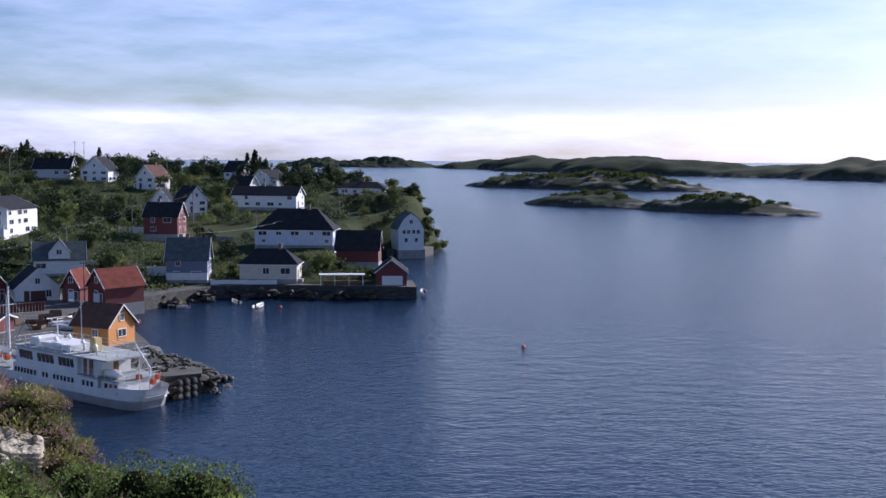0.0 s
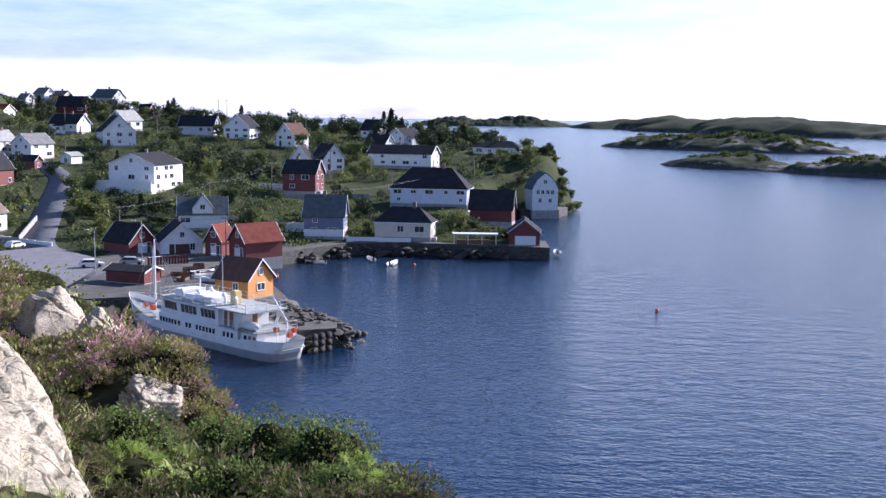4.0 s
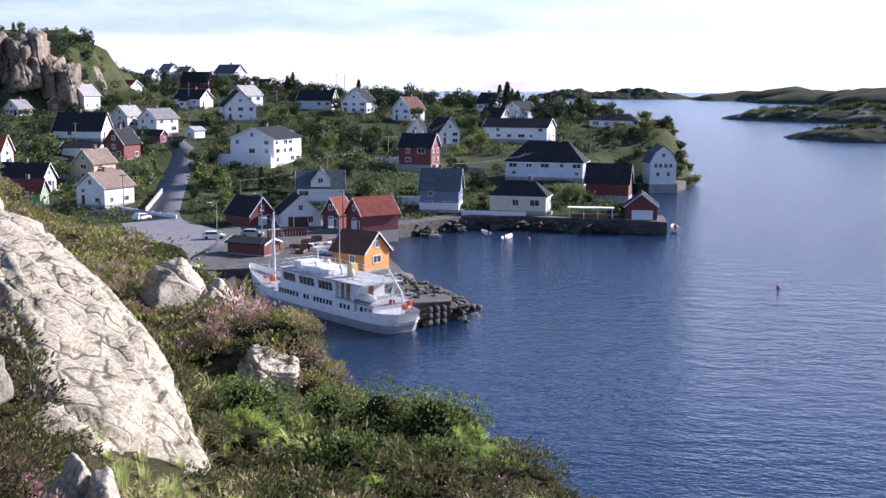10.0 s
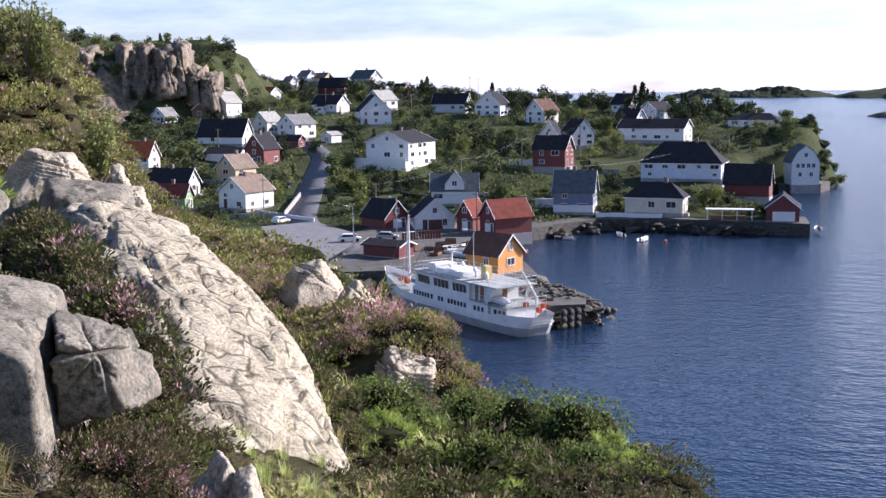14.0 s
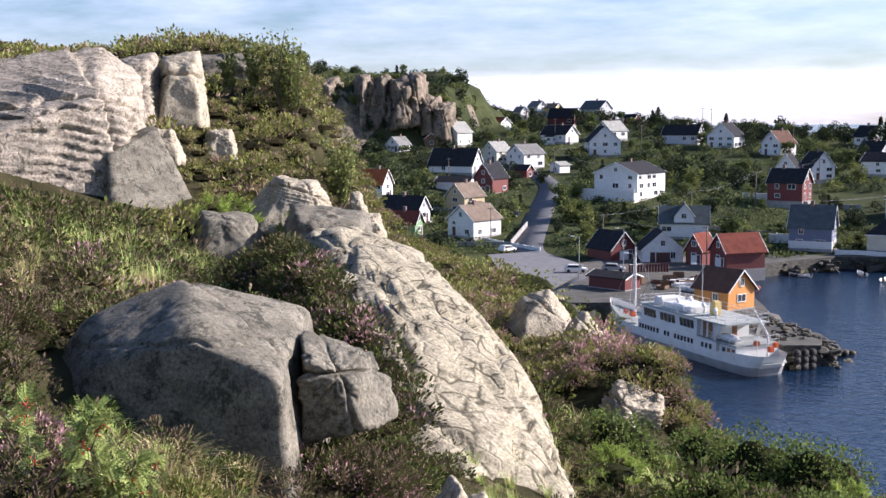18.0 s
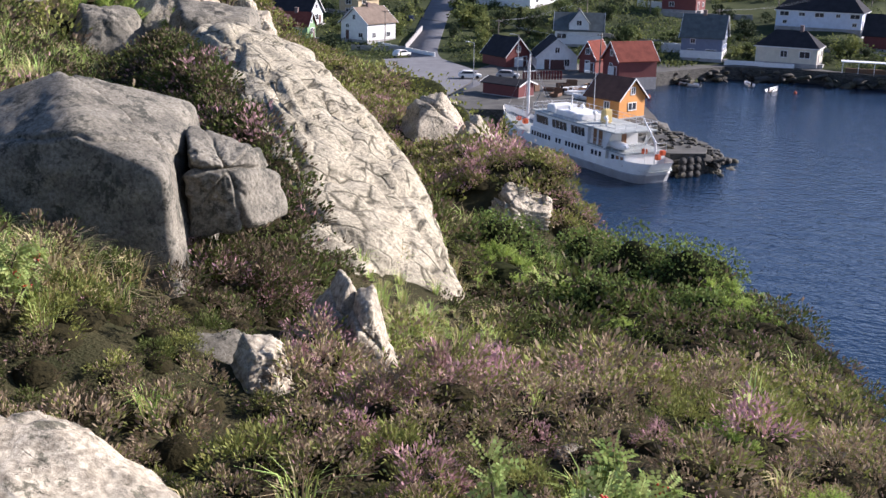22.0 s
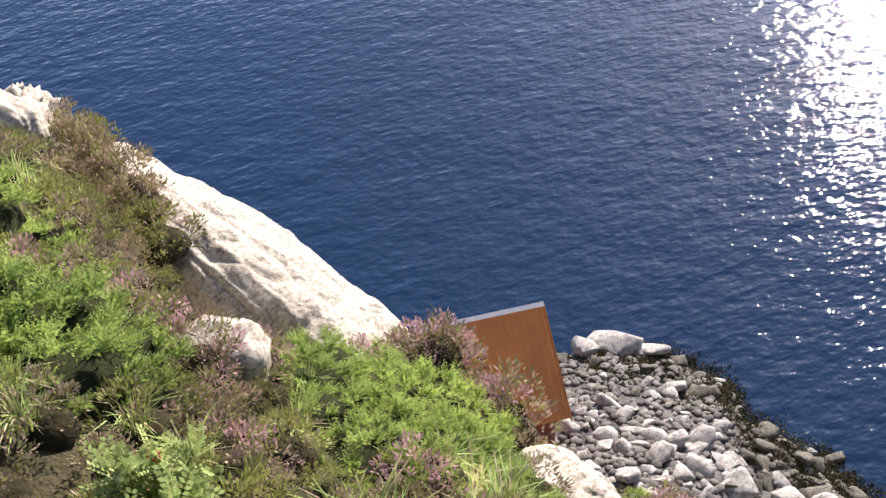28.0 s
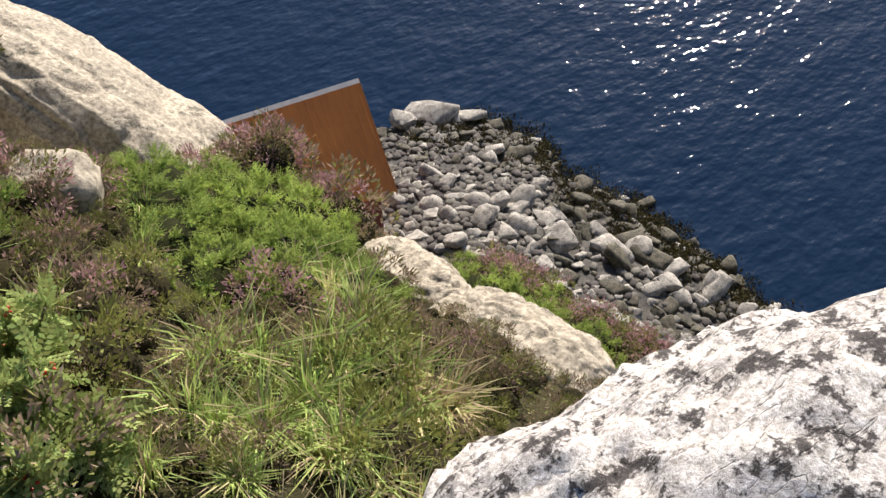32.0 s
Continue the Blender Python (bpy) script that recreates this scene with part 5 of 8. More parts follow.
def tuft(rng, count, radius, high, dry=0.3):
    """A grass tuft of bent blades; slots 0 green, 1 straw."""
    a = rng.rand(count) * 6.283
    base = np.stack([np.cos(a), np.sin(a), 0 * a], 1) * radius * 0.35 * rng.rand(count, 1)
    out = np.stack([np.cos(a + 0.4 * rng.randn(count)), np.sin(a + 0.4 * rng.randn(count)), 0 * a], 1)
    length = high * (0.5 + 0.7 * rng.rand(count, 1))
    bend = 0.15 + 0.55 * rng.rand(count, 1)
    side = np.cross(out, [0, 0, 1.0]) * 0.005
    p1 = base + length * (out * bend * 0.35 + np.array([0, 0, 0.55]))
    p2 = base + length * (out * bend * 1.05 + np.array([0, 0, 0.85 - 0.35 * 1.0]) * (1 - bend * 0.3) + np.array([0, 0, 0.35]) * (1 - bend))
    v = np.stack([base - side, base + side, p1 + side * 0.8, p1 - side * 0.8, p2 + side * 0.12, p2 - side * 0.12], 1).reshape(-1, 3)
    i = np.arange(count)[:, None] * 6
    f = np.concatenate([i + [0, 1, 2, 3], i + [3, 2, 4, 5]])
    kind = (rng.rand(count) < dry).astype(int)
    return v, f, np.concatenate([kind, kind])


def fronds(rng, count, radius, high, pairs=8, leaf=0.045):
    """A low evergreen shrub: upswept feathery sprays in clumps over a near-black heart painted as inner shade; slots 0
    needles, 1 heart.
    """
    clumps = 24
    ca, cr = np.arange(clumps) * 2.4 + rng.rand(clumps), radius * np.sqrt((np.arange(clumps) + 0.2) / clumps) * 0.95
    ch = high * (1 - 0.75 * (cr / radius) ** 2) * (0.35 + 0.8 * rng.rand(clumps))
    own = rng.randint(0, clumps, count)
    a, r = rng.rand(count) * 6.283, np.sqrt(rng.rand(count))
    base = np.stack([cr[own] * np.cos(ca[own]), cr[own] * np.sin(ca[own]), ch[own]], 1)
    base += np.stack([r * np.cos(a), r * np.sin(a), -0.7 * r ** 2], 1) * radius * 0.125
    out = np.stack([np.cos(ca[own]), np.sin(ca[own]), 0 * a], 1) * (cr[own] / radius)[:, None]
    along = unit(out * 0.7 + np.stack([np.cos(a) * r * 1.2, np.sin(a) * r * 1.2, 0.55 + 0.3 * rng.rand(count)], 1) + 0.12 * rng.randn(count, 3))
    length = radius * (0.13 + 0.17 * rng.rand(count))
    base -= along * (length * 0.4)[:, None]
    side = unit(np.cross(along, rng.randn(count, 3) * 0.5 + np.array([0, 0, 1.0])))
    vs, fs, n = [], [], 0
    for k in range(pairs):
        t = (k + 0.5) / pairs
        p = base + along * (length * t)[:, None]
        for q in (-1, 1):
            d = unit(along * 0.8 + q * side + 0.22 * rng.randn(count, 3))
            size = leaf * (1.2 - 0.7 * t)
            v, f = diamonds(p, d * size, np.cross(d, side + 0.3 * along) * size * 0.24, 0.5)
            vs.append(v), fs.append(f + n)
            n += len(v)
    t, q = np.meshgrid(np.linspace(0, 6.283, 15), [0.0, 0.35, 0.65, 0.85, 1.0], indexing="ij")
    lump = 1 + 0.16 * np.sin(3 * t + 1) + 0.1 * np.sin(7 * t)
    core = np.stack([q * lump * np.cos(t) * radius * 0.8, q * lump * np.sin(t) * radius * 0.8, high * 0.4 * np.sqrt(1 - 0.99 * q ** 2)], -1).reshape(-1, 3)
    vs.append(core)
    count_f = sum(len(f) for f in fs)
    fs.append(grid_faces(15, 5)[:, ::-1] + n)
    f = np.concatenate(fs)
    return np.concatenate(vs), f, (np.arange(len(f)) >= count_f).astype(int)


def leaves(rng, count, half, leaf, hollow=0.55, slot=0, narrow=0.4):
    """A cloud of leaves in an ellipsoid, denser towards its skin."""
    d = unit(rng.randn(count, 3))
    r = (hollow + (1 - hollow) * rng.rand(count, 1) ** 0.6)
    lump = 1 + 0.22 * np.sin(5 * d[:, :1] + 2 * d[:, 2:]) * np.cos(4 * d[:, 1:2] + 1)
    base = d * r * lump * np.array(half)
    along = unit(d + 0.9 * rng.randn(count, 3)) * (leaf * (0.6 + 0.8 * rng.rand(count, 1)))
    across = unit(np.cross(along, rng.randn(count, 3))) * np.linalg.norm(along, axis=1, keepdims=True) * narrow
    v, f = diamonds(base, along, across)
    return v, f, np.full(len(f), slot)


def scatter(name, kinds, spots, mats, label, category):
    """One object of plants: kinds: (corners, faces, slots) templates; spots: rows of x, y, z, size, turn, kind."""
    vs, fs, ss, n = [], [], [], 0
    spots = np.asarray(spots, float)
    for k, (v, f, s) in enumerate(kinds):
        rows = spots[spots[:, 5] == k]
        if not len(rows):
            continue
        c, sn = np.cos(rows[:, 4])[:, None], np.sin(rows[:, 4])[:, None]
        size = rows[:, 3:4]
        x = (v[None, :, 0] * c - v[None, :, 1] * sn) * size + rows[:, 0:1]
        y = (v[None, :, 0] * sn + v[None, :, 1] * c) * size + rows[:, 1:2]
        z = v[None, :, 2] * size + rows[:, 2:3]
        vs.append(np.stack([x, y, z], -1).reshape(-1, 3))
        fs.append((f[None] + (np.arange(len(rows)) * len(v))[:, None, None] + n).reshape(-1, 4))
        ss.append(np.tile(s, len(rows)))
        n += len(rows) * len(v)
    ob = from_arrays(name, np.concatenate(vs), np.concatenate(fs), mats, np.concatenate(ss), smooth=False)
    return tagged(ob, label, category, kind="stuff")


rng = np.random.RandomState(11)
heather_kinds = [cushion(rng, 860, 0.3, h * 1.15, q, 0.0066, 0.042, 3, b, 0.62) for q, h, b in ((0.0, 0.32, 0.08), (0.03, 0.40, 0.62), (0.05, 0.26, 0.25), (0.25, 0.33, 0.45), (0.62, 0.33, 0.4), (0.45, 0.36, 0.55))]
heather_kinds += [cushion(rng, 330, 0.34, h * 1.4, q, 0.012, 0.055, 3, 0.42, 0.6) for q, h in ((0.0, 0.22), (0.05, 0.3), (0.1, 0.18), (0.3, 0.26), (0.6, 0.24), (0.5, 0.3))]
heather_kinds += [cushion(rng, 200, 0.38, h * 1.3, q * 0.6, 0.018, 0.075, 3, 0.45, 0.5) for q, h in ((0.0, 0.2), (0.05, 0.26), (0.1, 0.16), (0.3, 0.22), (0.6, 0.2), (0.5, 0.26))]


def hill_spots(count, near_d, far_d, az0, az1):
    d = near_d * (far_d / near_d) ** rng.rand(count)
    az = np.radians(az0 + (az1 - az0) * rng.rand(count))
    x, y = d * np.sin(az), d * np.cos(az)
    edge = np.interp(np.degrees(az), NEAR_AZ, NEAR_EDGE)
    z = near(x, y)
    ok = (d < edge * 1.03) & ~in_rock(x, y, z + 0.12, 1.12)
    return x[ok], y[ok], z[ok], d[ok]


JUNIPER_SPOTS = ((-0.24, 4.51, 0.8), (-0.02, 4.38, 0.9), (0.19, 4.31, 0.85), (0.08, 5.64, 0.75), (0.32, 5.83, 0.8), (-0.64, 6.43, 0.6), (-2.87, 13.85, 1.0), (-3.13, 17.1, 1.2), (0.35, 4.2, 0.8),
                 (0.49, 4.06, 0.8), (0.56, 3.85, 0.65), (0.34, 3.72, 0.7), (0.63, 5.63, 0.55), (0.69, 5.24, 0.55), (0.37, 4.6, 0.6))
JUNIPER_SPOTS += ((1.64, 4.4, 0.7), (1.95, 4.6, 0.7), (2.26, 4.75, 0.6), (1.75, 4.05, 0.7), (2.2, 4.4, 0.75), (2.4, 4.4, 0.7), (2.45, 4.15, 0.65), (1.87, 3.7, 0.7), (2.12, 3.8, 0.7), (2.05, 3.5, 0.6),
                  (1.92, 3.2, 0.5), (1.75, 3.85, 0.6))
JUNIPER_SPOTS += ((13.0, 13.7, 2.3), (12.9, 12.2, 2.4), (13.6, 11.2, 1.8), (13.6, 10.1, 1.7), (14.3, 15.8, 1.5), (15.0, 13.4, 1.6), (14.9, 11.5, 1.6), (13.8, 9.2, 1.6), (-4.5, 14.6, 1.1), (-8.6, 12.2, 1.2),
                  (-2.0, 16.8, 1.3), (-1.4, 15.4, 1.2), (-2.5, 15.4, 1.2), (-1.1, 14.1, 1.0), (-2.3, 13.2, 0.9), (-15.5, 24.0, 2.0), (-16.8, 22.8, 2.0), (-6.9, 7.3, 0.6), (-5.9, 8.0, 0.5))


JUNIPER_SPOTS += ((1.36, 3.66, 0.62), (1.35, 3.24, 0.62), (1.51, 3.11, 0.62), (2.10, 3.65, 0.62), (2.07, 3.26, 0.62), (2.04, 3.91, 0.62), (1.68, 4.07, 0.62), (1.46, 4.10, 0.62))


def near_juniper(x, y):
    close = np.zeros(np.shape(x), bool)
    for cx, cy, s in JUNIPER_SPOTS:
        close |= np.hypot(x - cx, y - cy) < 0.4 * s
    return close


def in_clearing(x, y):
    """Grassy places with little heather."""
    clear = np.zeros(np.shape(x), bool)
    for cx, cy, r in ((1.3, 2.25, 0.2), (1.12, 9.75, 0.28), (-5.4, 18.6, 1.6), (-6.0, 7.2, 0.25), (-3.9, 10.3, 0.4), (-4.25, 11.1, 0.6), (-4.55, 10.5, 0.45)):
        clear |= np.hypot(x - cx, y - cy) < r
    return clear


def spaced(x, y, gap):
    """Indices of points that keep their distance from those before them."""
    kept = []
    for i in range(len(x)):
        if not kept or np.min(np.hypot(x[kept] - x[i], y[kept] - y[i]) - 0.5 * (gap[kept] + gap[i])) > 0:
            kept.append(i)
    return np.array(kept)


x, y, z, d = hill_spots(11000, 2.2, 26, -64, 62)
x2, y2, z2, d2 = hill_spots(6500, 22, 64, -64, -20)
x, y, z, d = np.concatenate([x, x2]), np.concatenate([y, y2]), np.concatenate([z, z2]), np.concatenate([d, d2])
keep = ~in_clearing(x, y) & ~((d < 1.9) & (x > 0.6)) & ~near_juniper(x, y)
x, y, z, d = x[keep], y[keep], z[keep], d[keep]
size = (0.5 + 0.75 * rng.rand(len(x)) ** 1.5) * np.clip((d / 8) ** 0.55, 0.8, 1.75)
rim = (d > 0.84 * np.interp(np.degrees(np.arctan2(x, y)), NEAR_AZ, NEAR_EDGE)) & (x > 0.4)
size = np.where(rim, size * 0.6, size) * np.where((x > -3.2) & (x < 2) & (y > 6.5) & (y < 19), 0.8 + 0.75 * rng.rand(len(x)), 1.0)
size = size * np.where((x > -3.6) & (x < 0.4) & (y > 4.4) & (y < 8), 1.2, 1.0)
size = np.where((x > -1.2) & (d < 18), np.minimum(size, 1.1), size)
keep = spaced(x, y, size * np.where(d > 9, 0.33, 0.38))
x, y, z, d, size = x[keep], y[keep], z[keep], d[keep], size[keep]
bloom = hills(x + 3, y, 2.2, 3) + 0.22 * rng.randn(len(x))
kind = np.where(bloom > 0.72, 4, np.where(bloom > 0.55, 3, rng.choice([0, 1, 2], len(x), p=[0.26, 0.48, 0.26]))) + np.where(d > 25, 12, np.where(d > 9, 6, 0))
spots = np.stack([x, y, z - 0.05 * size, size, rng.rand(len(x)) * 6.28, kind], 1)
# a bank of brown heather on the cliff-edge slab
bank = np.stack([1.45 + 0.42 * rng.rand(22), 10.8 - 2.4 * rng.rand(22), np.full(22, 24.12), 0.9 + 0.5 * rng.rand(22), rng.rand(22) * 6, rng.choice([1, 1, 2], 22)], 1)
spots = np.concatenate([spots, bank])
# heather grown up the flank of the large slab
t_ = rng.rand(95)
flank = np.stack([np.interp(t_, [0, 0.15, 0.4, 0.7, 0.9, 1.0], [-11.9, -10.8, -8.95, -7.3, -6.1, -5.5]), np.interp(t_, [0, 0.15, 0.4, 0.7, 0.9, 1.0], [17.9, 16.7, 14.8, 13.1, 12.1, 11.5]),
                  np.interp(t_, [0, 0.15, 0.4, 0.7, 0.9, 1.0], [27.75, 27.7, 27.4, 26.9, 26.5, 26.1])], 1) + rng.rand(95, 1) * np.array([-0.45, -0.75, -0.62])
spots = np.concatenate([spots, np.concatenate([flank, 1.0 + 0.5 * rng.rand(95, 1), rng.rand(95, 1) * 6, rng.choice([6, 7, 7, 8, 8, 9], (95, 1))], 1)])
# heather hanging over the ridge's seaward face
u_, w_ = -1.6 + 15 * rng.rand(110), -0.4 + 1.5 * rng.rand(110)
u_, w_ = np.concatenate([u_, -2.6 + 14 * rng.rand(170)]), np.concatenate([w_, -3.6 * rng.rand(170)])
rx, ry = -5.6 - 0.62 * u_ + 0.785 * w_, 22.2 + 0.785 * u_ + 0.62 * w_
ok = ~in_rock(rx, ry, near(rx, ry) + 0.12, 1.05)
rx, ry = rx[ok], ry[ok]
n_ = len(rx)
spots = np.concatenate([spots, np.stack([rx, ry, near(rx, ry) - 0.05, 0.8 + 0.6 * rng.rand(n_), rng.rand(n_) * 6, rng.choice([6, 7, 7, 8, 9, 9, 10], n_)], 1)])
# brown and pink cushions under the pale boulder
foot = np.stack([-4.75 - 1.25 * rng.rand(16), 8.15 + 0.75 * rng.rand(16)], 1)
spots = np.concatenate([spots, np.concatenate([foot, near(foot[:, 0], foot[:, 1])[:, None] + 0.02, 0.9 + 0.5 * rng.rand(16, 1), rng.rand(16, 1) * 6, rng.choice([0, 1, 2, 3, 5], (16, 1))], 1)])

# small cushions between the grass tufts
low = np.stack([0.55 + 1.5 * rng.rand(45), 1.95 + 1.15 * rng.rand(45)], 1)
lz = near(low[:, 0], low[:, 1])
low_rows = np.concatenate([low, lz[:, None] - 0.06, 0.30 + 0.2 * rng.rand(45, 1), rng.rand(45, 1) * 6, rng.choice([0, 1, 2, 2], (45, 1))], 1)
spots = np.concatenate([spots, low_rows[~in_rock(low[:, 0], low[:, 1], lz + 0.1, 1.05)]])
# tall flowering heather above the boathouse roof
spots = np.concatenate([spots, [(2.80, 5.20, 24.36, 1.3, 1.0, 1), (2.97, 4.66, 24.2, 1.3, 2.0, 1), (2.82, 5.19, 24.68, 0.85, 0.5, 4), (2.99, 4.64, 24.46, 0.8, 2.2, 4), (2.93, 4.78, 24.44, 0.7, 3.1, 4), (2.55, 5.2, 24.7, 0.7, 4.0, 5), (2.38, 5.1, 24.75, 0.6, 5.0, 4)]])

# heath beside the split boulder
side_ = np.stack([-7.1 - 1.7 * rng.rand(60), 6.5 + 2.1 * rng.rand(60)], 1)
sz = near(side_[:, 0], side_[:, 1])
side_rows = np.concatenate([side_, sz[:, None] - 0.05, 0.7 + 0.5 * rng.rand(60, 1), rng.rand(60, 1) * 6, rng.choice([0, 1, 1, 2], (60, 1))], 1)
spots = np.concatenate([spots, side_rows[~in_rock(side_[:, 0], side_[:, 1], sz + 0.1, 0.9)]])

# flowering cushions that stand out
blooms = [(-4.0, 7.9, 1.1), (-3.7, 7.6, 1.0), (-3.1, 6.6, 1.1), (-2.8, 6.3, 1.0), (-4.75, 8.9, 1.1), (-4.95, 8.5, 1.0), (2.8, 5.4, 1.2), (2.92, 5.3, 1.2), (2.95, 4.95, 0.8), (0.78, 3.06, 0.7), (1.52, 3.05, 0.8), (0.97, 4.06, 0.8), (1.3, 4.3, 0.7), (0.9, 3.6, 0.6), (2.43, 5.54, 0.8), (2.15, 5.8, 0.8), (2.56, 5.4, 0.7), (0.8, 4.4, 0.8), (1.57, 3.0, 0.6), (-2.4, 6.7, 1.3), (-2.0, 5.1, 0.9), (0.4, 4.6, 0.8),
          (1.4, 12.4, 1.3), (-6.1, 5.85, 1.1), (-5.9, 6.0, 1.0), (-7.8, 25.0, 2.2), (-8.6, 26.5, 2.4), (-9.6, 29.0, 2.6), (-7.2, 23.8, 2.0), (-2.5, 6.6, 1.1), (-1.9, 8.3, 1.0), (-1.3, 8.8, 0.9), (16.3, 15.6, 1.6), (16.7, 14.3, 1.8), (16.6, 12.8, 1.9), (16.3, 11.6, 1.8), (16.0, 10.6, 1.9), (-3.07, 5.5, 0.75), (-2.65, 5.66, 0.85), (-2.02, 4.95, 0.55), (-0.95, 6.3, 0.55), (-3.75, 7.0, 0.9), (2.12, 2.51, 0.5), (1.72, 2.73, 0.5)]
b = np.array([(px, py, float(near(px, py)) - 0.03, s, i, (4 if py < 9 else 10) + i % 2) for i, (px, py, s) in enumerate(blooms)])
# heath of the terrace above the shore
tx, ty = 8 + 14 * rng.rand(900), 4 + 18 * rng.rand(900)
tz = near(tx, ty)
ok = (tz > 3.3) & (tz < 12) & (np.hypot(tx, ty) > 12) & ~near_juniper(tx, ty)
t_rows = np.stack([tx, ty, tz - 0.05, 1.3 + 0.8 * rng.rand(900), rng.rand(900) * 6, rng.randint(6, 11, 900)], 1)[ok]
# thin heath all round the hilltop
rd_, ra_ = 3.0 * (45 / 3.0) ** rng.rand(450), np.radians(72 + 208 * rng.rand(450))
rx, ry = rd_ * np.sin(ra_), rd_ * np.cos(ra_)
ok = rd_ < 0.95 * np.interp((np.degrees(ra_) + 180) % 360 - 180, NEAR_AZ, NEAR_EDGE)
r_rows = np.stack([rx, ry, near(rx, ry) - 0.05, 0.7 + rd_ * 0.08, ra_ * 40, rng.randint(6, 9, 450)], 1)[ok]
rows = np.concatenate([spots, b, t_rows, r_rows])
# west: where heather takes the darker copies that paint in shade
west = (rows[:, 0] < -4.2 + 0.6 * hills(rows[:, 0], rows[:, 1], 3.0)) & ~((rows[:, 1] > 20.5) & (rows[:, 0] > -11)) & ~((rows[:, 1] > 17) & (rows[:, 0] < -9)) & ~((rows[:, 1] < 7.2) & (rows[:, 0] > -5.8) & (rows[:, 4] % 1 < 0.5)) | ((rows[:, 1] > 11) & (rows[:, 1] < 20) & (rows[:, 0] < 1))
scatter("heather", heather_kinds, rows[~west], [OLIVE, TWIG, PINK, HEATHER_SHADE, SHRUB_SHADE], "brown-green and pink flowering heather covering the hill", "heather")
scatter("heath", heather_kinds, rows[west], [SHADE_GREEN, SHADE_TWIG, PINK, HEATHER_SHADE, SHRUB_SHADE], "green-brown heather on the shaded slope, its colours darkened for shade", "heath")

# wind-cut scrub on the two nearer islands
ir = np.random.RandomState(31)
scrub = []
for x0, y0, x1, y1, r, n_ in ((198, 1165, 322, 1050, 34, 260), (148, 728, 178, 690, 13, 50), (200, 658, 236, 606, 14, 60)):
    u_ = ir.rand(n_)
    sx, sy = x0 + (x1 - x0) * u_ + r * 0.5 * ir.randn(n_), y0 + (y1 - y0) * u_ + r * 0.5 * ir.randn(n_)
    for x_, y_ in zip(sx, sy):
        for isle in ISLES:
            q_ = isle.ray_cast(Vector((x_, y_, 90)), Vector((0, 0, -1)))
            if q_[0] and q_[1].z > 3.0:
                scrub.append((x_, y_, q_[1].z, ir.uniform(0.7, 1.5) * (1.5 if r > 20 else 1.0), ir.rand() * 6, 0))
                break
sv, sf, ss_ = leaves(np.random.RandomState(32), 110, (1.9, 1.9, 1.1), 0.75, 0.3, 0, 0.5)
scatter("scrub", [(sv, sf, ss_)], scrub, [SHADE_GREEN], "low dark scrub on the bare islands", "scrub")

# grass
grass_kinds = [tuft(rng, 84, 0.24, 0.42, 0.16), tuft(rng, 70, 0.24, 0.36, 0.8), tuft(rng, 60, 0.25, 0.5, 0.35)]
g_rows = []
GREEN_SPOTS = ((0.97, 2.62), (1.15, 2.6), (1.41, 2.46), (1.69, 2.6), (1.55, 2.32), (0.87, 2.36), (1.23, 2.26), (1.36, 2.0), (1.17, 2.02), (0.81, 2.05), (1.9, 2.95), (1.0, 2.2))
for cx, cy, r, n, s in tuple((gx_, gy_, 0.06, 3, 0.66) for gx_, gy_ in GREEN_SPOTS) + ((1.66, 2.1, 0.12, 9, 0.8), (1.2, 2.4, 0.5, 14, 0.6), (1.25, 1.95, 0.35, 14, 0.6), (-6.0, 7.1, 0.6, 16, 0.8), (-5.4, 6.7, 0.5, 20, 1.0), (-6.2, 9.0, 0.4, 8, 0.8), (-9.9, 9.8, 1.6, 22, 0.9), (-11.5, 13.5, 2.0, 45, 1.0), (-14.5, 16.5, 2.2, 80, 1.2), (-8.2, 10.6, 0.9, 40, 0.9),
                        (-3.95, 10.2, 0.7, 30, 0.8), (-4.25, 11.1, 0.8, 44, 0.48), (-4.6, 10.5, 0.6, 26, 0.45), (-5.4, 18.6, 1.4, 60, 1.0), (-12.0, 19.5, 2.5, 40, 1.3), (-9.5, 12.0, 1.6, 30, 1.0), (-4.0, 13.0, 1.5, 30, 0.9), (-3.4, 15.3, 0.7, 40, 1.0), (-4.7, 17.0, 0.6, 60, 1.0)):
    straw = (cx, cy) in ((1.66, 2.1), (-5.4, 6.7), (-9.9, 9.8))
    green = (cx, cy) in GREEN_SPOTS or (cx, cy) in ((-3.4, 15.3), (-4.7, 17.0))
    q = rng.randn(n, 2) * r * 0.6 + (cx, cy)
    h = near(q[:, 0], q[:, 1])
    g_rows.append(np.stack([q[:, 0], q[:, 1], h - 0.02, s * (0.7 + 0.6 * rng.rand(n)), rng.rand(n) * 6.28, np.full(n, 1) if straw else np.full(n, 0) if green else rng.randint(0, 3, n)], 1))
x, y, z, d = hill_spots(170, 3, 40, -60, 40)
g_rows.append(np.stack([x, y, z, 0.4 + 0.4 * rng.rand(len(x)) + d * 0.02, rng.rand(len(x)) * 6, rng.randint(0, 3, len(x))], 1))
g_rows = np.concatenate(g_rows)
g_rows = g_rows[~in_rock(g_rows[:, 0], g_rows[:, 1], g_rows[:, 2] + 0.06, 0.95)]
scatter("grass", grass_kinds, g_rows, [BLADE, STRAW], "tufts of green and straw-yellow grass in the heath", "grass")

# low junipers and ferns
JUNIPERS = []
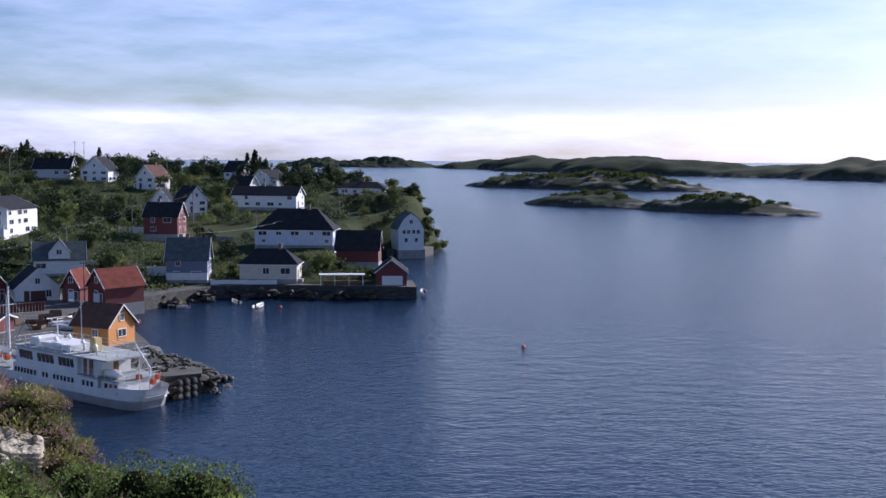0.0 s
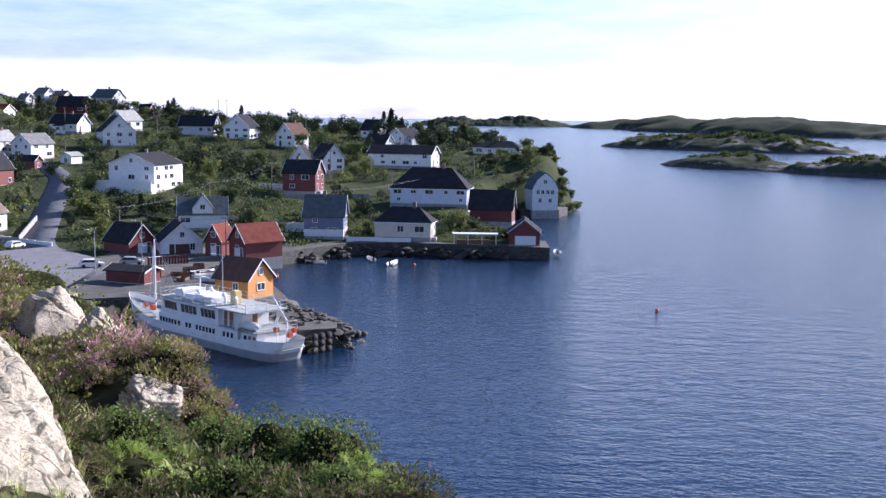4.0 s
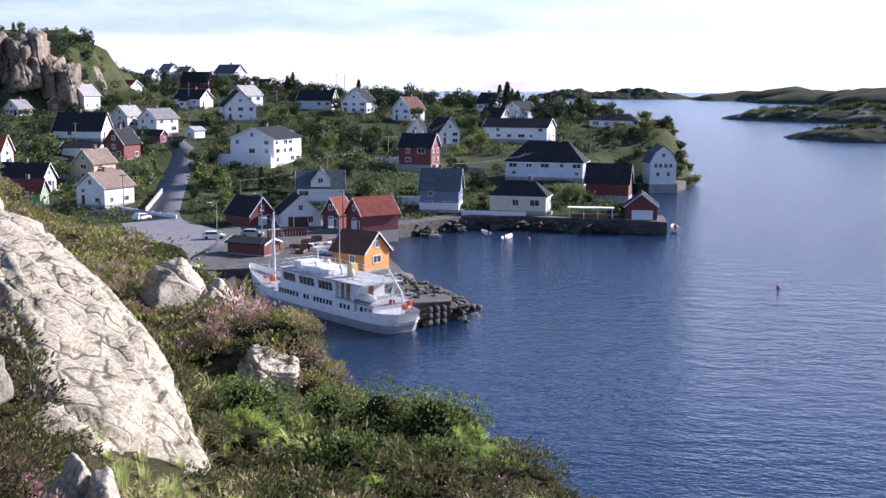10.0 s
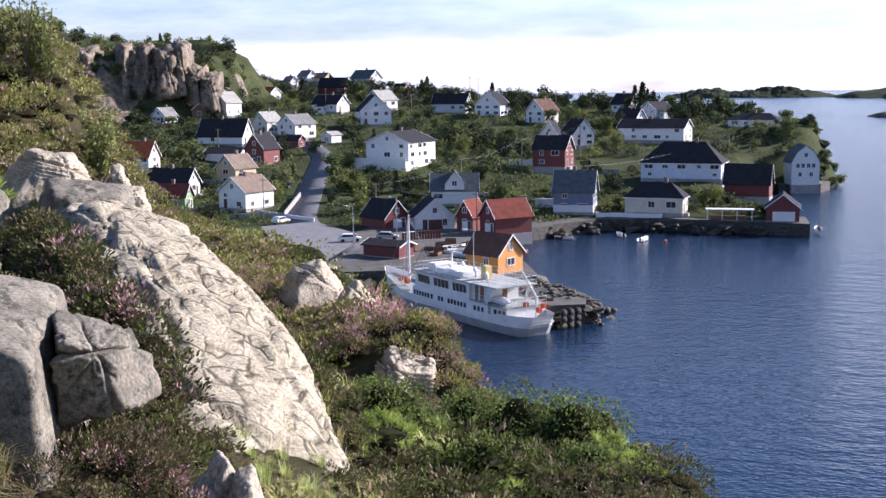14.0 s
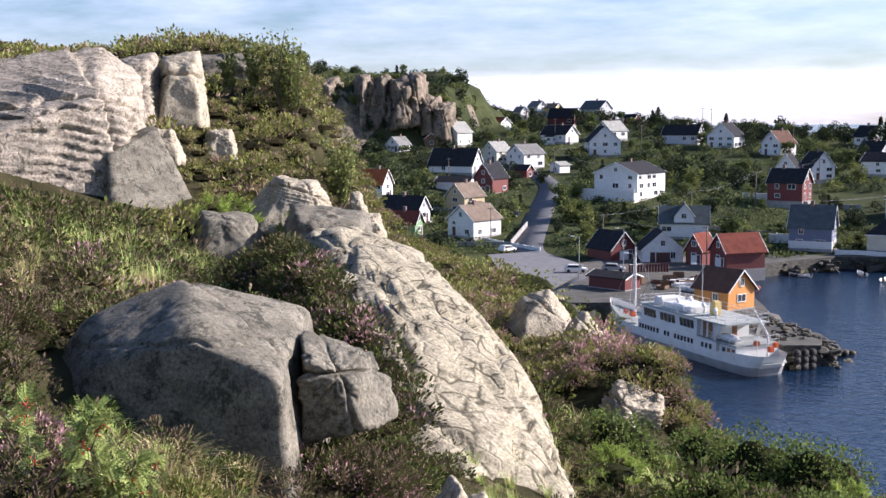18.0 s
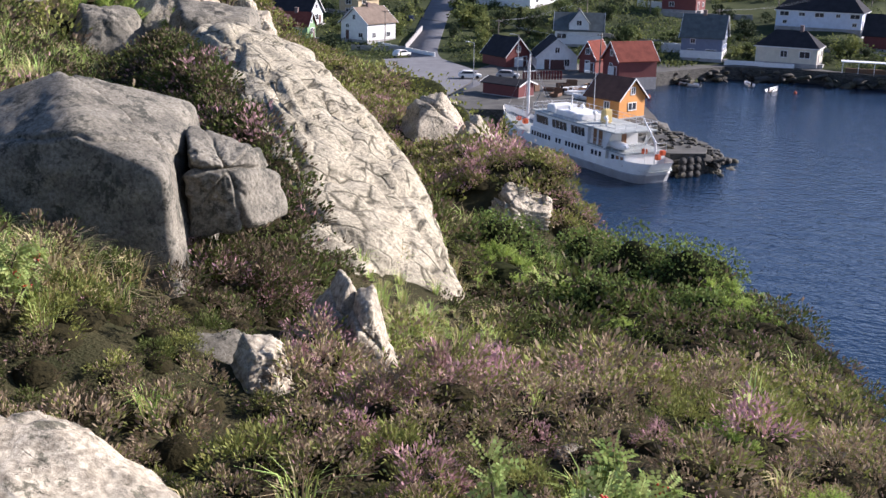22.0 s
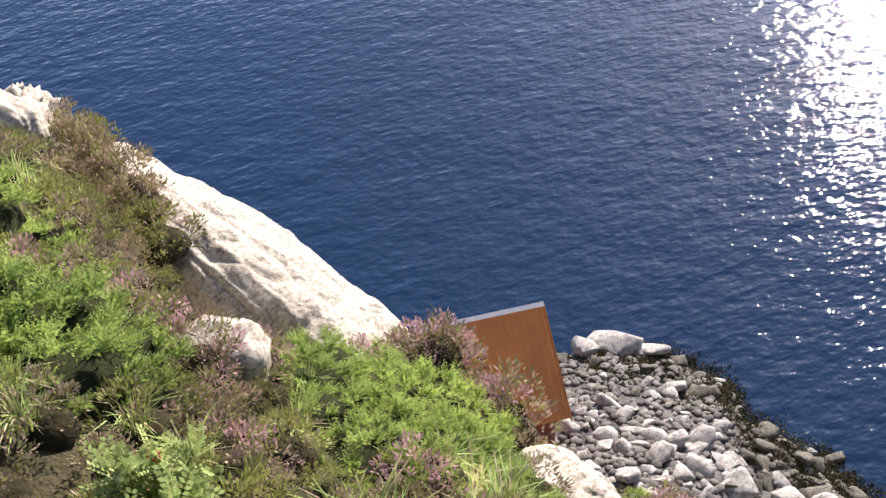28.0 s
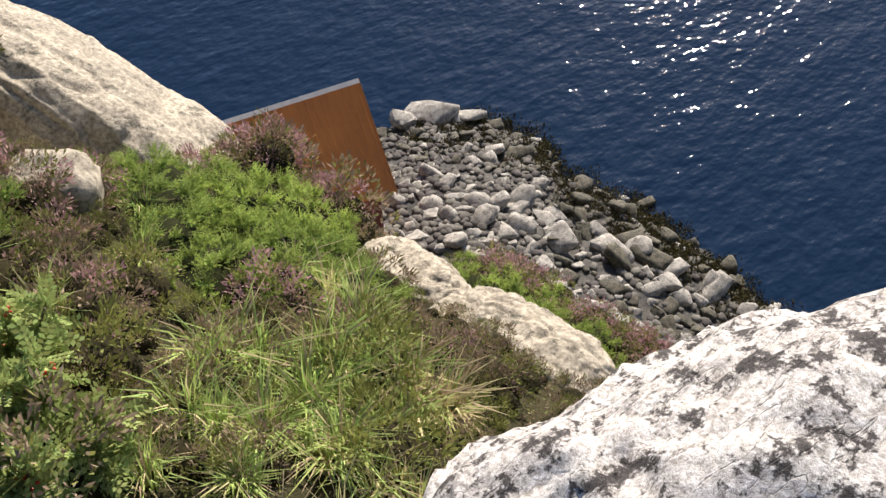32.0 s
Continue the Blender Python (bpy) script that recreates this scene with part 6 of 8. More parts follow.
for k in range(4):
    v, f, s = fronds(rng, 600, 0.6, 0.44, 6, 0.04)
    me = from_arrays("leaf_mass", v, f, [FERN, SHRUB_SHADE], s, smooth=False)
    JUNIPERS.append(me.data)
    bpy.data.objects.remove(me)
TWIGS = []
for k in range(7):
    bm = bmesh.new()
    rod(bm, (0, 0, -0.05), (0.42 * math.cos(k * 0.9), 0.42 * math.sin(k * 0.9), 0.16), 0.014, 0.005, 5)
    TWIGS.append(part("stem", bm, BARK, None).data)
    bpy.data.objects.remove(bpy.data.objects["stem"])
for i, (px, py, s) in enumerate(JUNIPER_SPOTS):
    root = tagged(new("juniper"), "low bright green juniper bush on the slope", "shrub", group="junipers")
    root.matrix_world = Matrix.LocRotScale((px, py, float(near(px, py)) - 0.03), Euler((0, 0, i * 1.3)), (s * 0.85, s * 0.85, s * (1.0 if s > 1 or 1.6 < px < 3 else 0.85)))
    for name, data in [("leaf_mass", JUNIPERS[i % 4])] + [("stem", twig) for twig in TWIGS]:
        piece = new(name, data)
        piece.parent = root


def stem(bm, p, q, r0, r1, rnd, bends=3):
    """A crooked branch from p to q."""
    p, q = Vector(p), Vector(q)
    last, lr = p, r0
    for k in range(1, bends + 1):
        t = k / bends
        at = p.lerp(q, t) + Vector((rnd.uniform(-1, 1), rnd.uniform(-1, 1), rnd.uniform(-0.3, 0.3))) * (q - p).length * 0.06 * (k < bends)
        r = r0 + (r1 - r0) * t
        rod(bm, last, at, lr, r, 6)
        last, lr = at, r


def rowan(px, py, high, seed, berries=7):
    """A young rowan: thin stems, feathered leaves, bunches of berries."""
    rnd, rg = random.Random(seed), np.random.RandomState(seed)
    root = new("rowan")
    root.matrix_world = pose(px, py, float(near(px, py)) - 0.04)
    tips = []
    for k in range(6):
        bm = bmesh.new()
        a = rnd.uniform(0, 6.28)
        tip = Vector((math.cos(a) * high * rnd.uniform(0.12, 0.5), math.sin(a) * high * rnd.uniform(0.12, 0.5), high * rnd.uniform(0.55, 1)))
        stem(bm, (0, 0, 0), tip, 0.012, 0.004, rnd)
        tips += [tip * t for t in (0.55, 0.75, 0.9, 1.0)]
        part("stem", bm, BARK, root)
    vs, fs, n = [], [], 0
    for tip in tips:
        for j in range(9):
            d = unit(rg.randn(3) + np.array([0, 0, 0.2]))
            side = unit(np.cross(d, rg.randn(3)))
            length = 0.11 * (0.8 + 0.4 * rg.rand())
            for t in np.linspace(0.2, 1, 6):
                for s in (-1, 1):
                    w = unit(d * 0.5 + s * side) * 0.029
                    v, f = diamonds((np.array(tip) + d * length * t)[None], w[None], (np.cross(w, np.cross(d, side)) * 0.3)[None])
                    vs.append(v), fs.append(f + n)
                    n += 4
    fo = from_arrays("leaf_mass", np.concatenate(vs), np.concatenate(fs), [ROWAN], smooth=False, parent=root)
    fo["kind"] = "stuff"
    v0, f0 = BALLS[2]
    for k in range(berries):
        tip = np.array(tips[rnd.randrange(len(tips))])
        vs = [v0 * 0.006 + tip + rg.randn(3) * 0.018 + (0, 0, -0.02) for j in range(14)]
        fs = [f0 + j * len(v0) for j in range(14)]
        tagged(from_arrays("berry_cluster", np.concatenate(vs), np.concatenate(fs), [BERRY], parent=root), "bunch of small red rowan berries")
    return tagged(root, "young rowan bush with red berries on the heath", "shrub", group="rowans")


rowan(-0.96, 3.68, 0.95, 1, 12)
rowan(-0.8, 3.85, 0.75, 13, 8)
rowan(0.46, 2.8, 0.4, 8, 2)
rowan(0.4, 2.5, 0.42, 9, 3)
rowan(0.42, 2.3, 0.3, 10, 2)
rowan(1.95, 5.9, 0.35, 11, 1)
rowan(1.75, 5.6, 0.3, 12, 1)
rowan(0.2, 2.3, 0.26, 3, 3)
rowan(0.1, 2.55, 0.24, 4, 4)
rowan(-5.5, 5.35, 1.15, 5, 14)
rowan(-5.2, 5.75, 0.75, 6, 8)
rowan(2.3, 6.9, 0.5, 7, 2)


def willow(px, py, high, seed, mat=None):
    """A slender sapling: several stems and loose yellow-green leaves."""
    rnd, rg = random.Random(seed), np.random.RandomState(seed)
    root = new("willow")
    root.matrix_world = pose(px, py, float(near(px, py)) - 0.05)
    base, n = [], 0
    for k in range(7):
        bm = bmesh.new()
        a = rnd.uniform(0, 6.28)
        tip = Vector((math.cos(a) * high * rnd.uniform(0.05, 0.2), math.sin(a) * high * rnd.uniform(0.05, 0.2), high * rnd.uniform(0.55, 1)))
        stem(bm, (0, 0, 0), tip, 0.012 * high, 0.004 * high, rnd)
        base += [np.array(tip) * t + rg.randn(3) * 0.055 * high * t for t in rg.uniform(0.25, 1.0, 110)]
        part("stem", bm, BARK, root)
    base = np.array(base)
    along = unit(rg.randn(len(base), 3)) * 0.13
    v, f = diamonds(base, along, unit(np.cross(along, rg.randn(len(base), 3))) * 0.042)
    from_arrays("leaf_mass", v, f, [mat or AUTUMN], smooth=False, parent=root)["kind"] = "stuff"
    return tagged(root, "slender willow sapling with yellow-green leaves", "sapling", group="willows")


willow(-20.8, 31.4, 3.2, 1)
willow(-20.3, 31.4, 2.6, 2)
willow(-21.7, 31.2, 1.9, 3)
willow(-22.2, 30.6, 1.7, 4)
willow(-17.8, 30.0, 2.6, 5)
willow(-18.3, 31.0, 2.0, 6)


def shrub(px, py, half, seed, count=900, leaf=0.075, mat=None, text="rounded leafy shrub on the cliff top"):
    rg = np.random.RandomState(seed)
    root = new("shrub")
    root.matrix_world = pose(px, py, float(near(px, py)) + half[2] * 0.25)
    bm = bmesh.new()
    rnd = random.Random(seed)
    for k in range(6):
        a = rnd.uniform(0, 6.28)
        stem(bm, (0, 0, -half[2] * 0.4), (math.cos(a) * half[0] * 0.7, math.sin(a) * half[1] * 0.7, half[2] * 0.6), 0.02, 0.006, rnd)
    part("stem", bm, BARK, root)
    v, f, s = leaves(rg, count, half, leaf)
    from_arrays("leaf_mass", v, f, [mat or LEAF], smooth=False, parent=root)["kind"] = "stuff"
    # added solid lump, near black in place of the shade among the leaves
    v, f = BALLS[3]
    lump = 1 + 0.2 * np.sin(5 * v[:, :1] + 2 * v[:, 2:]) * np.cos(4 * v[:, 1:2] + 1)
    from_arrays("shade_mass", v * lump * np.array(half) * 0.72, f, [SHRUB_SHADE], smooth=False, parent=root)
    return tagged(root, text, "shrub", group="cliff shrubs")


BRIGHT = leafy("cliff_shrub_leaf", (0.17, 0.22, 0.06), (0.075, 0.11, 0.03), through=0.35)
for i, (px, py, a, b_, c) in enumerate(((-3.9, 17.6, 0.7, 0.7, 0.5), (-2.9, 16.8, 1.0, 0.9, 0.75), (-2.0, 16.2, 0.8, 0.7, 0.6), (-4.9, 16.0, 0.7, 0.6, 0.5), (-1.5, 14.4, 0.7, 0.6, 0.4), (-3.0, 14.4, 0.6, 0.6, 0.6), (0.9, 12.4, 0.5, 0.5, 0.35),
                                         (-7.0, 26.5, 1.0, 0.9, 0.6), (-12.5, 33.0, 1.6, 1.4, 0.9), (-14.5, 36.0, 1.8, 1.5, 1.0), (-10.5, 30.5, 1.2, 1.2, 0.8))):
    shrub(px, py, (a, b_, c * (1.3 if i < 4 else 1.0)), 20 + i, 4200 if i < 7 else 900, 0.05 if i < 7 else 0.11, BRIGHT if i < 7 else OLIVE)

# crags of the rocky hill: split columns side by side
for k in range(15):
    az_, d_ = -34.6 + k * 0.66, 438 + 4 * math.sin(k * 2.1) - 3 * (k % 3 == 1)
    top, low = 45.0 + 2.0 * math.sin(k * 1.7) + 1.2 * math.cos(k * 4.1) - 4.0 * max(0, k - 12), 29.0
    wide = 2.9 + 1.3 * math.sin(k * 2.9)
    facet_rock((d_ * math.sin(radians(az_)), d_ * math.cos(radians(az_)), (top + low) / 2), az_, [(0.25 * math.sin(k * 1.3), -0.95, 0.12, 3.5), (0.9, -0.35, 0.08, wide), (-0.9, -0.3, 0.1, wide), (0.1 * math.cos(k), -0.3, 0.95, (top - low) / 2), (0, 1, 0, 9), (0, 0, -1, 9)],
               CLIFF, "craggy brown cliff face above the houses", 5, 20, 0.16, [(0.9, 0.2, 0.15, 0.6, 0.35, 1.6, 0.5), (0.2, 0.1, 0.95, 1.5, 0.3, 1.0, 0.4), (-0.85, 0.3, 0.3, 1.2, 0.3, 1.2, 0.3)], 40 + k, 0.05)

# ---- harbour ----
STEEL_WHITE = material("white_steel", (0.80, 0.80, 0.78), (0.70, 0.68, 0.64), 0.4, 0.9, 0.05, fine=5)
STEEL_GREY = material("grey_hull_paint", (0.40, 0.40, 0.41), (0.27, 0.27, 0.27), 0.45, 0.6, 0.08, fine=4)
DECK = material("deck_paint", (0.30, 0.33, 0.32), (0.22, 0.23, 0.22), 0.7, 1, 0.1)
FUNNEL = material("cream_funnel", (0.72, 0.55, 0.22), (0.6, 0.45, 0.18), 0.45, 2, 0.05)
VARNISH = material("varnished_wood", (0.30, 0.14, 0.06), (0.20, 0.09, 0.04), 0.45, 4, 0.1)
ORANGE_RED = material("orange_red_plastic", (0.60, 0.12, 0.04), None, 0.5, 4, 0)
RUBBER = material("tyre_rubber", (0.03, 0.03, 0.03), None, 0.85, 6, 0.2)
METAL = material("galvanised_metal", (0.45, 0.46, 0.47), (0.33, 0.34, 0.35), 0.45, 4, 0.1, metal=0.6)
TIMBER = material("weathered_timber", (0.30, 0.25, 0.20), (0.17, 0.14, 0.11), 0.9, 2, 0.4, fine=20)


def ferry():
    """An old coastal ferry, bow towards +x, 36 m long, its waterline at z = 0."""
    root = new("ferry")
    long = 36.0
    xs = np.linspace(0, 1, 37)
    half = np.interp(xs, [0, 0.03, 0.08, 0.18, 0.6, 0.78, 0.9, 0.97, 1.0], [1.5, 2.35, 2.9, 3.2, 3.3, 2.95, 1.9, 0.8, 0.06])
    sheer = np.interp(xs, [0, 0.12, 0.2, 0.72, 0.78, 0.9, 1.0], [2.55, 2.45, 2.05, 2.15, 2.5, 3.3, 4.1])
    levels = [(-1.6, 0.35, 0.0), (-0.6, 0.82, 0.0), (0.25, 0.93, 0.1), (0.95, 0.98, 0.3), (None, 1.0, 1.0)]
    rows = []
    for zl, wide, rake in levels:
        z = sheer if zl is None else np.full(37, zl)
        fore = np.where(xs > 0.8, (xs - 0.8) / 0.2, 0) * (rake - 1) * 1.9
        aft = np.where(xs < 0.05, (0.05 - xs) / 0.05, 0) * (1 - rake) * 1.4
        w = half * wide
        rows.append(np.stack([xs * long + fore + aft, w, z], 1))
    rows = np.array(rows)
    port = rows.reshape(-1, 3)
    star = port * (1, -1, 1)
    f = grid_faces(5, 37)
    v = np.concatenate([port, star])
    faces = np.concatenate([f[:, ::-1], f + len(port)])
    slot = np.tile((np.arange(len(f)) // 36 < 3).astype(int), 2)
    ends = [[i * 37 for i in range(5)], [len(port) + i * 37 for i in range(5)]]
    stern = np.array([[ends[0][i], ends[0][i + 1], ends[1][i + 1], ends[1][i]] for i in range(4)])
    hull = from_arrays("hull", v, np.concatenate([faces, stern]), [STEEL_WHITE, STEEL_GREY], np.concatenate([slot, [1, 1, 1, 0]]), parent=root)
    hull.data.polygons.foreach_set("use_smooth", np.zeros(len(hull.data.polygons), bool))
    # rubbing strake and decks
    bm = bmesh.new()
    for s in (-1, 1):
        for i in range(36):
            a, b = rows[3][i], rows[3][i + 1]
            rod(bm, (a[0], s * (a[1] + 0.03), 1.02 + max(0, xs[i] - 0.7) * 4), (b[0], s * (b[1] + 0.03), 1.02 + max(0, xs[i + 1] - 0.7) * 4), 0.09, sides=6)
    part("rubbing_strake", bm, STEEL_GREY, root)

    def deck(name, x0, x1, drop, mat):
        bm = bmesh.new()
        k = [i for i in range(37) if x0 <= xs[i] * long <= x1]
        top = [bm.verts.new((xs[i] * long, half[i] * 0.985, sheer[i] - drop)) for i in k]
        low = [bm.verts.new((xs[i] * long, -half[i] * 0.985, sheer[i] - drop)) for i in k]
        for i in range(len(k) - 1):
            bm.faces.new((top[i], low[i], low[i + 1], top[i + 1]))
        part(name, bm, mat, root)
    deck("aft_deck", 0, 9, 0.95, DECK)
    deck("fore_deck", 26, 35.5, 0.75, DECK)

    def block(name, outline, z0, z1, mat, slant=0.0):
        """A house on deck: outline of half widths along x, front end slanted."""
        bm = bmesh.new()
        lo = [bm.verts.new((x, w, z0)) for x, w in outline] + [bm.verts.new((x, -w, z0)) for x, w in outline[::-1]]
        hi = [bm.verts.new((x - slant * (x == outline[-1][0]), w - 0.06, z1)) for x, w in outline] + [bm.verts.new((x - slant * (x == outline[-1][0]), -w + 0.06, z1)) for x, w in outline[::-1]]
        n = len(lo)
        bm.faces.new(hi)
        bm.faces.new(lo[::-1])
        for i in range(n):
            bm.faces.new((lo[i], lo[(i + 1) % n], hi[(i + 1) % n], hi[i]))
        bmesh.ops.recalc_face_normals(bm, faces=bm.faces)
        return part(name, bm, mat, root)
    lower = block("main_cabin", [(7.2, 3.22), (22, 3.3), (26.6, 3.12)], 1.6, 3.25, STEEL_WHITE)
    upper = block("saloon", [(11.8, 3.05), (22, 3.15), (26.3, 2.9)], 3.25, 5.3, STEEL_WHITE, 0.35)
    block("boat_deck", [(5.4, 3.1), (12, 3.25), (22, 3.3), (26.6, 3.0)], 5.3, 5.45, material("boat_deck_paint", (0.40, 0.42, 0.40), (0.28, 0.30, 0.28), 0.8, 2, 0.1))
    block("aft_gallery", [(3.2, 3.0), (7.2, 3.2), (11.9, 3.2)], 3.12, 3.26, DECK)
    for s in (-1, 1):
        bm = bmesh.new()
        prism(bm, [(6.2, 5.3), (7.3, 5.3), (8.2, 3.26), (7.7, 3.26)], s * 3.0, s * 2.9)
        part("canopy_support", bm, STEEL_WHITE, root)
    block("gallery_house", [(8.6, 2.3), (11.8, 2.6)], 3.26, 5.3, STEEL_WHITE)
    for lo, hi in (((8.55, -0.6, 3.3), (8.6, 0.1, 5.1)), ((9.4, 2.36, 3.3), (10.1, 2.47, 5.1)), ((10.6, 2.44, 3.3), (11.2, 2.56, 5.1))):
        boxed("door", lo, hi, VARNISH, root)
    # windows: small square ports below, large leaning saloon windows above
    for x in (8.4, 9.3, 10.2, 12.6, 13.4, 14.2, 15.0, 15.8, 16.6, 18.3, 19.1, 21.0, 21.9, 22.7, 23.5, 24.3, 25.1, 25.9):
        for s in (-1, 1):
            w = np.interp(x, [7.2, 22, 26.6], [3.2, 3.28, 3.08])
            bm = bmesh.new()
            box(bm, (x - 0.24, s * w - 0.03, 2.15), (x + 0.24, s * w + 0.035, 2.75))
            part("window", bm, GLASS, lower)
    for x0, x1 in ((12.6, 16.0), (17.0, 20.8), (21.8, 25.3)):
        n = 4
        for k in range(n):
            a = x0 + (x1 - x0) * k / n
            b = a + (x1 - x0) / n - 0.16
            for s in (-1, 1):
                w = np.interp((a + b) / 2, [11.8, 22, 26.3], [3.03, 3.12, 2.9])
                bm = bmesh.new()
                prism(bm, [(a - 0.12, 3.95), (b - 0.12, 3.95), (b + 0.12, 4.95), (a + 0.12, 4.95)], s * (w - 0.05), s * (w + 0.03))
                part("window", bm, GLASS, upper)
    for k in range(5):
        bm = bmesh.new()
        y = -2.2 + k * 1.1
        box(bm, (25.95, y - 0.42, 4.1), (26.25, y + 0.42, 4.95))
        part("window", bm, GLASS, upper)
    # bridge, funnel, masts, gear on the boat deck
    bridge = block("wheelhouse", [(22.4, 1.6), (25.2, 1.5)], 5.45, 6.35, STEEL_WHITE, 0.2)
    bm = bmesh.new()
    prism(bm, [(11.9, 5.45), (13.2, 5.45), (13.0, 7.2), (12.0, 7.2)], -0.55, 0.55)
    bmesh.ops.bevel(bm, geom=bm.edges[:], offset=0.15, segments=2, affect="EDGES")
    part("funnel", bm, FUNNEL, root, "cream-yellow funnel")
    bm = bmesh.new()
    rod(bm, (29.6, 0, 2.4), (29.6, 0, 12.0), 0.19, 0.10, 10)
    rod(bm, (29.6, -0.9, 9.6), (29.6, 0.9, 9.6), 0.05)
    part("foremast", bm, STEEL_WHITE, root)
    bm = bmesh.new()
    rod(bm, (29.3, 0.1, 3.5), (24.4, 1.0, 8.0), 0.09, 0.07)
    part("derrick_boom", bm, METAL, root)
    bm = bmesh.new()
    for p in ((34.8, 0, 4.2), (27.0, 2.6, 3.2), (27.0, -2.6, 3.2), (24.0, 0, 6.4)):
        rod(bm, (29.6, 0, 11.8), p, 0.018, sides=4)
    part("stay", bm, METAL, root)
    bm = bmesh.new()
    rod(bm, (21.2, 0, 5.45), (21.2, 0, 9.0), 0.11, 0.06)
    rod(bm, (21.2, -0.8, 8.0), (21.2, 0.8, 8.0), 0.05)
    box(bm, (21.0, -0.7, 8.3), (21.3, 0.7, 8.45))
    part("radar_mast", bm, STEEL_WHITE, root)
    for x, y, r in ((17.5, 1.8, 0.36), (18.6, 1.8, 0.36), (16.2, -1.6, 0.36), (17.4, -1.6, 0.36), (15.2, 1.9, 0.36)):
        bm = bmesh.new()
        rod(bm, (x - 0.55, y, 5.9), (x + 0.55, y, 5.9), r, sides=14)
        box(bm, (x - 0.4, y - 0.3, 5.45), (x + 0.4, y + 0.3, 5.62))
        part("liferaft_canister", bm, STEEL_WHITE, root)
    for x, y in ((19.8, 0.9), (20.2, -1.2), (14.4, 0.4), (22.0, 2.0), (10.4, 1.2)):
        bm = bmesh.new()
        rod(bm, (x, y, 5.45), (x, y, 6.2), 0.16, sides=10)
        rod(bm, (x, y, 6.2), (x + 0.4, y, 6.5), 0.2, 0.28, 10)
        part("ventilator", bm, STEEL_WHITE, root)

    def rails(name, pts, z, high, gap):
        bm = bmesh.new()
        for (ax, ay), (bx, by) in zip(pts, pts[1:]):
            n = max(1, int(math.hypot(bx - ax, by - ay) / gap))
            for i in range(n + 1):
                t = i / n
                rod(bm, (ax + (bx - ax) * t, ay + (by - ay) * t, z), (ax + (bx - ax) * t, ay + (by - ay) * t, z + high), 0.025, sides=5)
            for k in (0.5, 1.0):
                rod(bm, (ax, ay, z + high * k), (bx, by, z + high * k), 0.025, sides=5)
        part(name, bm, STEEL_WHITE, root)
    rails("rail", [(5.6, -3), (5.6, 3), (12, 3.15), (22, 3.2), (26.4, 2.9), (26.4, -2.9), (22, -3.2), (12, -3.15), (5.6, -3)], 5.45, 0.95, 1.3)
    rails("rail", [(3.3, -2.95), (3.3, 2.95), (7.2, 3.15), (11.6, 3.15)], 3.26, 0.95, 1.0)
    rails("rail", [(27, 2.8), (30, 2.3), (33, 1.3), (35.4, 0.2), (33, -1.3), (30, -2.3), (27, -2.8)], 3.2, 0.9, 1.0)
    # stern: open bulwark, crane, lifeboat, red gear
    bm = bmesh.new()
    rod(bm, (2.4, -0.8, 1.6), (2.4, -0.8, 4.6), 0.14)
    rod(bm, (2.4, -0.8, 4.4), (6.3, -1.4, 6.9), 0.12, 0.08)
    part("stern_crane", bm, STEEL_WHITE, root)
    bm = bmesh.new()
    rod(bm, (1.6, 1.2, 1.6), (1.6, 1.2, 5.6), 0.06, 0.04)
    part("ensign_staff", bm, STEEL_WHITE, root)
    bm = bmesh.new()
    v0 = bmesh.ops.create_uvsphere(bm, u_segments=14, v_segments=8, radius=1)["verts"]
    bmesh.ops.transform(bm, matrix=Matrix.Translation((6.2, 1.9, 3.75)) @ Matrix.Diagonal((2.0, 0.7, 0.5, 1)), verts=v0)
    part("lifeboat", bm, STEEL_WHITE, root)
    for x, y, z, s in ((2.0, -1.6, 3.3, 0.3), (2.9, 0.4, 3.5, 0.3), (1.2, -0.4, 3.0, 0.32), (28.2, 1.2, 3.0, 0.35), (27.5, -0.6, 3.1, 0.4), (30.4, 0.9, 3.0, 0.3)):
        bm = bmesh.new()
        box(bm, (x - s, y - s, z - s), (x + s, y + s, z + s))
        bmesh.ops.bevel(bm, geom=bm.edges[:], offset=s * 0.3, segments=2, affect="EDGES")
        part("deck_gear", bm, ORANGE_RED, root, "orange-red deck gear")
    bm = bmesh.new()
    box(bm, (3.4, -2.9, 1.55), (6.9, 2.9, 3.1))
    part("aft_saloon", bm, STEEL_WHITE, root)
    for x in (3.9, 4.9, 5.9):
        for sd in (-1, 1):
            boxed("panel", (x - 0.3, sd * 2.905 - 0.03, 1.7), (x + 0.3, sd * 2.905 + 0.03, 2.8), VARNISH if x < 5.5 else GLASS, root)
    block("upper_house", [(15.5, 1.9), (21.8, 2.1)], 5.45, 6.1, STEEL_WHITE, 0.2)
    # the houses stand aft of the long foredeck
    for ob in list(root.children):
        kind = ob.name.split(".")[0]
        if kind not in ("hull", "rubbing_strake", "fore_deck", "aft_deck") and max(v.co.x for v in ob.data.vertices) < 26.9:
            ob.matrix_local = Matrix.Translation((3, 0, 0)) @ Matrix.Diagonal((0.88, 1, 1, 1)) @ Matrix.Translation((-3, 0, 0))
    root.matrix_world = pose(-20.6, 134.4, 0, 0, 0, 137) @ Matrix.Diagonal((1.06, 1.06, 1.03, 1))
    return tagged(root, "old white passenger ferry with a cream funnel moored at the pier", "ship")


ferry()

# pier and quays
DARKSTONE = rock_material("quay_stone", (0.10, 0.095, 0.08), (0.035, 0.035, 0.03), (0.025, 0.027, 0.018), 0.8, 1.4)
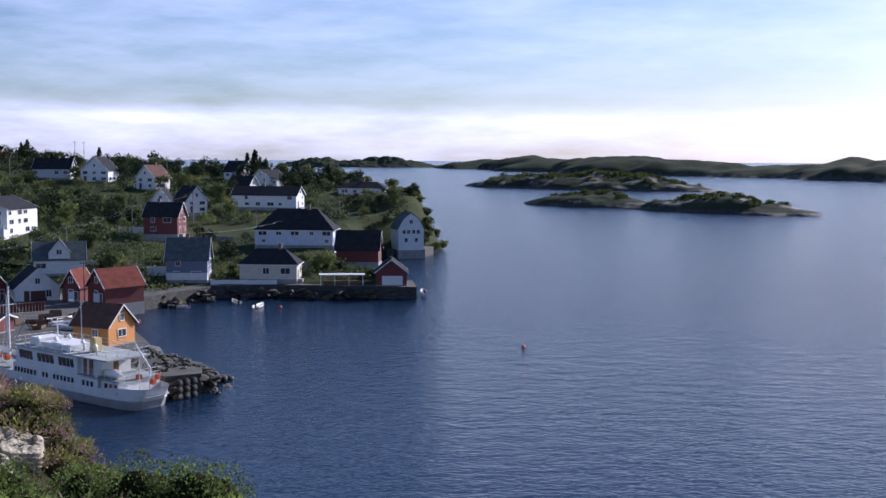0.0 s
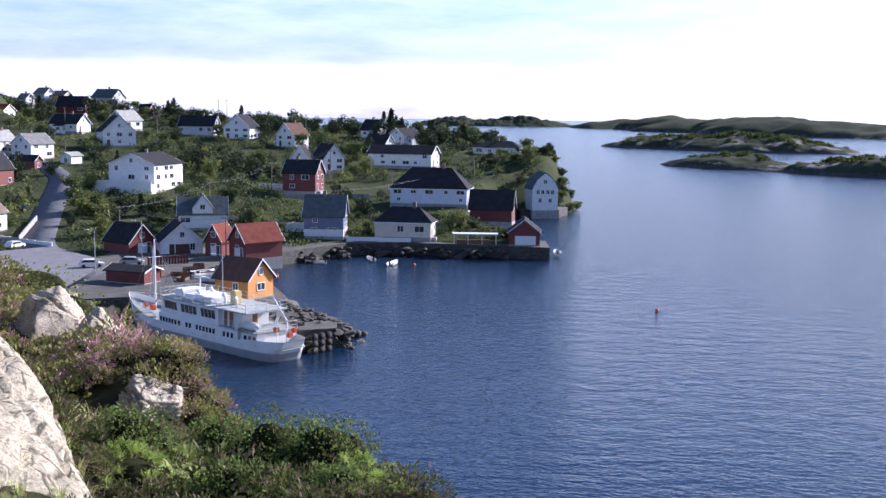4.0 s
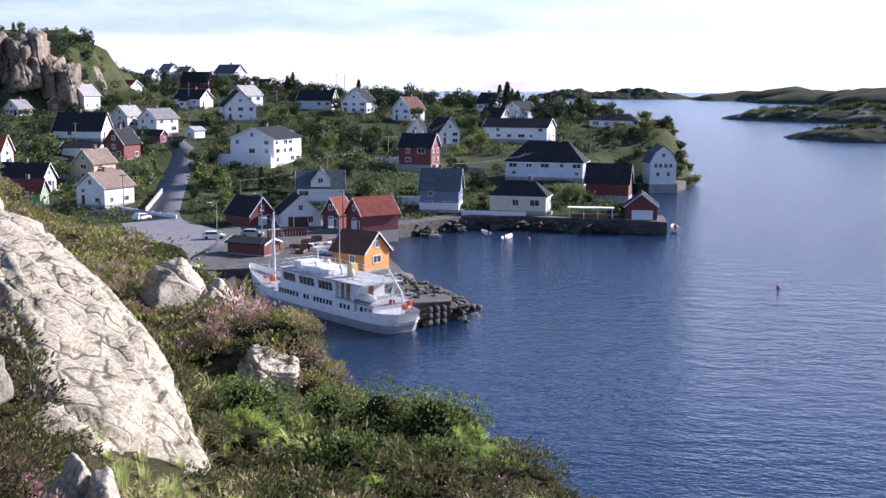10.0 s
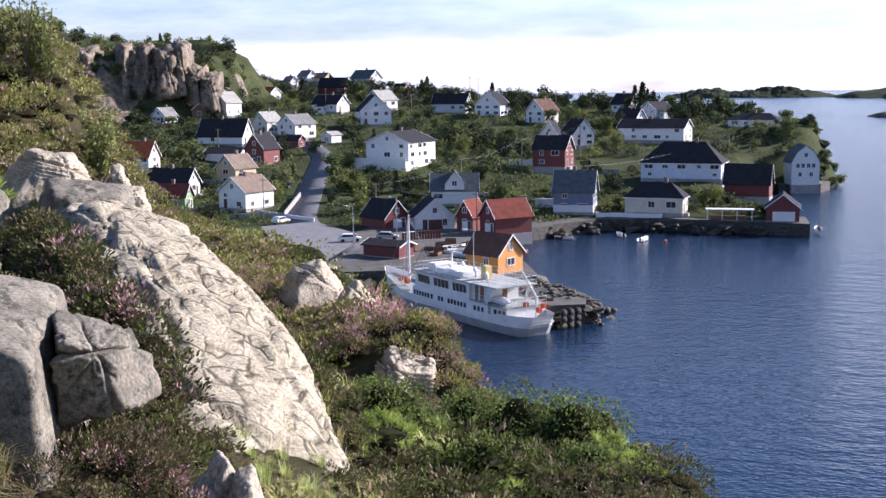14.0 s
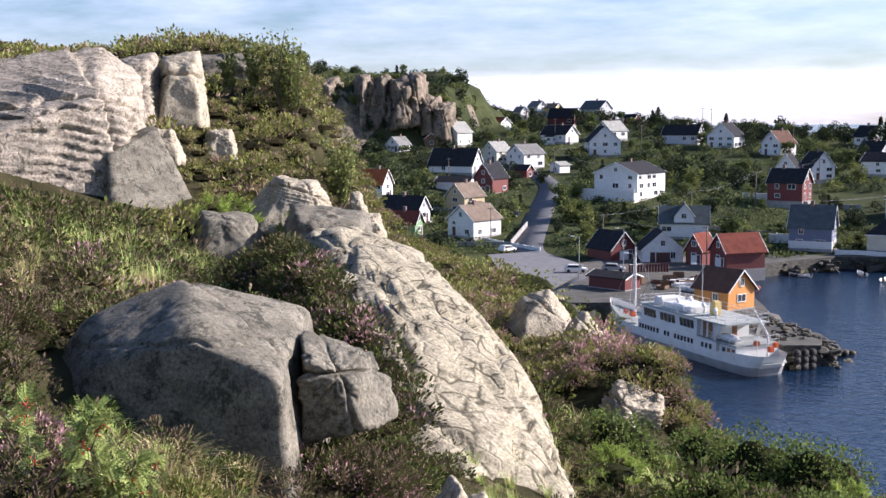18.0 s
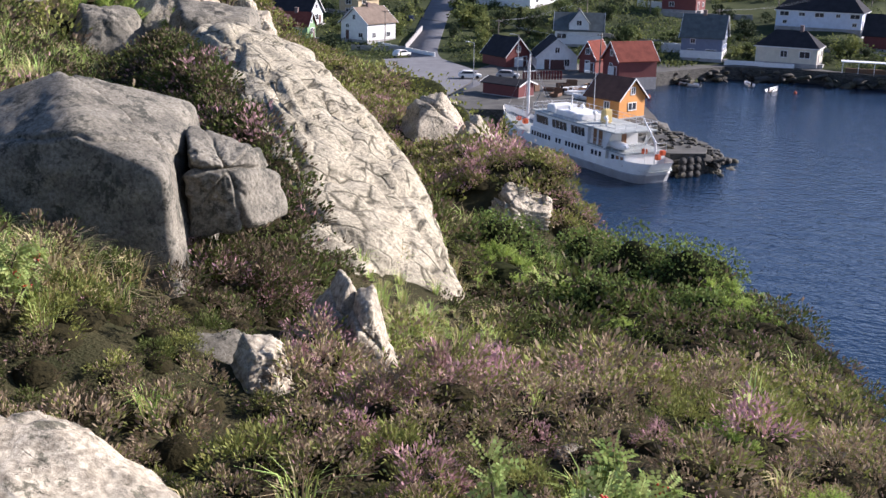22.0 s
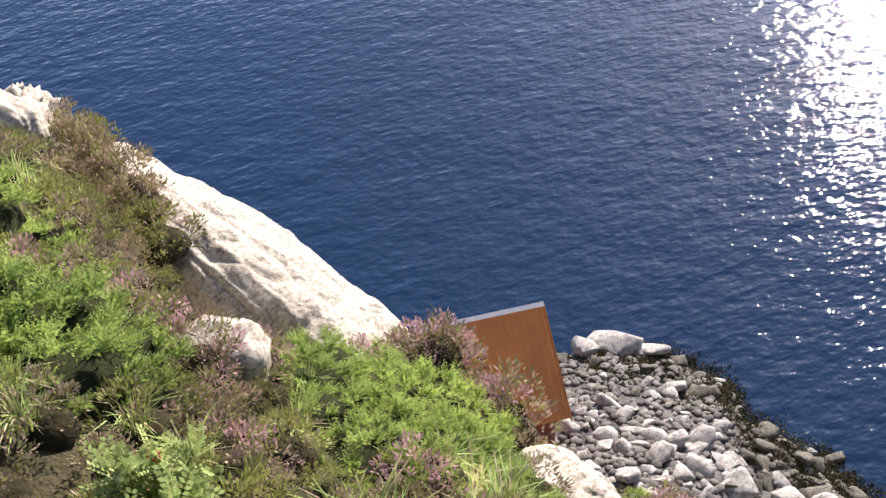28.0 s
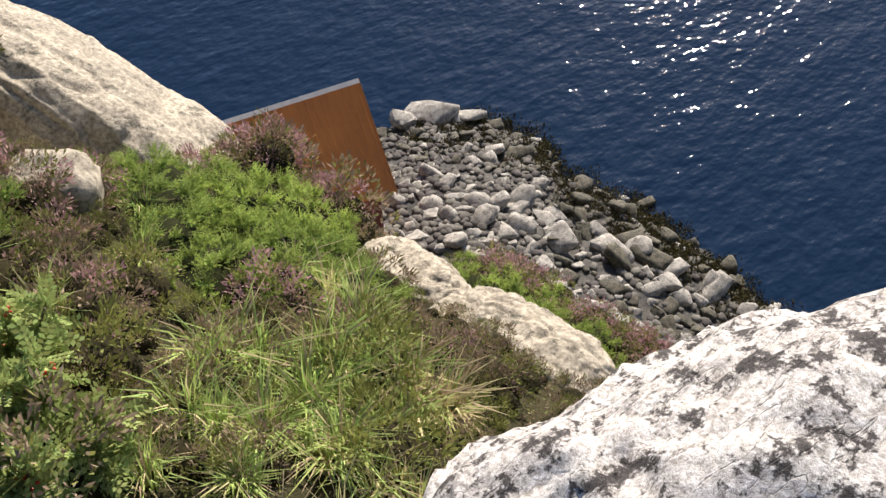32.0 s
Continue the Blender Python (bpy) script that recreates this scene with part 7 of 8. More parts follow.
QUAYTOP = material("quay_gravel", (0.11, 0.105, 0.09), (0.045, 0.044, 0.04), 0.95, 0.4, 0.4, fine=5)


def quay(outline, low, top, label, name="pier"):
    bm = bmesh.new()
    prism(bm, outline, low, top, "z")
    ob = part(name, bm, DARKSTONE)
    ob.data.materials.append(QUAYTOP)
    for p in ob.data.polygons:
        if p.normal.z > 0.7:
            p.material_index = 1
    return tagged(ob, label, "pier", kind="structure")


quay([(-48.2, 166.2), (-33.4, 153), (-20.8, 141.4), (-16.6, 143.2), (-17.3, 150.7), (-21.35, 154.7), (-26.0, 162.5), (-27.4, 169), (-31, 179.4), (-37, 196.5), (-62, 196), (-62, 160)], -3, 2.6, "gravel-topped stone pier with rough stone sides")
quay([(-37.5, 220.5), (-31.6, 231), (-25.4, 239.8), (-14, 242.6), (0, 240.8), (8, 239), (17.6, 236.8), (17.6, 250), (0, 249), (-26, 249), (-45, 238), (-50, 226)], -3, 2.62, "dark stone quay along the houses")
quay([(16, 333), (27.6, 337.6), (31, 347), (26, 352), (14, 346)], -3, 2.5, "stone quay under the warehouse")
for i in range(9):
    bm = bmesh.new()
    t, k = i % 3, i // 3
    c = Vector((-18.9 + t * 0.8, 139.4 + t * 0.75, 2.1 - k * 0.85))
    turn = pose(0, 0, 0, 90, 0, 38)
    bmesh.ops.create_cone(bm, cap_ends=False, segments=18, radius1=0.5, radius2=0.5, depth=0.26)
    made = bm.verts[:]
    inner = bmesh.ops.create_cone(bm, cap_ends=False, segments=18, radius1=0.28, radius2=0.28, depth=0.26)["verts"]
    bmesh.ops.bridge_loops(bm, edges=[e_ for e_ in bm.edges if e_.is_boundary and (e_.verts[0].co.z > 0)])
    bmesh.ops.bridge_loops(bm, edges=[e_ for e_ in bm.edges if e_.is_boundary])
    ob = part("tyre", bm, RUBBER, smooth=True)
    ob.matrix_world = Matrix.Translation(c) @ turn
    tagged(ob, "black rubber tyre fender hung on the pier", "tyre", group="tyre fenders")

# rubble at the pier's tip
STONES = []
for k in range(8):
    v, f = BALLS[2] if k < 6 else BALLS[3]
    rg = np.random.RandomState(50 + k)
    q = np.sign(v) * np.abs(v) ** 0.35 * (1 + 0.03 * rg.randn(len(v), 1))
    for j in range(9):
        d = unit(rg.randn(3))
        over = np.maximum(q @ d - rg.uniform(0.5, 0.8), 0)
        q = q - over[:, None] * d
    q = q * np.array([1.1, 0.72 + 0.2 * rg.rand(), 0.3 + 0.2 * rg.rand()])
    tmp = from_arrays("stone", q, f, [SHORE], smooth=False)
    STONES.append(tmp.data)
    bpy.data.objects.remove(tmp)
PALE_STONE = rock_material("pale_shore_stone", (0.45, 0.425, 0.36), (0.24, 0.225, 0.19), (0.12, 0.11, 0.085), 3.0, 0.0, 0.55, layered=2.0)
WET_STONE = rock_material("weedy_shore_stone", (0.13, 0.115, 0.07), (0.06, 0.052, 0.035), (0.035, 0.035, 0.017), 3.0, 0.0, 0.5)
PALES = [me.copy() for me in STONES]
WETS = [me.copy() for me in STONES]
for a_, m_ in ((PALES, PALE_STONE), (WETS, WET_STONE)):
    for me in a_:
        me.materials.clear()
        me.materials.append(m_)


def bank(rows, label, name="rubble_bank"):
    """Loose stones: rows of x, y, z, size, meshes."""
    root = new(name)
    rnd = random.Random(5)
    for x, y, z, s, pool in rows:
        ob = new("stone", pool[rnd.randrange(len(pool))])
        ob.parent = root
        ob.matrix_local = Matrix.LocRotScale((x, y, z), Euler((rnd.uniform(-0.4, 0.4), rnd.uniform(-0.4, 0.4), rnd.uniform(0, 6.28))), (s, s * rnd.uniform(0.8, 1.1), s * rnd.uniform(0.8, 1.2)))
    return tagged(root, label, "rubble")


rnd = random.Random(8)
rows = []
for i in range(110):
    t = rnd.random()
    px, py = -20.8 + 4.2 * t + rnd.uniform(-0.6, 1.8), 141 + 6 * t + rnd.uniform(-1.8, 0.6)
    rows.append((px, py, 2.3 * rnd.random() ** 1.3 - 0.2 - 0.35 * max(0, 1 - t * 3), rnd.uniform(0.4, 1.0), STONES if rnd.random() < 0.7 else WETS))
for i in range(60):
    a_ = rnd.uniform(-1.2, 1.6)
    r_ = rnd.uniform(0, 6)
    rows.append((-17.0 + r_ * math.cos(a_) * 0.6, 149 + r_ * math.sin(a_) * 1.3, max(-0.3, 1.9 - r_ * 0.45 + rnd.uniform(-0.3, 0.3)), rnd.uniform(0.5, 1.2), STONES if r_ < 4 else WETS))
for i in range(60):
    t = rnd.random()
    px, py = -17.5 - 9 * t + rnd.uniform(-0.4, 0.9), 150.5 + 13 * t + rnd.uniform(-0.8, 0.9)
    rows.append((px, py, 2.45 * rnd.random() ** 0.5, rnd.uniform(0.35, 0.8), STONES))
for i in range(130):
    t, u = rnd.random(), rnd.random() ** 2
    rows.append((-17.2 - 9.5 * t - 5 * u, 148 + 14.5 * t - 4 * u, 2.62, rnd.uniform(0.2, 0.8), STONES if rnd.random() < 0.7 else WETS))
bank(rows, "heap of dark boulders at the pier's tip")

rnd, rows = random.Random(19), []
for cx, cy, rr, n in ((-27.5, 236.5, 3.6, 34), (-15, 240.5, 6.0, 26), (-33.5, 228.5, 3.0, 20), (2, 239.6, 9.0, 22)):
    for i in range(n):
        px, py = cx + rr * rnd.uniform(-1, 1), cy - abs(rnd.gauss(0, 1.2)) + 0.4
        rows.append((px, py, rnd.uniform(-0.2, 2.3) * min(1, max(0.15, 1 - (cy - py) * 0.25)), rnd.uniform(0.5, 1.5), STONES if rnd.random() < 0.5 else WETS))
bank(rows, "weedy dark boulders at the foot of the quay")
root = new("pergola")
root.matrix_world = pose(2.0, 241.6, 2.62)
for px in (-4.6, -1.6, 1.4, 4.4):
    for py in (-1.0, 1.0):
        boxed("post", (px - 0.07, py - 0.07, 0), (px + 0.07, py + 0.07, 2.2), TRIM, root)
boxed("roof", (-5.0, -1.4, 2.2), (4.8, 1.4, 2.36), TRIM, root)
boxed("bench", (-4.0, 0.2, 0), (3.6, 0.8, 0.9), PAINT["brown"], root)
tagged(root, "open white pergola shelter on the quay", "pergola")

root = new("fence")
for k in range(14):
    boxed("board", (-57 + k * 0.47, 199.4 + k * 0.26, 2.7), (-56.6 + k * 0.47, 199.5 + k * 0.26, 4.3), PAINT["darkred"], root)
tagged(root, "dark red board fence along the harbour yard", "fence")
rnd = random.Random(91)
for i in range(16):
    px, py, a_ = rnd.uniform(-52, -38), rnd.uniform(182, 205), rnd.uniform(0, 90)
    w_, h_ = rnd.uniform(0.5, 1.1), rnd.uniform(0.4, 1.1)
    root = new("crate")
    root.matrix_world = pose(px, py, max(2.72, float(land(px, py))), 0, 0, a_)
    for sx_ in (-1, 1):
        boxed("side", (sx_ * w_ - 0.03, -w_ * 0.7, 0.05), (sx_ * w_ + 0.03, w_ * 0.7, h_), PAINT["brown"], root)
        boxed("end", (-w_ + 0.04, sx_ * w_ * 0.7 - 0.03, 0.05), (w_ - 0.04, sx_ * w_ * 0.7 + 0.03, h_), PAINT["brown"], root)
    boxed("floor", (-w_, -w_ * 0.7, 0), (w_, w_ * 0.7, 0.045), PAINT["brown"], root)
    tagged(root, "weathered brown fish crate on the quay", "crate", group="quay crates")

# the orange boathouse on the pier
house("boathouse", -33.3, 167.4, 2.62, 61, 5.8, 6.4, 3.1, 2.7, "orange", "brown", "bright orange timber boathouse with a dark brown roof on the pier", chimney=False, base=0.4, door=False, seed=3)
# red boathouse at the end of the quay
house("boathouse", 12.6, 243.6, 2.62, -3, 6.6, 8.0, 2.9, 2.6, "red", "charcoal", "red timber boathouse with a white gate at the quay's end", chimney=False, base=0.3, door=False, ends=False, sides=False, seed=4)
boxed("gate", (10.4, 239.35, 2.75), (14.8, 239.6, 4.7), TRIM)
tagged(bpy.data.objects["gate"], "wide white boathouse gate", "gate")
house("shed", -54.0, 180.5, 2.6, 70, 4.2, 7.4, 2.0, 0.7, "darkred", "charcoal", "low dark red shed on the quay", chimney=False, door=False, base=0.3, ends=False, sides=False, seed=5)


# road and yard
def strip(name, pts, wide, lift, mat, label, ground_of=land):
    v, pts = [], np.array(pts, float)
    fine = []
    for i in range(len(pts) - 1):
        for t in np.linspace(0, 1, 10)[:-1]:
            fine.append(pts[i] * (1 - t) + pts[i + 1] * t)
    fine = np.array(fine + [pts[-1]])
    for _ in range(8):
        fine[1:-1] = (fine[:-2] + fine[1:-1] * 2 + fine[2:]) / 4
    d = np.gradient(fine, axis=0)
    d = d / np.linalg.norm(d, axis=1, keepdims=True)
    nrm_ = np.stack([-d[:, 1], d[:, 0]], 1)
    mid = np.maximum(ground_of(fine[:, 0], fine[:, 1]), 2.4)
    for s in (-1, 1):
        p = fine + nrm_ * wide / 2 * s
        v.append(np.stack([p[:, 0], p[:, 1], np.maximum(mid, ground_of(p[:, 0], p[:, 1])) + lift], 1))
    for s in (1, -1):
        p = fine + nrm_ * wide / 2 * s
        v.append(np.stack([p[:, 0], p[:, 1], mid - 2], 1))
    v = np.array(v + [v[0]])
    return tagged(from_arrays(name, v.reshape(-1, 3), grid_faces(5, len(fine)), [mat], smooth=False), label, name, kind="structure")


strip("road", ROAD, 6.5, 0.16, ASPHALT, "grey asphalt village road climbing from the quay")
quay([(-62.5, 172), (-64, 190), (-68, 207), (-84, 226), (-92, 216), (-76, 186), (-69, 169)], -1, 2.72, "grey asphalt harbour yard", "pavement")
bpy.data.objects["pavement"].data.materials[1] = ASPHALT


# ---- poles, lamps, boats, cars ----
def pole(x, y, high, lamp=False, lean=0.0):
    z = max(float(land(x, y)), 2.55)
    root = new("street_lamp" if lamp else "utility_pole")
    root.matrix_world = pose(x, y, z - 0.1, lean, 0, 0)
    bm = bmesh.new()
    rod(bm, (0, 0, 0), (0, 0, high), 0.09 if lamp else 0.14, 0.06 if lamp else 0.10, 8)
    part("pole", bm, METAL if lamp else TIMBER, root)
    bm = bmesh.new()
    if lamp:
        rod(bm, (0, 0, high), (-1.0, -0.3, high + 0.15), 0.045)
        part("arm", bm, METAL, root)
        bm = bmesh.new()
        box(bm, (-1.55, -0.5, high + 0.08), (-0.85, -0.15, high + 0.24))
        bmesh.ops.bevel(bm, geom=bm.edges[:], offset=0.05, segments=2, affect="EDGES")
        part("lamp_head", bm, TRIM, root)
        return tagged(root, "tall metal street lamp by the harbour", "street lamp", group="street lamps")
    box(bm, (-0.8, -0.06, high - 0.5), (0.8, 0.06, high - 0.38))
    for k in (-0.6, 0, 0.6):
        rod(bm, (k, 0, high - 0.38), (k, 0, high - 0.2), 0.04)
    part("crossarm", bm, TIMBER, root)
    return tagged(root, "weathered wooden utility pole among the houses", "utility pole", group="utility poles")


for x, y, h in ((-49.5, 176, 6.5), (-34.6, 158.5, 7.5), (-63, 189, 7.5), (-57, 196, 8.5)):
    pole(x, y, h, True)
POLES = [(-46, 214, 8), (-72, 232, 8), (-60, 262, 9), (-52, 300, 9), (-88, 300, 9), (-40, 330, 9), (-20, 300, 8), (-118, 330, 9), (-110, 400, 10), (-60, 420, 10), (-140, 300, 9), (-98, 232, 8), (-150, 420, 10), (-30, 262, 8), (-6, 300, 8), (-100, 470, 11), (-104, 472, 11), (2, 330, 7)]
for x, y, h in POLES:
    pole(x, y, h)
for a_, b_ in ((0, 1), (1, 2), (2, 3), (3, 5), (4, 7), (7, 8), (1, 11), (13, 14)):
    (ax, ay, ah), (bx, by, bh_) = POLES[a_], POLES[b_]
    for k in (-0.6, 0.6):
        t = np.linspace(0, 1, 9)
        mid = np.stack([ax + (bx - ax) * t + k, ay + (by - ay) * t, (float(land(ax, ay)) + ah) * (1 - t) + (float(land(bx, by)) + bh_) * t - 0.3 - 5 * t * (1 - t)], 1)
        ring = np.array([(0.014, 0, 0), (0, 0, 0.014), (-0.014, 0, 0), (0, 0, -0.014), (0.014, 0, 0)])
        wire = from_arrays("power_line", (mid[None] + ring[:, None]).reshape(-1, 3), grid_faces(5, 9), [METAL])
        tagged(wire, "thin sagging power line between poles", "cable", group="power lines")


def rowboat(x, y, turn, long=4.6, z=0.0, mat=None):
    root = new("rowboat")
    n = 13
    t = np.linspace(0, 1, n)
    half = 0.85 * np.sin(np.pi * np.clip(t * 0.62 + 0.36, 0, 1)) ** 0.8
    half[-1] = 0.03
    rows = []
    for zl, w, s in ((-0.15, 0.45, 1), (0.15, 0.85, 1), (0.5, 1.0, 1), (0.5, 0.9, 1), (0.1, 0.6, 1)):
        rows.append(np.stack([t * long - long / 2, half * w, zl + 0.25 * t ** 3 * (zl > 0.3)], 1))
    rows = np.array(rows)
    v = np.concatenate([rows.reshape(-1, 3), rows.reshape(-1, 3) * (1, -1, 1)])
    f = grid_faces(5, n)
    from_arrays("hull", v, np.concatenate([f[:, ::-1], f + 5 * n]), [mat or STEEL_WHITE], smooth=True, parent=root)
    for u in (-0.25, 0.15):
        bm = bmesh.new()
        box(bm, (u * long - 0.14, -0.72, 0.3), (u * long + 0.14, 0.72, 0.36))
        part("thwart", bm, TIMBER, root)
    boxed("floor", (-long * 0.46, -0.5, 0.02), (long * 0.3, 0.5, 0.08), TIMBER, root)
    boxed("outboard_motor", (-long / 2 - 0.22, -0.15, 0.2), (-long / 2 + 0.08, 0.15, 0.95), RUBBER, root, "dark outboard motor", 0.05)
    root.matrix_world = pose(x, y, z + 0.05, 0, 0, turn)
    return tagged(root, "small white open boat moored in the harbour", "boat", group="small boats")


for x, y, a_, z in ((-30.5, 226, 160, 0), (-19.8, 232, 110, 0), (-14.6, 226, 75, 0), (19.6, 243, 90, 0.6), (-43.5, 186, 20, 2.7), (-45, 190, 40, 2.7), (-41, 181, 160, 2.7)):
    rowboat(x, y, a_, z=z)
for x, y in ((-35.0, 207), (-10.4, 225), (30, 175)):
    bm = bmesh.new()
    bmesh.ops.create_uvsphere(bm, u_segments=12, v_segments=8, radius=0.32)
    rod(bm, (0, 0, 0.28), (0, 0, 0.42), 0.06)
    ob = part("buoy", bm, ORANGE_RED, smooth=True)
    ob.matrix_world = pose(x, y, 0.12)
    tagged(ob, "small red mooring buoy on the water", "buoy", group="buoys")


def car(x, y, turn, paint, text):
    root = new("car")
    z = max(float(land(x, y)) + 0.16, 2.73)
    bm = bmesh.new()
    prism(bm, [(-2.1, 0.3), (2.1, 0.3), (2.15, 0.75), (1.2, 0.9), (0.6, 1.42), (-1.3, 1.45), (-2.0, 0.95), (-2.15, 0.6)], -0.84, 0.84)
    bmesh.ops.bevel(bm, geom=bm.edges[:], offset=0.08, segments=2, affect="EDGES")
    part("body", bm, paint, root)
    for s in (-1, 1):
        bm = bmesh.new()
        prism(bm, [(-1.75, 0.95), (0.95, 0.93), (0.5, 1.34), (-1.2, 1.37)], s * 0.83, s * 0.852)
        part("side_window", bm, GLASS, root)
        for wx in (-1.3, 1.35):
            bm = bmesh.new()
            rod(bm, (wx, s * 0.62, 0.31), (wx, s * 0.86, 0.31), 0.31, sides=16)
            part("wheel", bm, RUBBER, root)
    bm = bmesh.new()
    prism(bm, [(1.16, 0.94), (0.64, 1.36), (0.68, 1.38), (1.22, 0.95)], -0.7, 0.7)
    part("windscreen", bm, GLASS, root)
    root.matrix_world = pose(x, y, z, 0, 0, turn)
    return tagged(root, text, "car", group="parked cars")


BLUEPAINT = material("dark_blue_car_paint", (0.03, 0.04, 0.08), None, 0.25, 3, 0)
car(-104, 262, 105, BLUEPAINT, "dark blue car parked by the road")
car(-90, 222, 70, STEEL_WHITE, "white car parked by the road")
car(-66, 196, 20, STEEL_WHITE, "white car parked in the harbour yard")
car(-60, 200, 10, STEEL_GREY, "grey car parked in the harbour yard")
car(-84, 300, 15, STEEL_WHITE, "white car in front of a house")
car(-16, 262, 10, STEEL_WHITE, "white car in front of a house")


# ---- boathouse and rubble shore below the hill ----
SHEET = material("orange_roof_sheet", (0.50, 0.20, 0.045), (0.40, 0.155, 0.04), 0.55, 0.7, 0.1, fine=6)
root = new("boathouse")
hw, hl, z1, rise = 2.35, 2.7, 2.7, 2.1
boxed("foundation", (-hw - 0.1, -hl - 0.1, -1.5), (hw + 0.1, hl + 0.1, 0.25), STONE, root)
bm = bmesh.new()
prism(bm, [(-hw, 0.25), (hw, 0.25), (hw, z1), (0, z1 + rise - 0.1), (-hw, z1)], -hl, hl)
part("wall", bm, PAINT["red"], root)
for sgn in (-1, 1):
    bm = bmesh.new()
    ex, top, low, t = hw + 0.4, z1 + rise, z1 - rise / hw * 0.4, 0.05
    prism(bm, [(0, top), (sgn * ex, low), (sgn * ex, low + t), (0, top + t)], -hl - 0.4, hl + 0.4)
    ro = part("roof", bm, SHEET, root, "orange-brown ribbed roof sheets")
    for k in range(25):
        bm = bmesh.new()
        y0 = -hl - 0.35 + k * (2 * hl + 0.7) / 25
        prism(bm, [(0, top + t), (sgn * ex, low + t), (sgn * ex, low + t + 0.035), (0, top + t + 0.035)], y0, y0 + 0.09)
        part("roof_rib", bm, SHEET, ro)
for end in (-1, 1):
    for sgn in (-1, 1):
        bm = bmesh.new()
        prism(bm, [(0, z1 + rise - 0.16), (sgn * 2.77, z1 - 0.52), (sgn * 2.77, z1 - 0.30), (0, z1 + rise + 0.1)], end * (hl + 0.402), end * (hl + 0.44))
        part("bargeboard", bm, SHEET, root)
bm = bmesh.new()
prism(bm, [(-0.11, z1 + rise + 0.02), (0.11, z1 + rise + 0.02), (0, z1 + rise + 0.13)], -hl - 0.42, hl + 0.42)
part("ridge_cap", bm, TRIM, root, "pale ridge capping")
root.matrix_world = pose(13.1, 23.7, 1.75, 0, 0, 72)
tagged(root, "small red boathouse with an orange-brown ribbed roof on the shore", "boathouse")

rnd = random.Random(21)
rows, tries = [], 0
placed = []
while len(rows) < 300 and tries < 9000:
    tries += 1
    az_ = rnd.uniform(34, 66)
    tide = float(np.interp(az_, [33, 37.5, 40, 43, 47.5, 49, 54.6, 58.6, 62, 66], [30, 32.6, 33.2, 32.6, 31.6, 29.8, 28.8, 27.4, 26.4, 25]))
    dd = tide - rnd.uniform(-0.3, 9.0)
    px, py = dd * math.sin(radians(az_)), dd * math.cos(radians(az_))
    h = float(near(px, py))
    if h > 2.9 or (abs(px - 13.1) < 3.6 and abs(py - 23.7) < 3.2 and px < 16.2):
        continue
    right = az_ > 48
    s = rnd.choice((0.16, 0.2, 0.26, 0.32, 0.4, 0.5)) * rnd.uniform(0.85, 1.15) * (1.35 if right and rnd.random() < 0.35 else 1.0)
    if any((px - a_) ** 2 + (py - b_) ** 2 < (0.72 * (s + c_)) ** 2 for a_, b_, c_ in placed):
        continue
    placed.append((px, py, s))
    wet = tide - dd < rnd.uniform(2.0, 8.5 if right else 4.5)
    rows.append((px, py, h + s * 0.18, s, (WETS if wet and rnd.random() < 0.87 else PALES)))
for px, py, s in ((21.2, 25.4, 0.95), (20.2, 25.6, 0.6), (22.2, 24.3, 0.6), (19.2, 16.6, 0.7), (20.3, 15.2, 0.7), (21.2, 15.0, 0.6), (19.8, 17.8, 0.5), (21.4, 13.4, 0.55), (20.6, 13.2, 0.55), (21.9, 12.2, 0.5), (18.4, 19.9, 0.55), (18.9, 19.2, 0.5), (19.6, 18.9, 0.6), (20.2, 17.9, 0.5), (18.6, 18.0, 0.6)):
    rows.append((px, py, float(near(px, py)) + s * 0.3, s, PALES))
bank(rows, "bank of loose pale and weedy dark stones along the shore")
small = []
for k in range(1500):
    az_ = rnd.uniform(34, 66) if k % 2 else rnd.uniform(34, 48)
    tide = float(np.interp(az_, [33, 37.5, 40, 43, 47.5, 49, 54.6, 58.6, 62, 66], [30, 32.6, 33.2, 32.6, 31.6, 29.8, 28.8, 27.4, 26.4, 25]))
    dd = tide - rnd.uniform(0.2, 9.0)
    px, py = dd * math.sin(radians(az_)), dd * math.cos(radians(az_))
    h = float(near(px, py))
    if h < 2.9:
        small.append((px, py, h + 0.02, rnd.uniform(0.07, 0.2)))
v0, f0 = BALLS[2]
small = np.array(small)
rg = np.random.RandomState(2)
base = np.sign(v0) * np.abs(v0) ** 0.6 * [1, 0.8, 0.55]
vs = []
for row in small:
    c_, s_ = math.cos(row[0] * 50), math.sin(row[0] * 50)
    p = base * row[3]
    vs.append(np.stack([p[:, 0] * c_ - p[:, 1] * s_ + row[0], p[:, 0] * s_ + p[:, 1] * c_ + row[1], p[:, 2] + row[2]], 1))
fs = (f0[None] + (np.arange(len(small)) * len(v0))[:, None, None]).reshape(-1, 3)
tagged(from_arrays("shingle", np.concatenate(vs), fs, [material("shingle_stone", (0.16, 0.145, 0.12), (0.05, 0.045, 0.035), 0.85, 3, 0.3, island=0.5)], smooth=False), "small shore stones between the boulders", "stones", kind="stuff")
WEED = leafy("seaweed", (0.10, 0.085, 0.03), (0.04, 0.035, 0.015), through=0.1)
weed = []
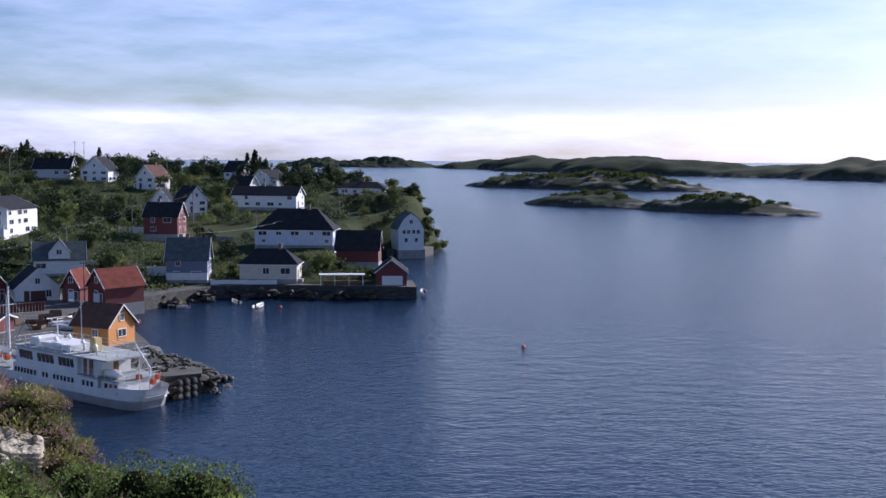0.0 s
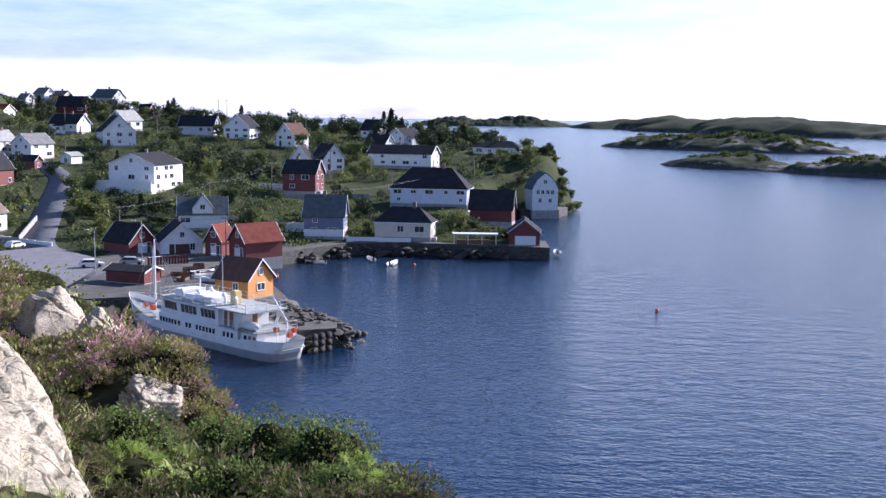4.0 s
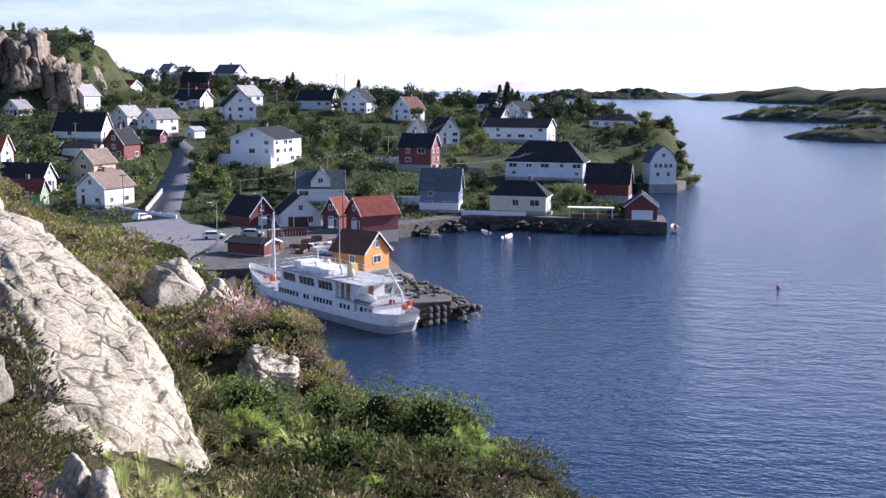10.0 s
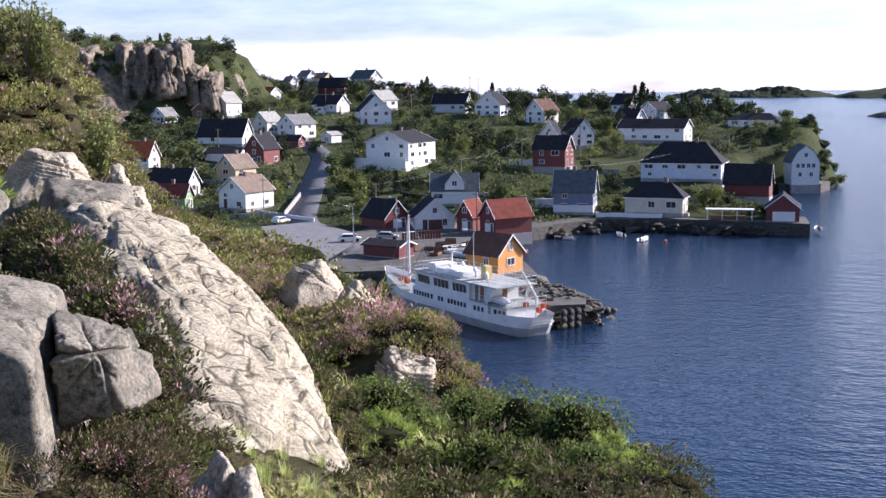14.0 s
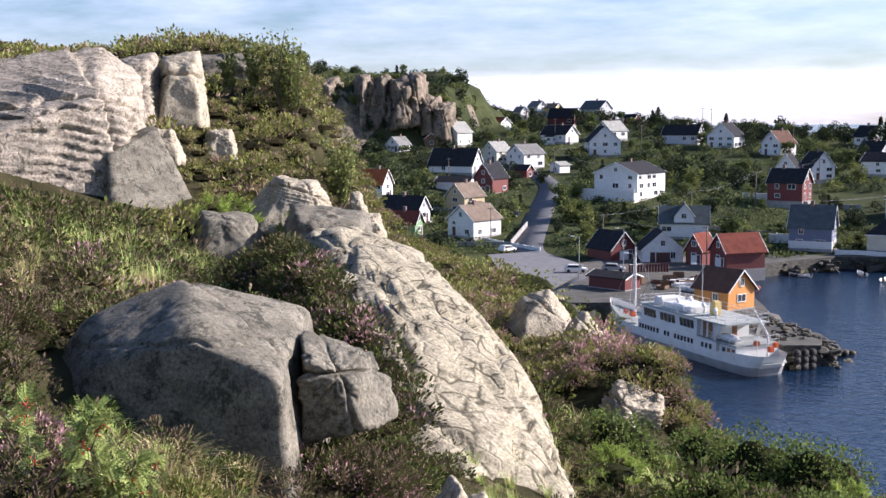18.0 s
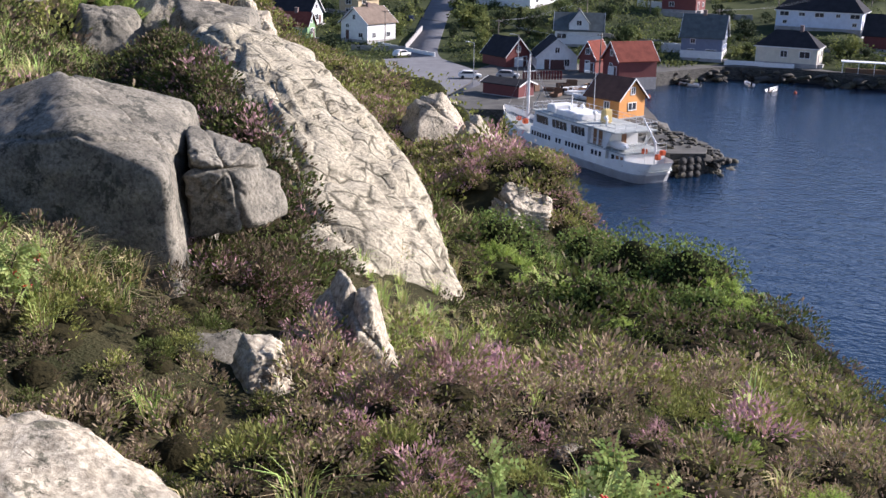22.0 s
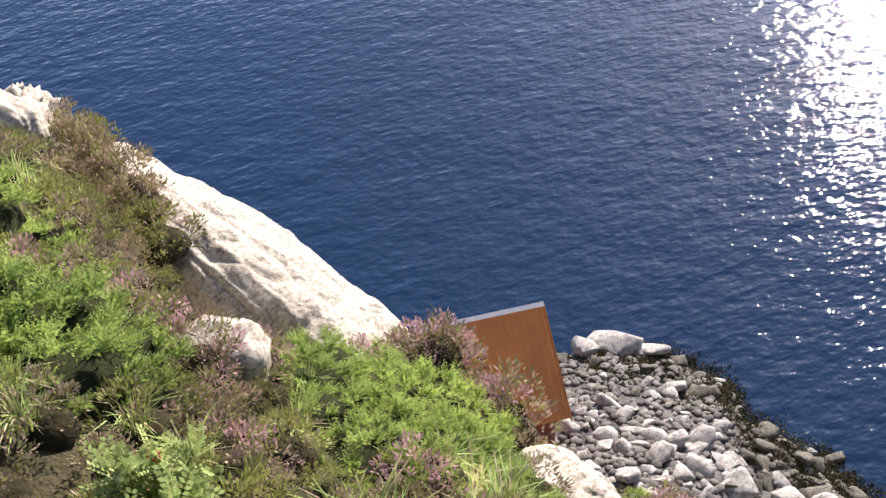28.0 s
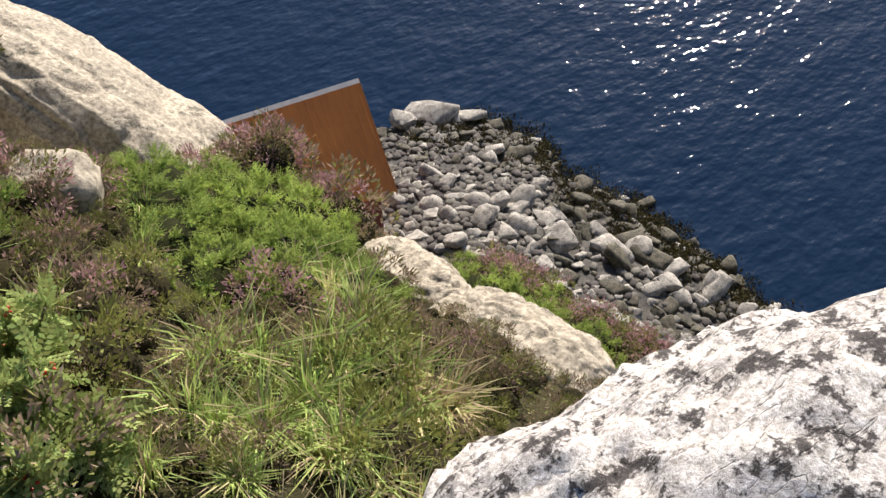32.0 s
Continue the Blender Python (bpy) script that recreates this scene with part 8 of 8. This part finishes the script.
for k in range(420):
    az_ = rnd.uniform(38, 67)
    tide = float(np.interp(az_, [33, 37.5, 40, 43, 47.5, 49, 54.6, 58.6, 62, 66], [30, 32.6, 33.2, 32.6, 31.6, 29.8, 28.8, 27.4, 26.4, 25]))
    dd = tide - rnd.triangular(-0.8, 3.0, 0.4)
    px, py = dd * math.sin(radians(az_)), dd * math.cos(radians(az_))
    weed.append((px, py, max(float(near(px, py)), -0.05) + 0.03, rnd.uniform(0.7, 1.4), rnd.uniform(0, 6), 0))
wv, wf, ws = leaves(np.random.RandomState(9), 120, (0.45, 0.45, 0.05), 0.075, 0.1, 0, 0.3)
scatter("seaweed", [(wv, wf, ws)], weed, [WEED], "dark brown seaweed on the tide-line stones", "seaweed")

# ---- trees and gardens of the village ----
# crown greens, lifted and greyed a little to paint in distance haze
HAZED_CROWN = [leafy("crown_green", (0.15, 0.18, 0.065), (0.085, 0.11, 0.04), 0.1, through=0.25), leafy("crown_dark", (0.062, 0.080, 0.038), (0.036, 0.05, 0.024), 0.1, through=0.15),
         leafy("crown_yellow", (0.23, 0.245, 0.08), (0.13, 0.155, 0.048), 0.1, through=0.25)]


def tree_meshes(seed, conifer, mat):
    """A tree one metre high: trunk with limbs, and a crown."""
    rnd, rg = random.Random(seed), np.random.RandomState(seed)
    bm = bmesh.new()
    tips = []
    stem(bm, (0, 0, -0.05), (0.02, 0.01, 0.85 if conifer else 0.5), 0.03, 0.008, rnd, 4)
    for k in range(9):
        a = rnd.uniform(0, 6.28)
        h = rnd.uniform(0.2, 0.5) if not conifer else 0.12 + 0.08 * k
        r = rnd.uniform(0.18, 0.34) if not conifer else 0.24 * (1 - h)
        tip = Vector((math.cos(a) * r, math.sin(a) * r, h + (rnd.uniform(-0.1, 0.35) if not conifer else -0.02)))
        stem(bm, (0, 0, h * 0.8), tip, 0.012, 0.004, rnd, 2)
        tips.append(tip)
    me = bpy.data.meshes.new("trunk")
    bm.to_mesh(me)
    bm.free()
    me.materials.append(BARK)
    vs, fs, n = [], [], 0
    if conifer:
        for k in range(12):
            h = 0.14 + 0.07 * k
            r = 0.25 * (1.02 - h)
            v, f, s = leaves(rg, 60, (r, r, 0.05), 0.075, 0.2, 0, 0.3)
            vs.append(v + (0, 0, h)), fs.append(f + n)
            n += len(v)
    else:
        blobs = [(t, rnd.uniform(0.10, 0.17)) for t in tips] + [(Vector((rnd.uniform(-0.12, 0.12), rnd.uniform(-0.12, 0.12), rnd.uniform(0.15, 0.85))), rnd.uniform(0.13, 0.2)) for k in range(8)]
        for t, r in blobs:
            v, f, s = leaves(rg, 42, (r, r, r * 0.85), 0.085, 0.3)
            vs.append(v + np.array(t)), fs.append(f + n)
            n += len(v)
    ob = from_arrays("crown", np.concatenate(vs), np.concatenate(fs), [mat], smooth=False)
    cr = ob.data
    bpy.data.objects.remove(ob)
    return me, cr, (np.concatenate(vs), np.concatenate(fs), np.zeros(sum(len(f) for f in fs), int))


TREES = [tree_meshes(70 + k, False, HAZED_CROWN[(0, 1, 0, 2, 1)[k]]) for k in range(5)] + [tree_meshes(80 + k, True, HAZED_CROWN[1]) for k in range(2)]


FAR_WOOD = []


def tree(x, y, high, kind, wide=1.0, text="leafy tree in the village gardens", name="tree", group="garden trees"):
    root = new(name)
    root.matrix_world = Matrix.LocRotScale((x, y, max(float(land(x, y)), 0.5) - 0.05), Euler((0, 0, x * 7)), (high * wide, high * wide, high))
    for nm, me in zip(("trunk", "crown"), TREES[kind][:2]):
        ob = new(nm, me)
        ob.parent = root
        if nm == "crown":
            ob["kind"] = "stuff"
    return tagged(root, text, "tree" if name != "bush" else "bush", group=group)


rnd = random.Random(33)
HXY = np.array([(h[1], h[2], max(h[5], h[6])) for h in HOUSES] + [(-32.6, 167.6, 8), (12.6, 243.6, 8), (-54, 178, 8)])
BUSHES = []
count = tries = 0
while count < 950 and tries < 30000:
    tries += 1
    az_ = radians(rnd.uniform(-36, 5.5))
    d = 238 * (640 / 238) ** rnd.random()
    x, y = d * math.sin(az_), d * math.cos(az_)
    if float(inland(x, y)) < 5 or float(road_distance(x, y)) < 5.5 or (d < 262 and rnd.random() < 0.4):
        continue
    gap = np.hypot(HXY[:, 0] - x, HXY[:, 1] - y) - HXY[:, 2] * 0.62
    # keep the fronts of the houses open
    front = (np.abs(np.degrees(np.arctan2(HXY[:, 0], HXY[:, 1]) - az_)) < np.degrees(HXY[:, 2] * 0.55 / np.hypot(HXY[:, 0], HXY[:, 1]))) & (np.hypot(HXY[:, 0], HXY[:, 1]) > d) & (np.hypot(HXY[:, 0], HXY[:, 1]) < d + 42)
    low = bool(front.any())
    if gap.min() < 2.0:
        continue
    if rnd.random() < 0.3 and not low:
        kind = rnd.choice((0, 1, 2, 3, 4, 4, 0, 1, 2, 1, 5))
        if d > 400:
            FAR_WOOD.append((x, y, float(land(x, y)) - 0.3, rnd.uniform(3.5, 8.0), rnd.uniform(0, 6), kind))
        else:
            tree(x, y, rnd.uniform(3.0, 6.5), kind, 0.95)
    else:
        if low and rnd.random() < 0.35:
            continue
        size = rnd.uniform(1.2, 2.6) * (0.7 if low else 1.2)
        if d < 275:
            tree(x, y, size, rnd.choice((0, 1, 2, 3, 4)), 1.7, "dense green garden bush on the hillside", "bush", "garden bushes")
        else:
            BUSHES.append((x, y, float(land(x, y)) + size * 0.3, size, rnd.uniform(0, 6), rnd.choice((4, 5, 5, 6, 7, 7))))
    count += 1
for x, y, h, k in ((-29, 430, 12, 5), (-25, 428, 9, 6), (-33, 432, 8, 1), (-16, 410, 8, 1), (-13, 408, 7, 4), (-72, 470, 9, 1), (-96, 480, 9, 5), (-130, 500, 9, 6), (-160, 480, 10, 1), (-176, 500, 9, 5), (-186, 490, 9, 6), (-52, 470, 8, 1)):
    tree(x, y, h, k, 0.85 if k < 5 else 1.0)
for x, y, h, k in ((-90, 261, 6.5, 3), (-89, 266, 6, 0), (-84.5, 260.6, 5, 3), (-99, 283, 7, 0), (-98, 292, 6, 3), (-81.6, 268, 5, 1), (-77, 265, 5.5, 5), (-74.4, 268, 5, 4), (-85, 336, 6, 1), (-82, 342, 7, 1), (-74, 322, 6.5, 3), (-72.7, 337, 6, 1),
                   (-70.8, 344, 6.5, 4), (-64, 333, 6, 1), (-64, 352, 6, 0), (-57, 330, 5, 4), (-37, 376, 7, 0), (-35, 385, 7.5, 4), (-39.6, 373, 6, 0), (-47.4, 255.5, 4.5, 3), (-50.5, 259, 4.5, 1), (-118, 318, 5, 1)):
    tree(x, y, h, k, 1.15 if k < 5 else 1.0)
for x, y, h, k in ((-1.5, 259, 4.8, 3), (-4, 256.5, 4.2, 3), (-132, 331, 5, 1), (-167, 354, 5, 4), (-166, 335, 4, 1), (-183, 337, 5, 1), (-200, 361, 6, 1), (-58, 396, 6, 0), (-74, 440, 7, 1), (-104, 403, 6, 4), (-118, 359, 5, 1), (-103, 361.5, 5, 1),
                   (-34.5, 466, 9, 5), (-32.7, 479, 10, 6), (-29.8, 471, 8, 5), (-45, 440, 7, 1), (-92, 420, 6, 0), (-126, 380, 5, 1)):
    tree(x, y, h, k, 1.15 if k < 5 else 1.0)
# woods along the skyline
rnd = random.Random(47)
for i in range(150):
    az_ = rnd.uniform(-23.5, 2.0)
    d = float(np.interp(az_, [-24, -20, -16, -10, -4, 2], [560, 560, 520, 465, 450, 430])) + rnd.uniform(-22, 40)
    x, y = d * math.sin(radians(az_)), d * math.cos(radians(az_))
    if np.hypot(HXY[:, 0] - x, HXY[:, 1] - y).min() < 9:
        continue
    FAR_WOOD.append((x, y, float(land(x, y)) - 0.3, rnd.uniform(3.5, 7.5), rnd.uniform(0, 6), rnd.choice((1, 4, 1, 4, 0, 6 if i % 3 == 0 else 1))))
rnd = random.Random(61)
for i in range(34):      # shrubs along the quay gardens
    x, y = rnd.choice(((-24, 252), (-20, 251.5), (-14, 250), (-7, 252), (0, 262), (3, 258), (6, 255), (8, 250), (-28, 250)))
    tree(x + rnd.gauss(0, 2.2), y + rnd.gauss(0, 1.5), rnd.uniform(1.0, 2.2), rnd.choice((0, 1, 4, 1)), 1.6, "dark garden shrub behind the quay", "bush", "quay shrubs")
for i in range(75):      # wooded flank of the rocky hill
    t = rnd.random()
    x, y = -214 + 30 * t + rnd.gauss(0, 6), 385 + 36 * t + rnd.gauss(0, 7)
    if np.hypot(HXY[:, 0] - x, HXY[:, 1] - y).min() > 8:
        tree(x, y, rnd.uniform(2.5, 5.5), rnd.choice((0, 1, 4, 3)), 1.3, "dense bush on the rocky hill's flank", "bush", "hill bushes")
for i in range(60):      # thicket on the hill's eastern end
    a_, d_ = radians(rnd.uniform(-25.6, -22.8)), rnd.uniform(425, 490)
    x, y = d_ * math.sin(a_), d_ * math.cos(a_)
    if np.hypot(HXY[:, 0] - x, HXY[:, 1] - y).min() > 8:
        BUSHES.append((x, y, float(land(x, y)) + 0.6, rnd.uniform(1.6, 3.2), rnd.uniform(0, 6), rnd.choice((4, 5, 5, 6, 7, 7))))
# bushes on the knoll by the warehouse, and hanging over the shore
for i in range(46):
    a_, r_ = rnd.uniform(0, 6.28), rnd.uniform(2, 21)
    x, y = 20 + r_ * math.cos(a_), 372 + r_ * 1.4 * math.sin(a_)
    if float(inland(x, y)) > 1.0 and math.hypot(x - 22.2, y - 338) > 10:
        tree(x, y, rnd.uniform(1.4, 2.8), rnd.choice((0, 1, 3, 4)), 1.6, "dense green bush on the rocky knoll", "bush", "knoll bushes")
for i in range(34):
    x, y = rnd.uniform(26, 42), rnd.uniform(346, 392)
    if float(inland(x, y)) > 0.2:
        tree(x, y, rnd.uniform(2.0, 3.6), rnd.choice((0, 1, 3, 4)), 1.5, "dense green bush on the rocky knoll", "bush", "knoll bushes")
# dark slope of the rocky hill
for i in range(60):
    x, y = -250 + rnd.uniform(-75, 85), 372 + rnd.uniform(-45, 10)
    if np.hypot(HXY[:, 0] - x, HXY[:, 1] - y).min() > 9:
        tree(x, y, rnd.uniform(2.0, 5.0), rnd.choice((0, 1, 4, 1)), 1.5, "dark bush on the rocky hillside", "bush", "hill bushes")


# garden walls and fences along the lots
for x0, y0, x1, y1, h, mat, text in ((-100, 232, -84, 226, 0.9, TRIM, "white garden fence by the road"), (-26, 243, -12, 243.6, 0.9, TRIM, "low white wall along the quay"),
                                     (-62, 262, -40, 258, 1.0, STONE, "grey stone garden wall"), (-44, 250, -33, 252, 2.0, TRIM, "white board fence beside the red house"), (-8, 262, 12, 262, 0.9, STONE, "grey stone garden wall"), (-130, 262, -108, 258, 1.2, STONE, "grey stone garden wall"), (-57.5, 310.6, -47.2, 309.8, 1.7, TRIM, "white board fence beside the red house"),
                                     (-31, 361, -8, 369, 1.3, STONE, "grey stone wall below the bungalow"), (-103, 225, -92, 229, 1.1, STONE, "pale stone garden wall by the road"), (-92, 229, -97, 252, 1.4, STONE, "pale stone garden wall by the road"), (-50, 298, -26, 300, 1.4, STONE, "grey stone terrace wall")):
    n = max(2, int(math.hypot(x1 - x0, y1 - y0) / 2))
    root = new("garden_wall")
    a_ = math.atan2(y1 - y0, x1 - x0)
    for k in range(n):
        t = (k + 0.5) / n
        px, py = x0 + (x1 - x0) * t, y0 + (y1 - y0) * t
        bm = bmesh.new()
        step = math.hypot(x1 - x0, y1 - y0) / n
        box(bm, (-step / 2 + 0.01, -0.1, -1.2), (step / 2 - 0.01, 0.1, h))
        ob = part("panel", bm, mat, root)
        ob.matrix_local = pose(px, py, max(float(land(px, py)), 2.6), 0, 0, math.degrees(a_))
    tagged(root, text, "wall", group="garden walls")

# undergrowth over the whole hillside
rg = np.random.RandomState(44)
n = 19000
az_ = np.radians(rg.uniform(-37, 6, n))
d = 236 + (640 - 236) * rg.rand(n) ** 1.15
ux, uy = d * np.sin(az_), d * np.cos(az_)
ok = (inland(ux, uy) > 2.5) & (road_distance(ux, uy) > 5) & (hills(ux, uy, 26, 3) > np.quantile(hills(ux, uy, 26, 3), 0.2))
for hx_, hy_, r_ in HXY:
    ok &= np.hypot(ux - hx_, uy - hy_) > r_ * 0.62 + 0.8
ux, uy, d = ux[ok], uy[ok], d[ok]
kinds = [leaves(rg, 30, (1.0, 1.0, 0.6), 0.3, 0.4) for k in range(4)]
kinds = [(v, f, np.full(len(f), k % 3)) for k, (v, f, s) in enumerate(kinds)]
kinds += [(v, f, np.full(len(f), k)) for k, (v, f, s) in zip((0, 1, 2, 1), [leaves(rg, 170, (0.95, 0.95, 0.75), 0.24, 0.35) for k in range(4)])]
rows = np.stack([ux, uy, land(ux, uy) + 0.15, 0.5 + 1.7 * rg.rand(len(ux)) ** 1.6, rg.rand(len(ux)) * 6, rg.randint(0, 4, len(ux))], 1)
rows = np.concatenate([rows, np.array(BUSHES)])
scatter("undergrowth", kinds, rows, HAZED_CROWN, "dense green undergrowth and hedges over the hillside", "undergrowth")
tones = (0, 1, 0, 2, 1, 1, 1)
scatter("woods", [(v, f, s + tones[k]) for k, (v, f, s) in enumerate(t[2] for t in TREES)], FAR_WOOD, HAZED_CROWN, "dark trees along the far wooded ridge", "woods")
